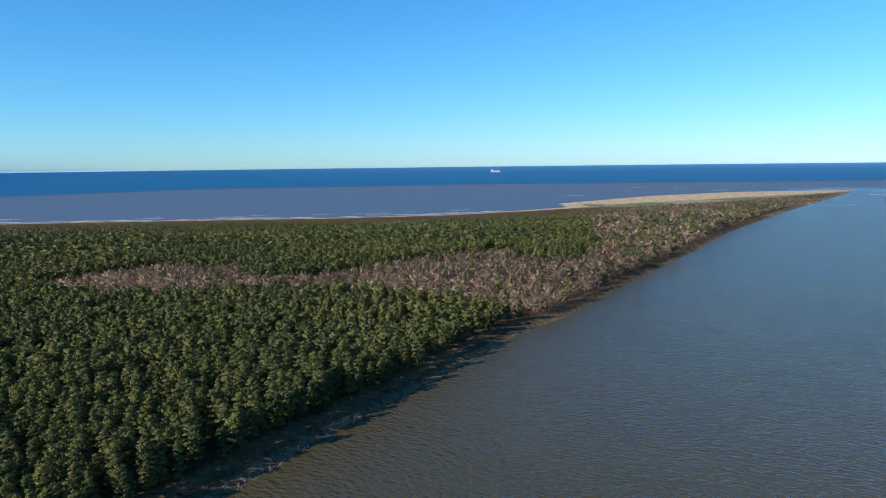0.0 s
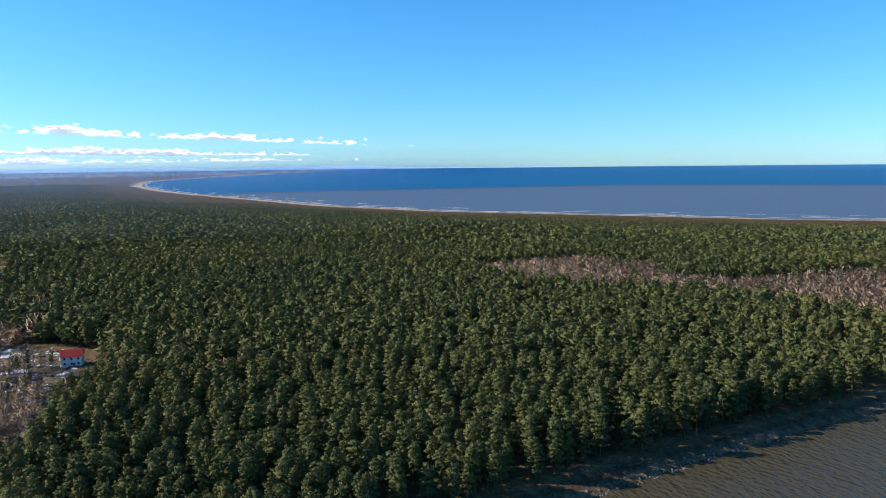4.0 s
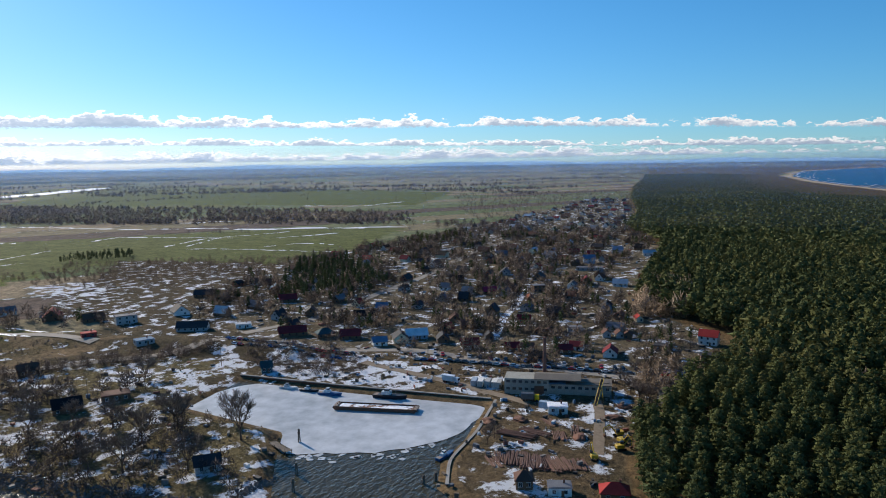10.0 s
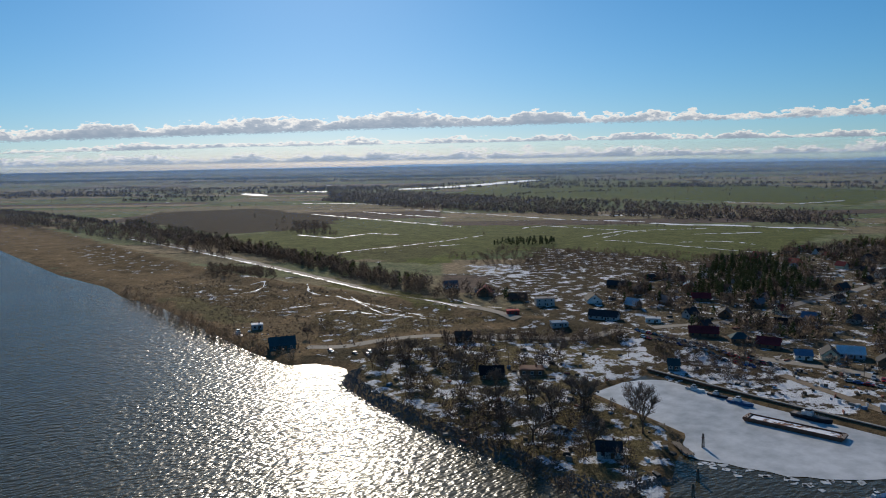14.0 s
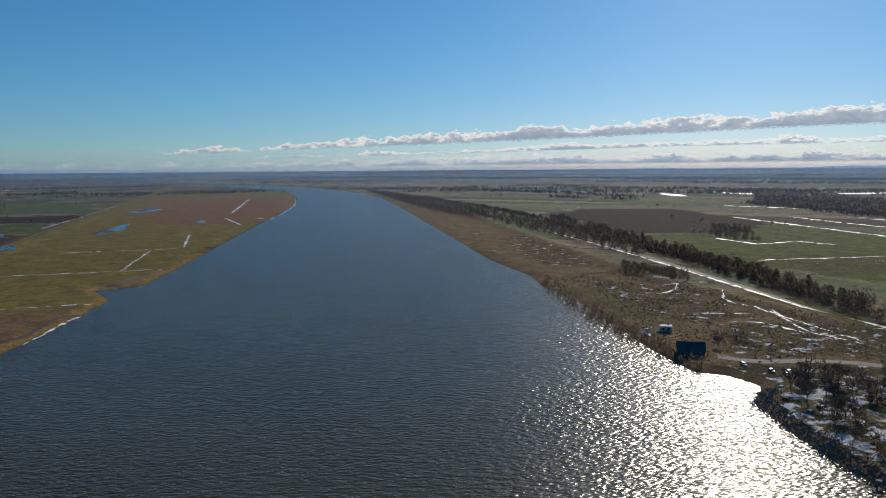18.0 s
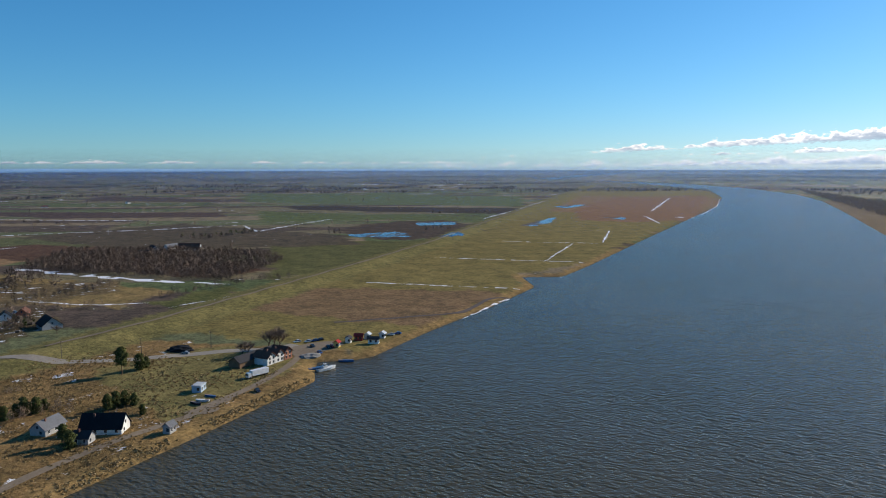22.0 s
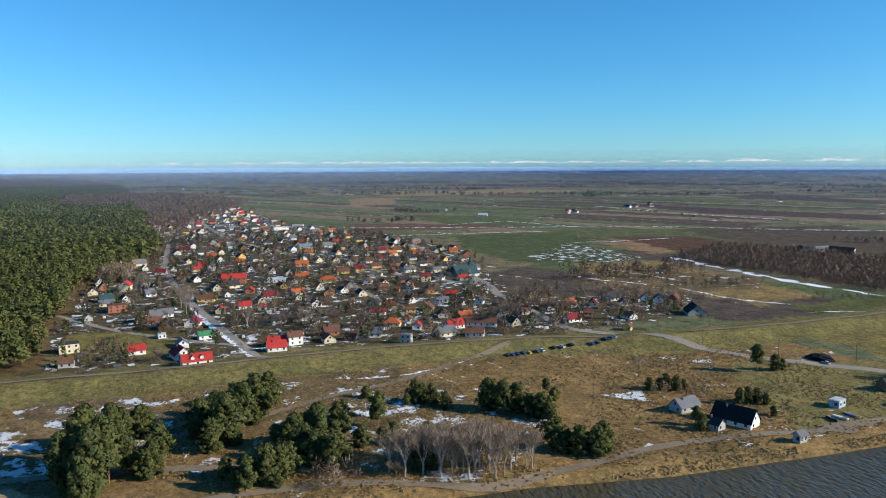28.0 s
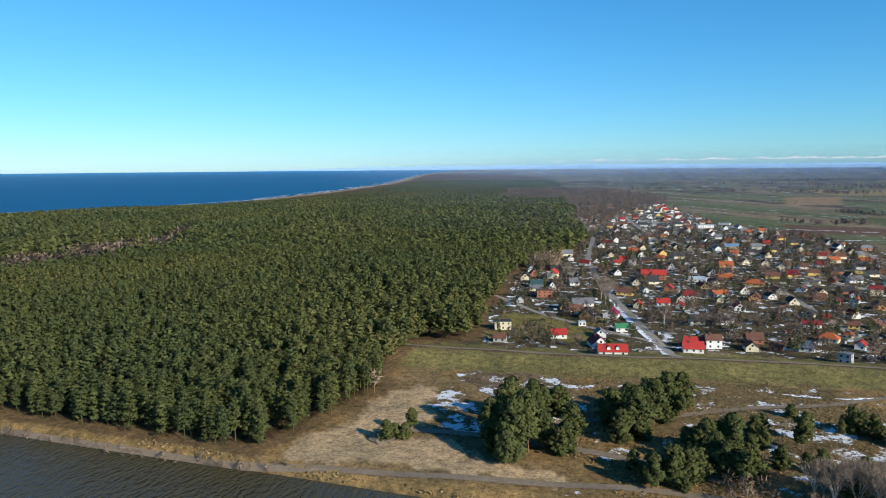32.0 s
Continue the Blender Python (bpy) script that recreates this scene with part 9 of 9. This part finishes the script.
belt([(-1068, -347), (-1024, -262), (-1099, -214)], 60, 0.5, 0.8, "leafless trees round the village gardens", 0.0)
belt([(-767, -319), (-827, -305), (-901, -267)], 30, 0.6, 0.7, "leafless trees round the village gardens", 0.3)
belt([(-316, -3240), (-594, -2887), (-767, -2504), (-894, -2133)], 35, 0.22, 1.0, "dark belt of leafless trees across the fields", 0.0)
belt([(-267, -2179), (-345, -1674), (-368, -1289), (-358, -1032), (-349, -842), (-367, -718), (-381, -622)], 16, 0.36, 0.75, "dark avenue of leafless trees along the dike road", 0.12)
belt([(-390, -1311), (-384, -1023), (-373, -791), (-360, -596), (-352, -483), (-355, -404), (-356, -346)], 18, 0.5, 0.72, "dark avenue of leafless trees along the dike road", 0.12)
belt([(-504, -958), (-519, -850)], 10, 0.3, 0.7, "dark belt of leafless trees across the fields", 0.0)
belt([(-810, -5347), (-1768, -5507), (-2302, -4845), (-2465, -4076)], 200, 0.1, 1.2, "dark belt of leafless trees across the fields", 0.0)
belt([(1137, -2988), (1014, -3033)], 30, 0.3, 0.9, "dark belt of leafless trees across the fields", 0.0)
belt([(681, -3115), (235, -3265)], 80, 0.2, 1.0, "dark belt of leafless trees across the fields", 0.0)
belt([(1552, -3705), (1099, -3925), (961, -4400)], 90, 0.16, 1.1, "dark belt of leafless trees across the fields", 0.0)
belt([(4252, -7051), (3315, -7381), (1758, -7530)], 160, 0.12, 1.2, "dark belt of leafless trees across the fields", 0.0)
belt([(1715, -2836), (1571, -2814), (1631, -3286)], 40, 0.25, 0.9, "dark belt of leafless trees across the fields", 0.0)
belt([(1452, -906), (1277, -909), (1101, -891)], 6, 0.1, 0.5, "line of pollard willows beside a field", 0.0)
belt([(1622, -401), (1522, -458), (1575, -550)], 25, 0.35, 0.8, "dark belt of leafless trees across the fields", 0.0)
belt([(1331, -246), (1304, -305), (1323, -384)], 40, 0.3, 0.75, "pale brown leafless wood behind the fields", 0.0)
belt([(3574, -1342), (3194, -1567), (3079, -1925)], 70, 0.1, 0.9, "dark belt of leafless trees across the fields", 0.0)
belt([(1803, -2249), (1748, -2391)], 40, 0.4, 0.9, "dark farm trees round a homestead", 0.3)
belt([(1625, -2600), (1619, -2805)], 40, 0.4, 0.9, "dark farm trees round a homestead", 0.3)
belt([(1154, -3043), (1105, -3284)], 40, 0.4, 0.9, "dark belt of leafless trees across the fields", 0.0)
belt([(753, -782), (718, -792), (714, -893)], 14, 0.3, 0.7, "dark farm trees round a homestead", 0.4)
belt([(600, -904), (565, -915)], 8, 0.1, 0.8, "dark belt of leafless trees across the fields", 0.0)
belt([(494, -1015), (465, -1058)], 8, 0.1, 0.8, "dark belt of leafless trees across the fields", 0.0)
belt([(657, -1394), (533, -1477)], 10, 0.08, 0.6, "line of pollard willows beside a field", 0.0)
belt([(574, -300), (565, -328), (567, -377), (601, -434)], 40, 0.45, 0.95, "tall leafless trees beside the church", 0.0)
belt([(501, -356), (499, -390), (497, -442)], 14, 0.3, 0.5, "low leafless bushes along a ditch", 0.0)
belt([(419, -415), (415, -445), (412, -484), (394, -533)], 10, 0.3, 0.4, "low leafless bushes along a ditch", 0.0)
belt([(4869, -917), (4654, -1475), (4133, -2336), (3567, -3271)], 160, 0.05, 1.0, "dark belt of leafless trees across the fields", 0.0)
belt([(3548, -3795), (3152, -5369), (2354, -7670)], 160, 0.09, 1.1, "dark belt of leafless trees across the fields", 0.0)
belt([(3271, 771), (2760, 307), (3041, -118)], 120, 0.12, 1.0, "brown leafless wood on the horizon", 0.0)

# scattered woods towards the horizon
for k in range(210):
    a, d = radians(rng.uniform(84, 272)), 2600 * (1 + 3.2 * rng.uniform(0, 1) ** 1.4)
    x0, y0 = d * math.sin(a), d * math.cos(a)
    if within(np.array([x0]), np.array([y0]), LAND_E)[0] < 150 and within(np.array([x0]), np.array([y0]), LAND_W)[0] < 150:
        continue
    half, b = rng.uniform(90, 520), a + 1.57 + rng.normal(0, 0.25)
    belt([(x0 - half * math.sin(b), y0 - half * math.cos(b)), (x0 + half * math.sin(b), y0 + half * math.cos(b))], 40, 0.13, 1.1, "far dark wood on the plain", 0.0)

# ---- poles, monument, fences ----
def utility_pole(x, y, h=9.0, z=None):
    t = thing("utility_pole", "tall grey wooden utility pole by the road", "pole", "utility poles")
    part("pole", rod(0.17, 0.11, (0, 0, -0.5), (0, 0, h), 7), M_WOODGREY, t)
    part("crossarm", boxes((0, 0, h - 0.5, 1.8, 0.12, 0.14)), M_WOODGREY, t)
    for k in (-0.75, 0, 0.75):
        part("insulator", rod(0.06, 0.05, (k, 0, h - 0.42), (k, 0, h - 0.18), 6), M_FRAME, t)
    return stand_at(t, x, y, 30, z)


def fence(points, label="low weathered wooden garden fence", h=1.2):
    t = thing("fence", label, "fence", "garden fences")
    x, y = along(points, 2.4)
    post = kept_mesh(("fence_post", h), lambda: boxes((0, 0, h / 2 - 0.2, 0.12, 0.12, h + 0.4)), M_WOODGREY)
    rail = kept_mesh(("fence_rail",), lambda: boxes((0, 0, 0, 1, 0.05, 0.12)), M_WOODGREY)
    for i in range(len(x)):
        zz = height(x[i], y[i])
        part("post", post, None, t, "", Matrix.Translation((x[i], y[i], zz)))
        if i:
            a, b = Vector((x[i - 1], y[i - 1], height(x[i - 1], y[i - 1]))), Vector((x[i], y[i], zz))
            turn = (b - a).to_track_quat("X", "Z").to_matrix().to_4x4()
            for k in (0.45, 0.95):
                part("rail", rail, None, t, "", Matrix.Translation((a + b) / 2 + Vector((0, 0, k * h))) @ turn @ Matrix.Diagonal(((b - a).length, 1, 1, 1)))
    return t


for x, y in ((352, -226), (330, -256), (300, -280), (276, -306), (388, -212), (440, -214), (290, -190), (262, -150)):
    utility_pole(x, y)
for x, y in ((-330, -170), (-338, -120), (-340, -70), (-300, -215), (-240, -240), (-262, -14)):
    utility_pole(x, y)
fence([(214, -178), (220, -174), (232, -200), (240, -206)])
fence([(236, -206), (244, -214), (250, -204)])


def quay(points, label, top=1.9):
    """A quay wall of steel sheet piles with a concrete coping."""
    t = tagged(new("quay_wall"), label, "quay", kind="structure")
    x, y = along(points, 3.0)
    for i in range(len(x) - 1):
        a, b = Vector((x[i], y[i], 0)), Vector((x[i + 1], y[i + 1], 0))
        turn = (b - a).to_track_quat("X", "Z").to_matrix().to_4x4()
        m = Matrix.Translation((a + b) / 2) @ turn @ Matrix.Diagonal(((b - a).length, 1, 1, 1))
        part("sheet_pile", kept_mesh(("sheet_pile", top), lambda: boxes((-0.25, 0, top / 2 - 1.5, 0.5, 0.5, top + 2.6), (0.25, 0.12, top / 2 - 1.5, 0.5, 0.5, top + 2.6)), M_RUST), None, t, "", m)
        part("coping", kept_mesh(("coping", top), lambda: boxes((0, 0, top, 0.99, 1.1, 0.35)), M_CONC), None, t, "", m)
    return t


quay([(-286, -74), (-286, -138), (-288, -196)], "dark sheet-pile quay wall along the frozen basin")
quay([(-286, -72), (-250, -70), (-222, -72), (-204, -67)], "low sheet-pile wall on the yard side of the basin", 1.4)


# ---- stones that face the river bank ----
def riprap(line, n, wide, label):
    """A belt of rough boulders down to the waterline."""
    pts = np.array(line, float)
    d = np.concatenate([[0], np.cumsum(np.hypot(*np.diff(pts, axis=0).T))])
    q = rng.uniform(0, d[-1], n)
    x, y = np.interp(q, d, pts[:, 0]) - rng.uniform(-2.0, wide, n), np.interp(q, d, pts[:, 1]) + rng.uniform(-1.5, 1.5, n)
    z = np.maximum(ground_z(x, y), -0.1)
    ball = np.array([(1, 0, 0), (-1, 0, 0), (0, 1, 0), (0, -1, 0), (0, 0, 0.8), (0, 0, -0.6)])
    tri = np.array([(0, 2, 4), (2, 1, 4), (1, 3, 4), (3, 0, 4), (2, 0, 5), (1, 2, 5), (3, 1, 5), (0, 3, 5)])
    V = (ball[None] * rng.uniform(0.25, 0.75, (n, 1, 1)) * rng.uniform(0.7, 1.3, (n, 6, 1)))
    a = rng.uniform(0, 6.283, n)[:, None]
    V = np.stack([V[..., 0] * np.cos(a) - V[..., 1] * np.sin(a) + x[:, None], V[..., 0] * np.sin(a) + V[..., 1] * np.cos(a) + y[:, None], V[..., 2] + z[:, None]], -1)
    F = (tri[None] + (np.arange(n) * 6)[:, None, None]).reshape(-1, 3)
    return tagged(new("bank_stones", link_mesh("bank_stones", V.reshape(-1, 3), F, M_STONE)), label, "stones", kind="stuff")


M_STONE = surface("grey_bank_stone", (0.15, 0.135, 0.12), (0.07, 0.062, 0.058), 0.8, grain=2)
riprap([(-190, -122), (-166, -126), (-165, -159), (-163, -213), (-166, -249), (-171, -277), (-184, -292)], 2600, 8.0, "rough grey boulders facing the river bank")
riprap([(-162, 240), (-163, 185), (-160, 140), (-163, 60), (-172, -20), (-188, -52)], 420, 3.0, "rough grey boulders facing the river bank")


# ---- a freighter far out at sea ----
def ship(az, far):
    a = radians(az)
    X, Y, Z, K = (float(q) for q in bowl(far * math.sin(a), far * math.cos(a)))
    t = thing("ship", "white freighter far out on the blue sea", "ship")
    part("hull", solid([(-60, -9, 0), (55, -9, 0), (55, 9, 0), (-60, 9, 0), (-62, -10, 12), (66, -3, 14), (66, 3, 14), (-62, 10, 12)], [(3, 2, 1, 0), (4, 5, 6, 7), (0, 1, 5, 4), (1, 2, 6, 5), (2, 3, 7, 6), (3, 0, 4, 7)]), M_HULL["white"], t)
    part("deckhouse", boxes((-40, 0, 22, 24, 16, 22), (-40, 0, 35, 14, 18, 5), bevel=0.4), M_HULL["white"], t)
    part("funnel", rod(3, 2.6, (-50, 0, 30), (-50, 0, 44), 10), M_HULL["blue"], t)
    part("cargo", boxes((10, 0, 16, 62, 16, 9)), M_HULL["white"], t)
    t.matrix_basis = pose(X, Y, Z, 0, 0, 12 - az) @ Matrix.Scale(0.8 * K, 4)


ship(335.86, 7500)
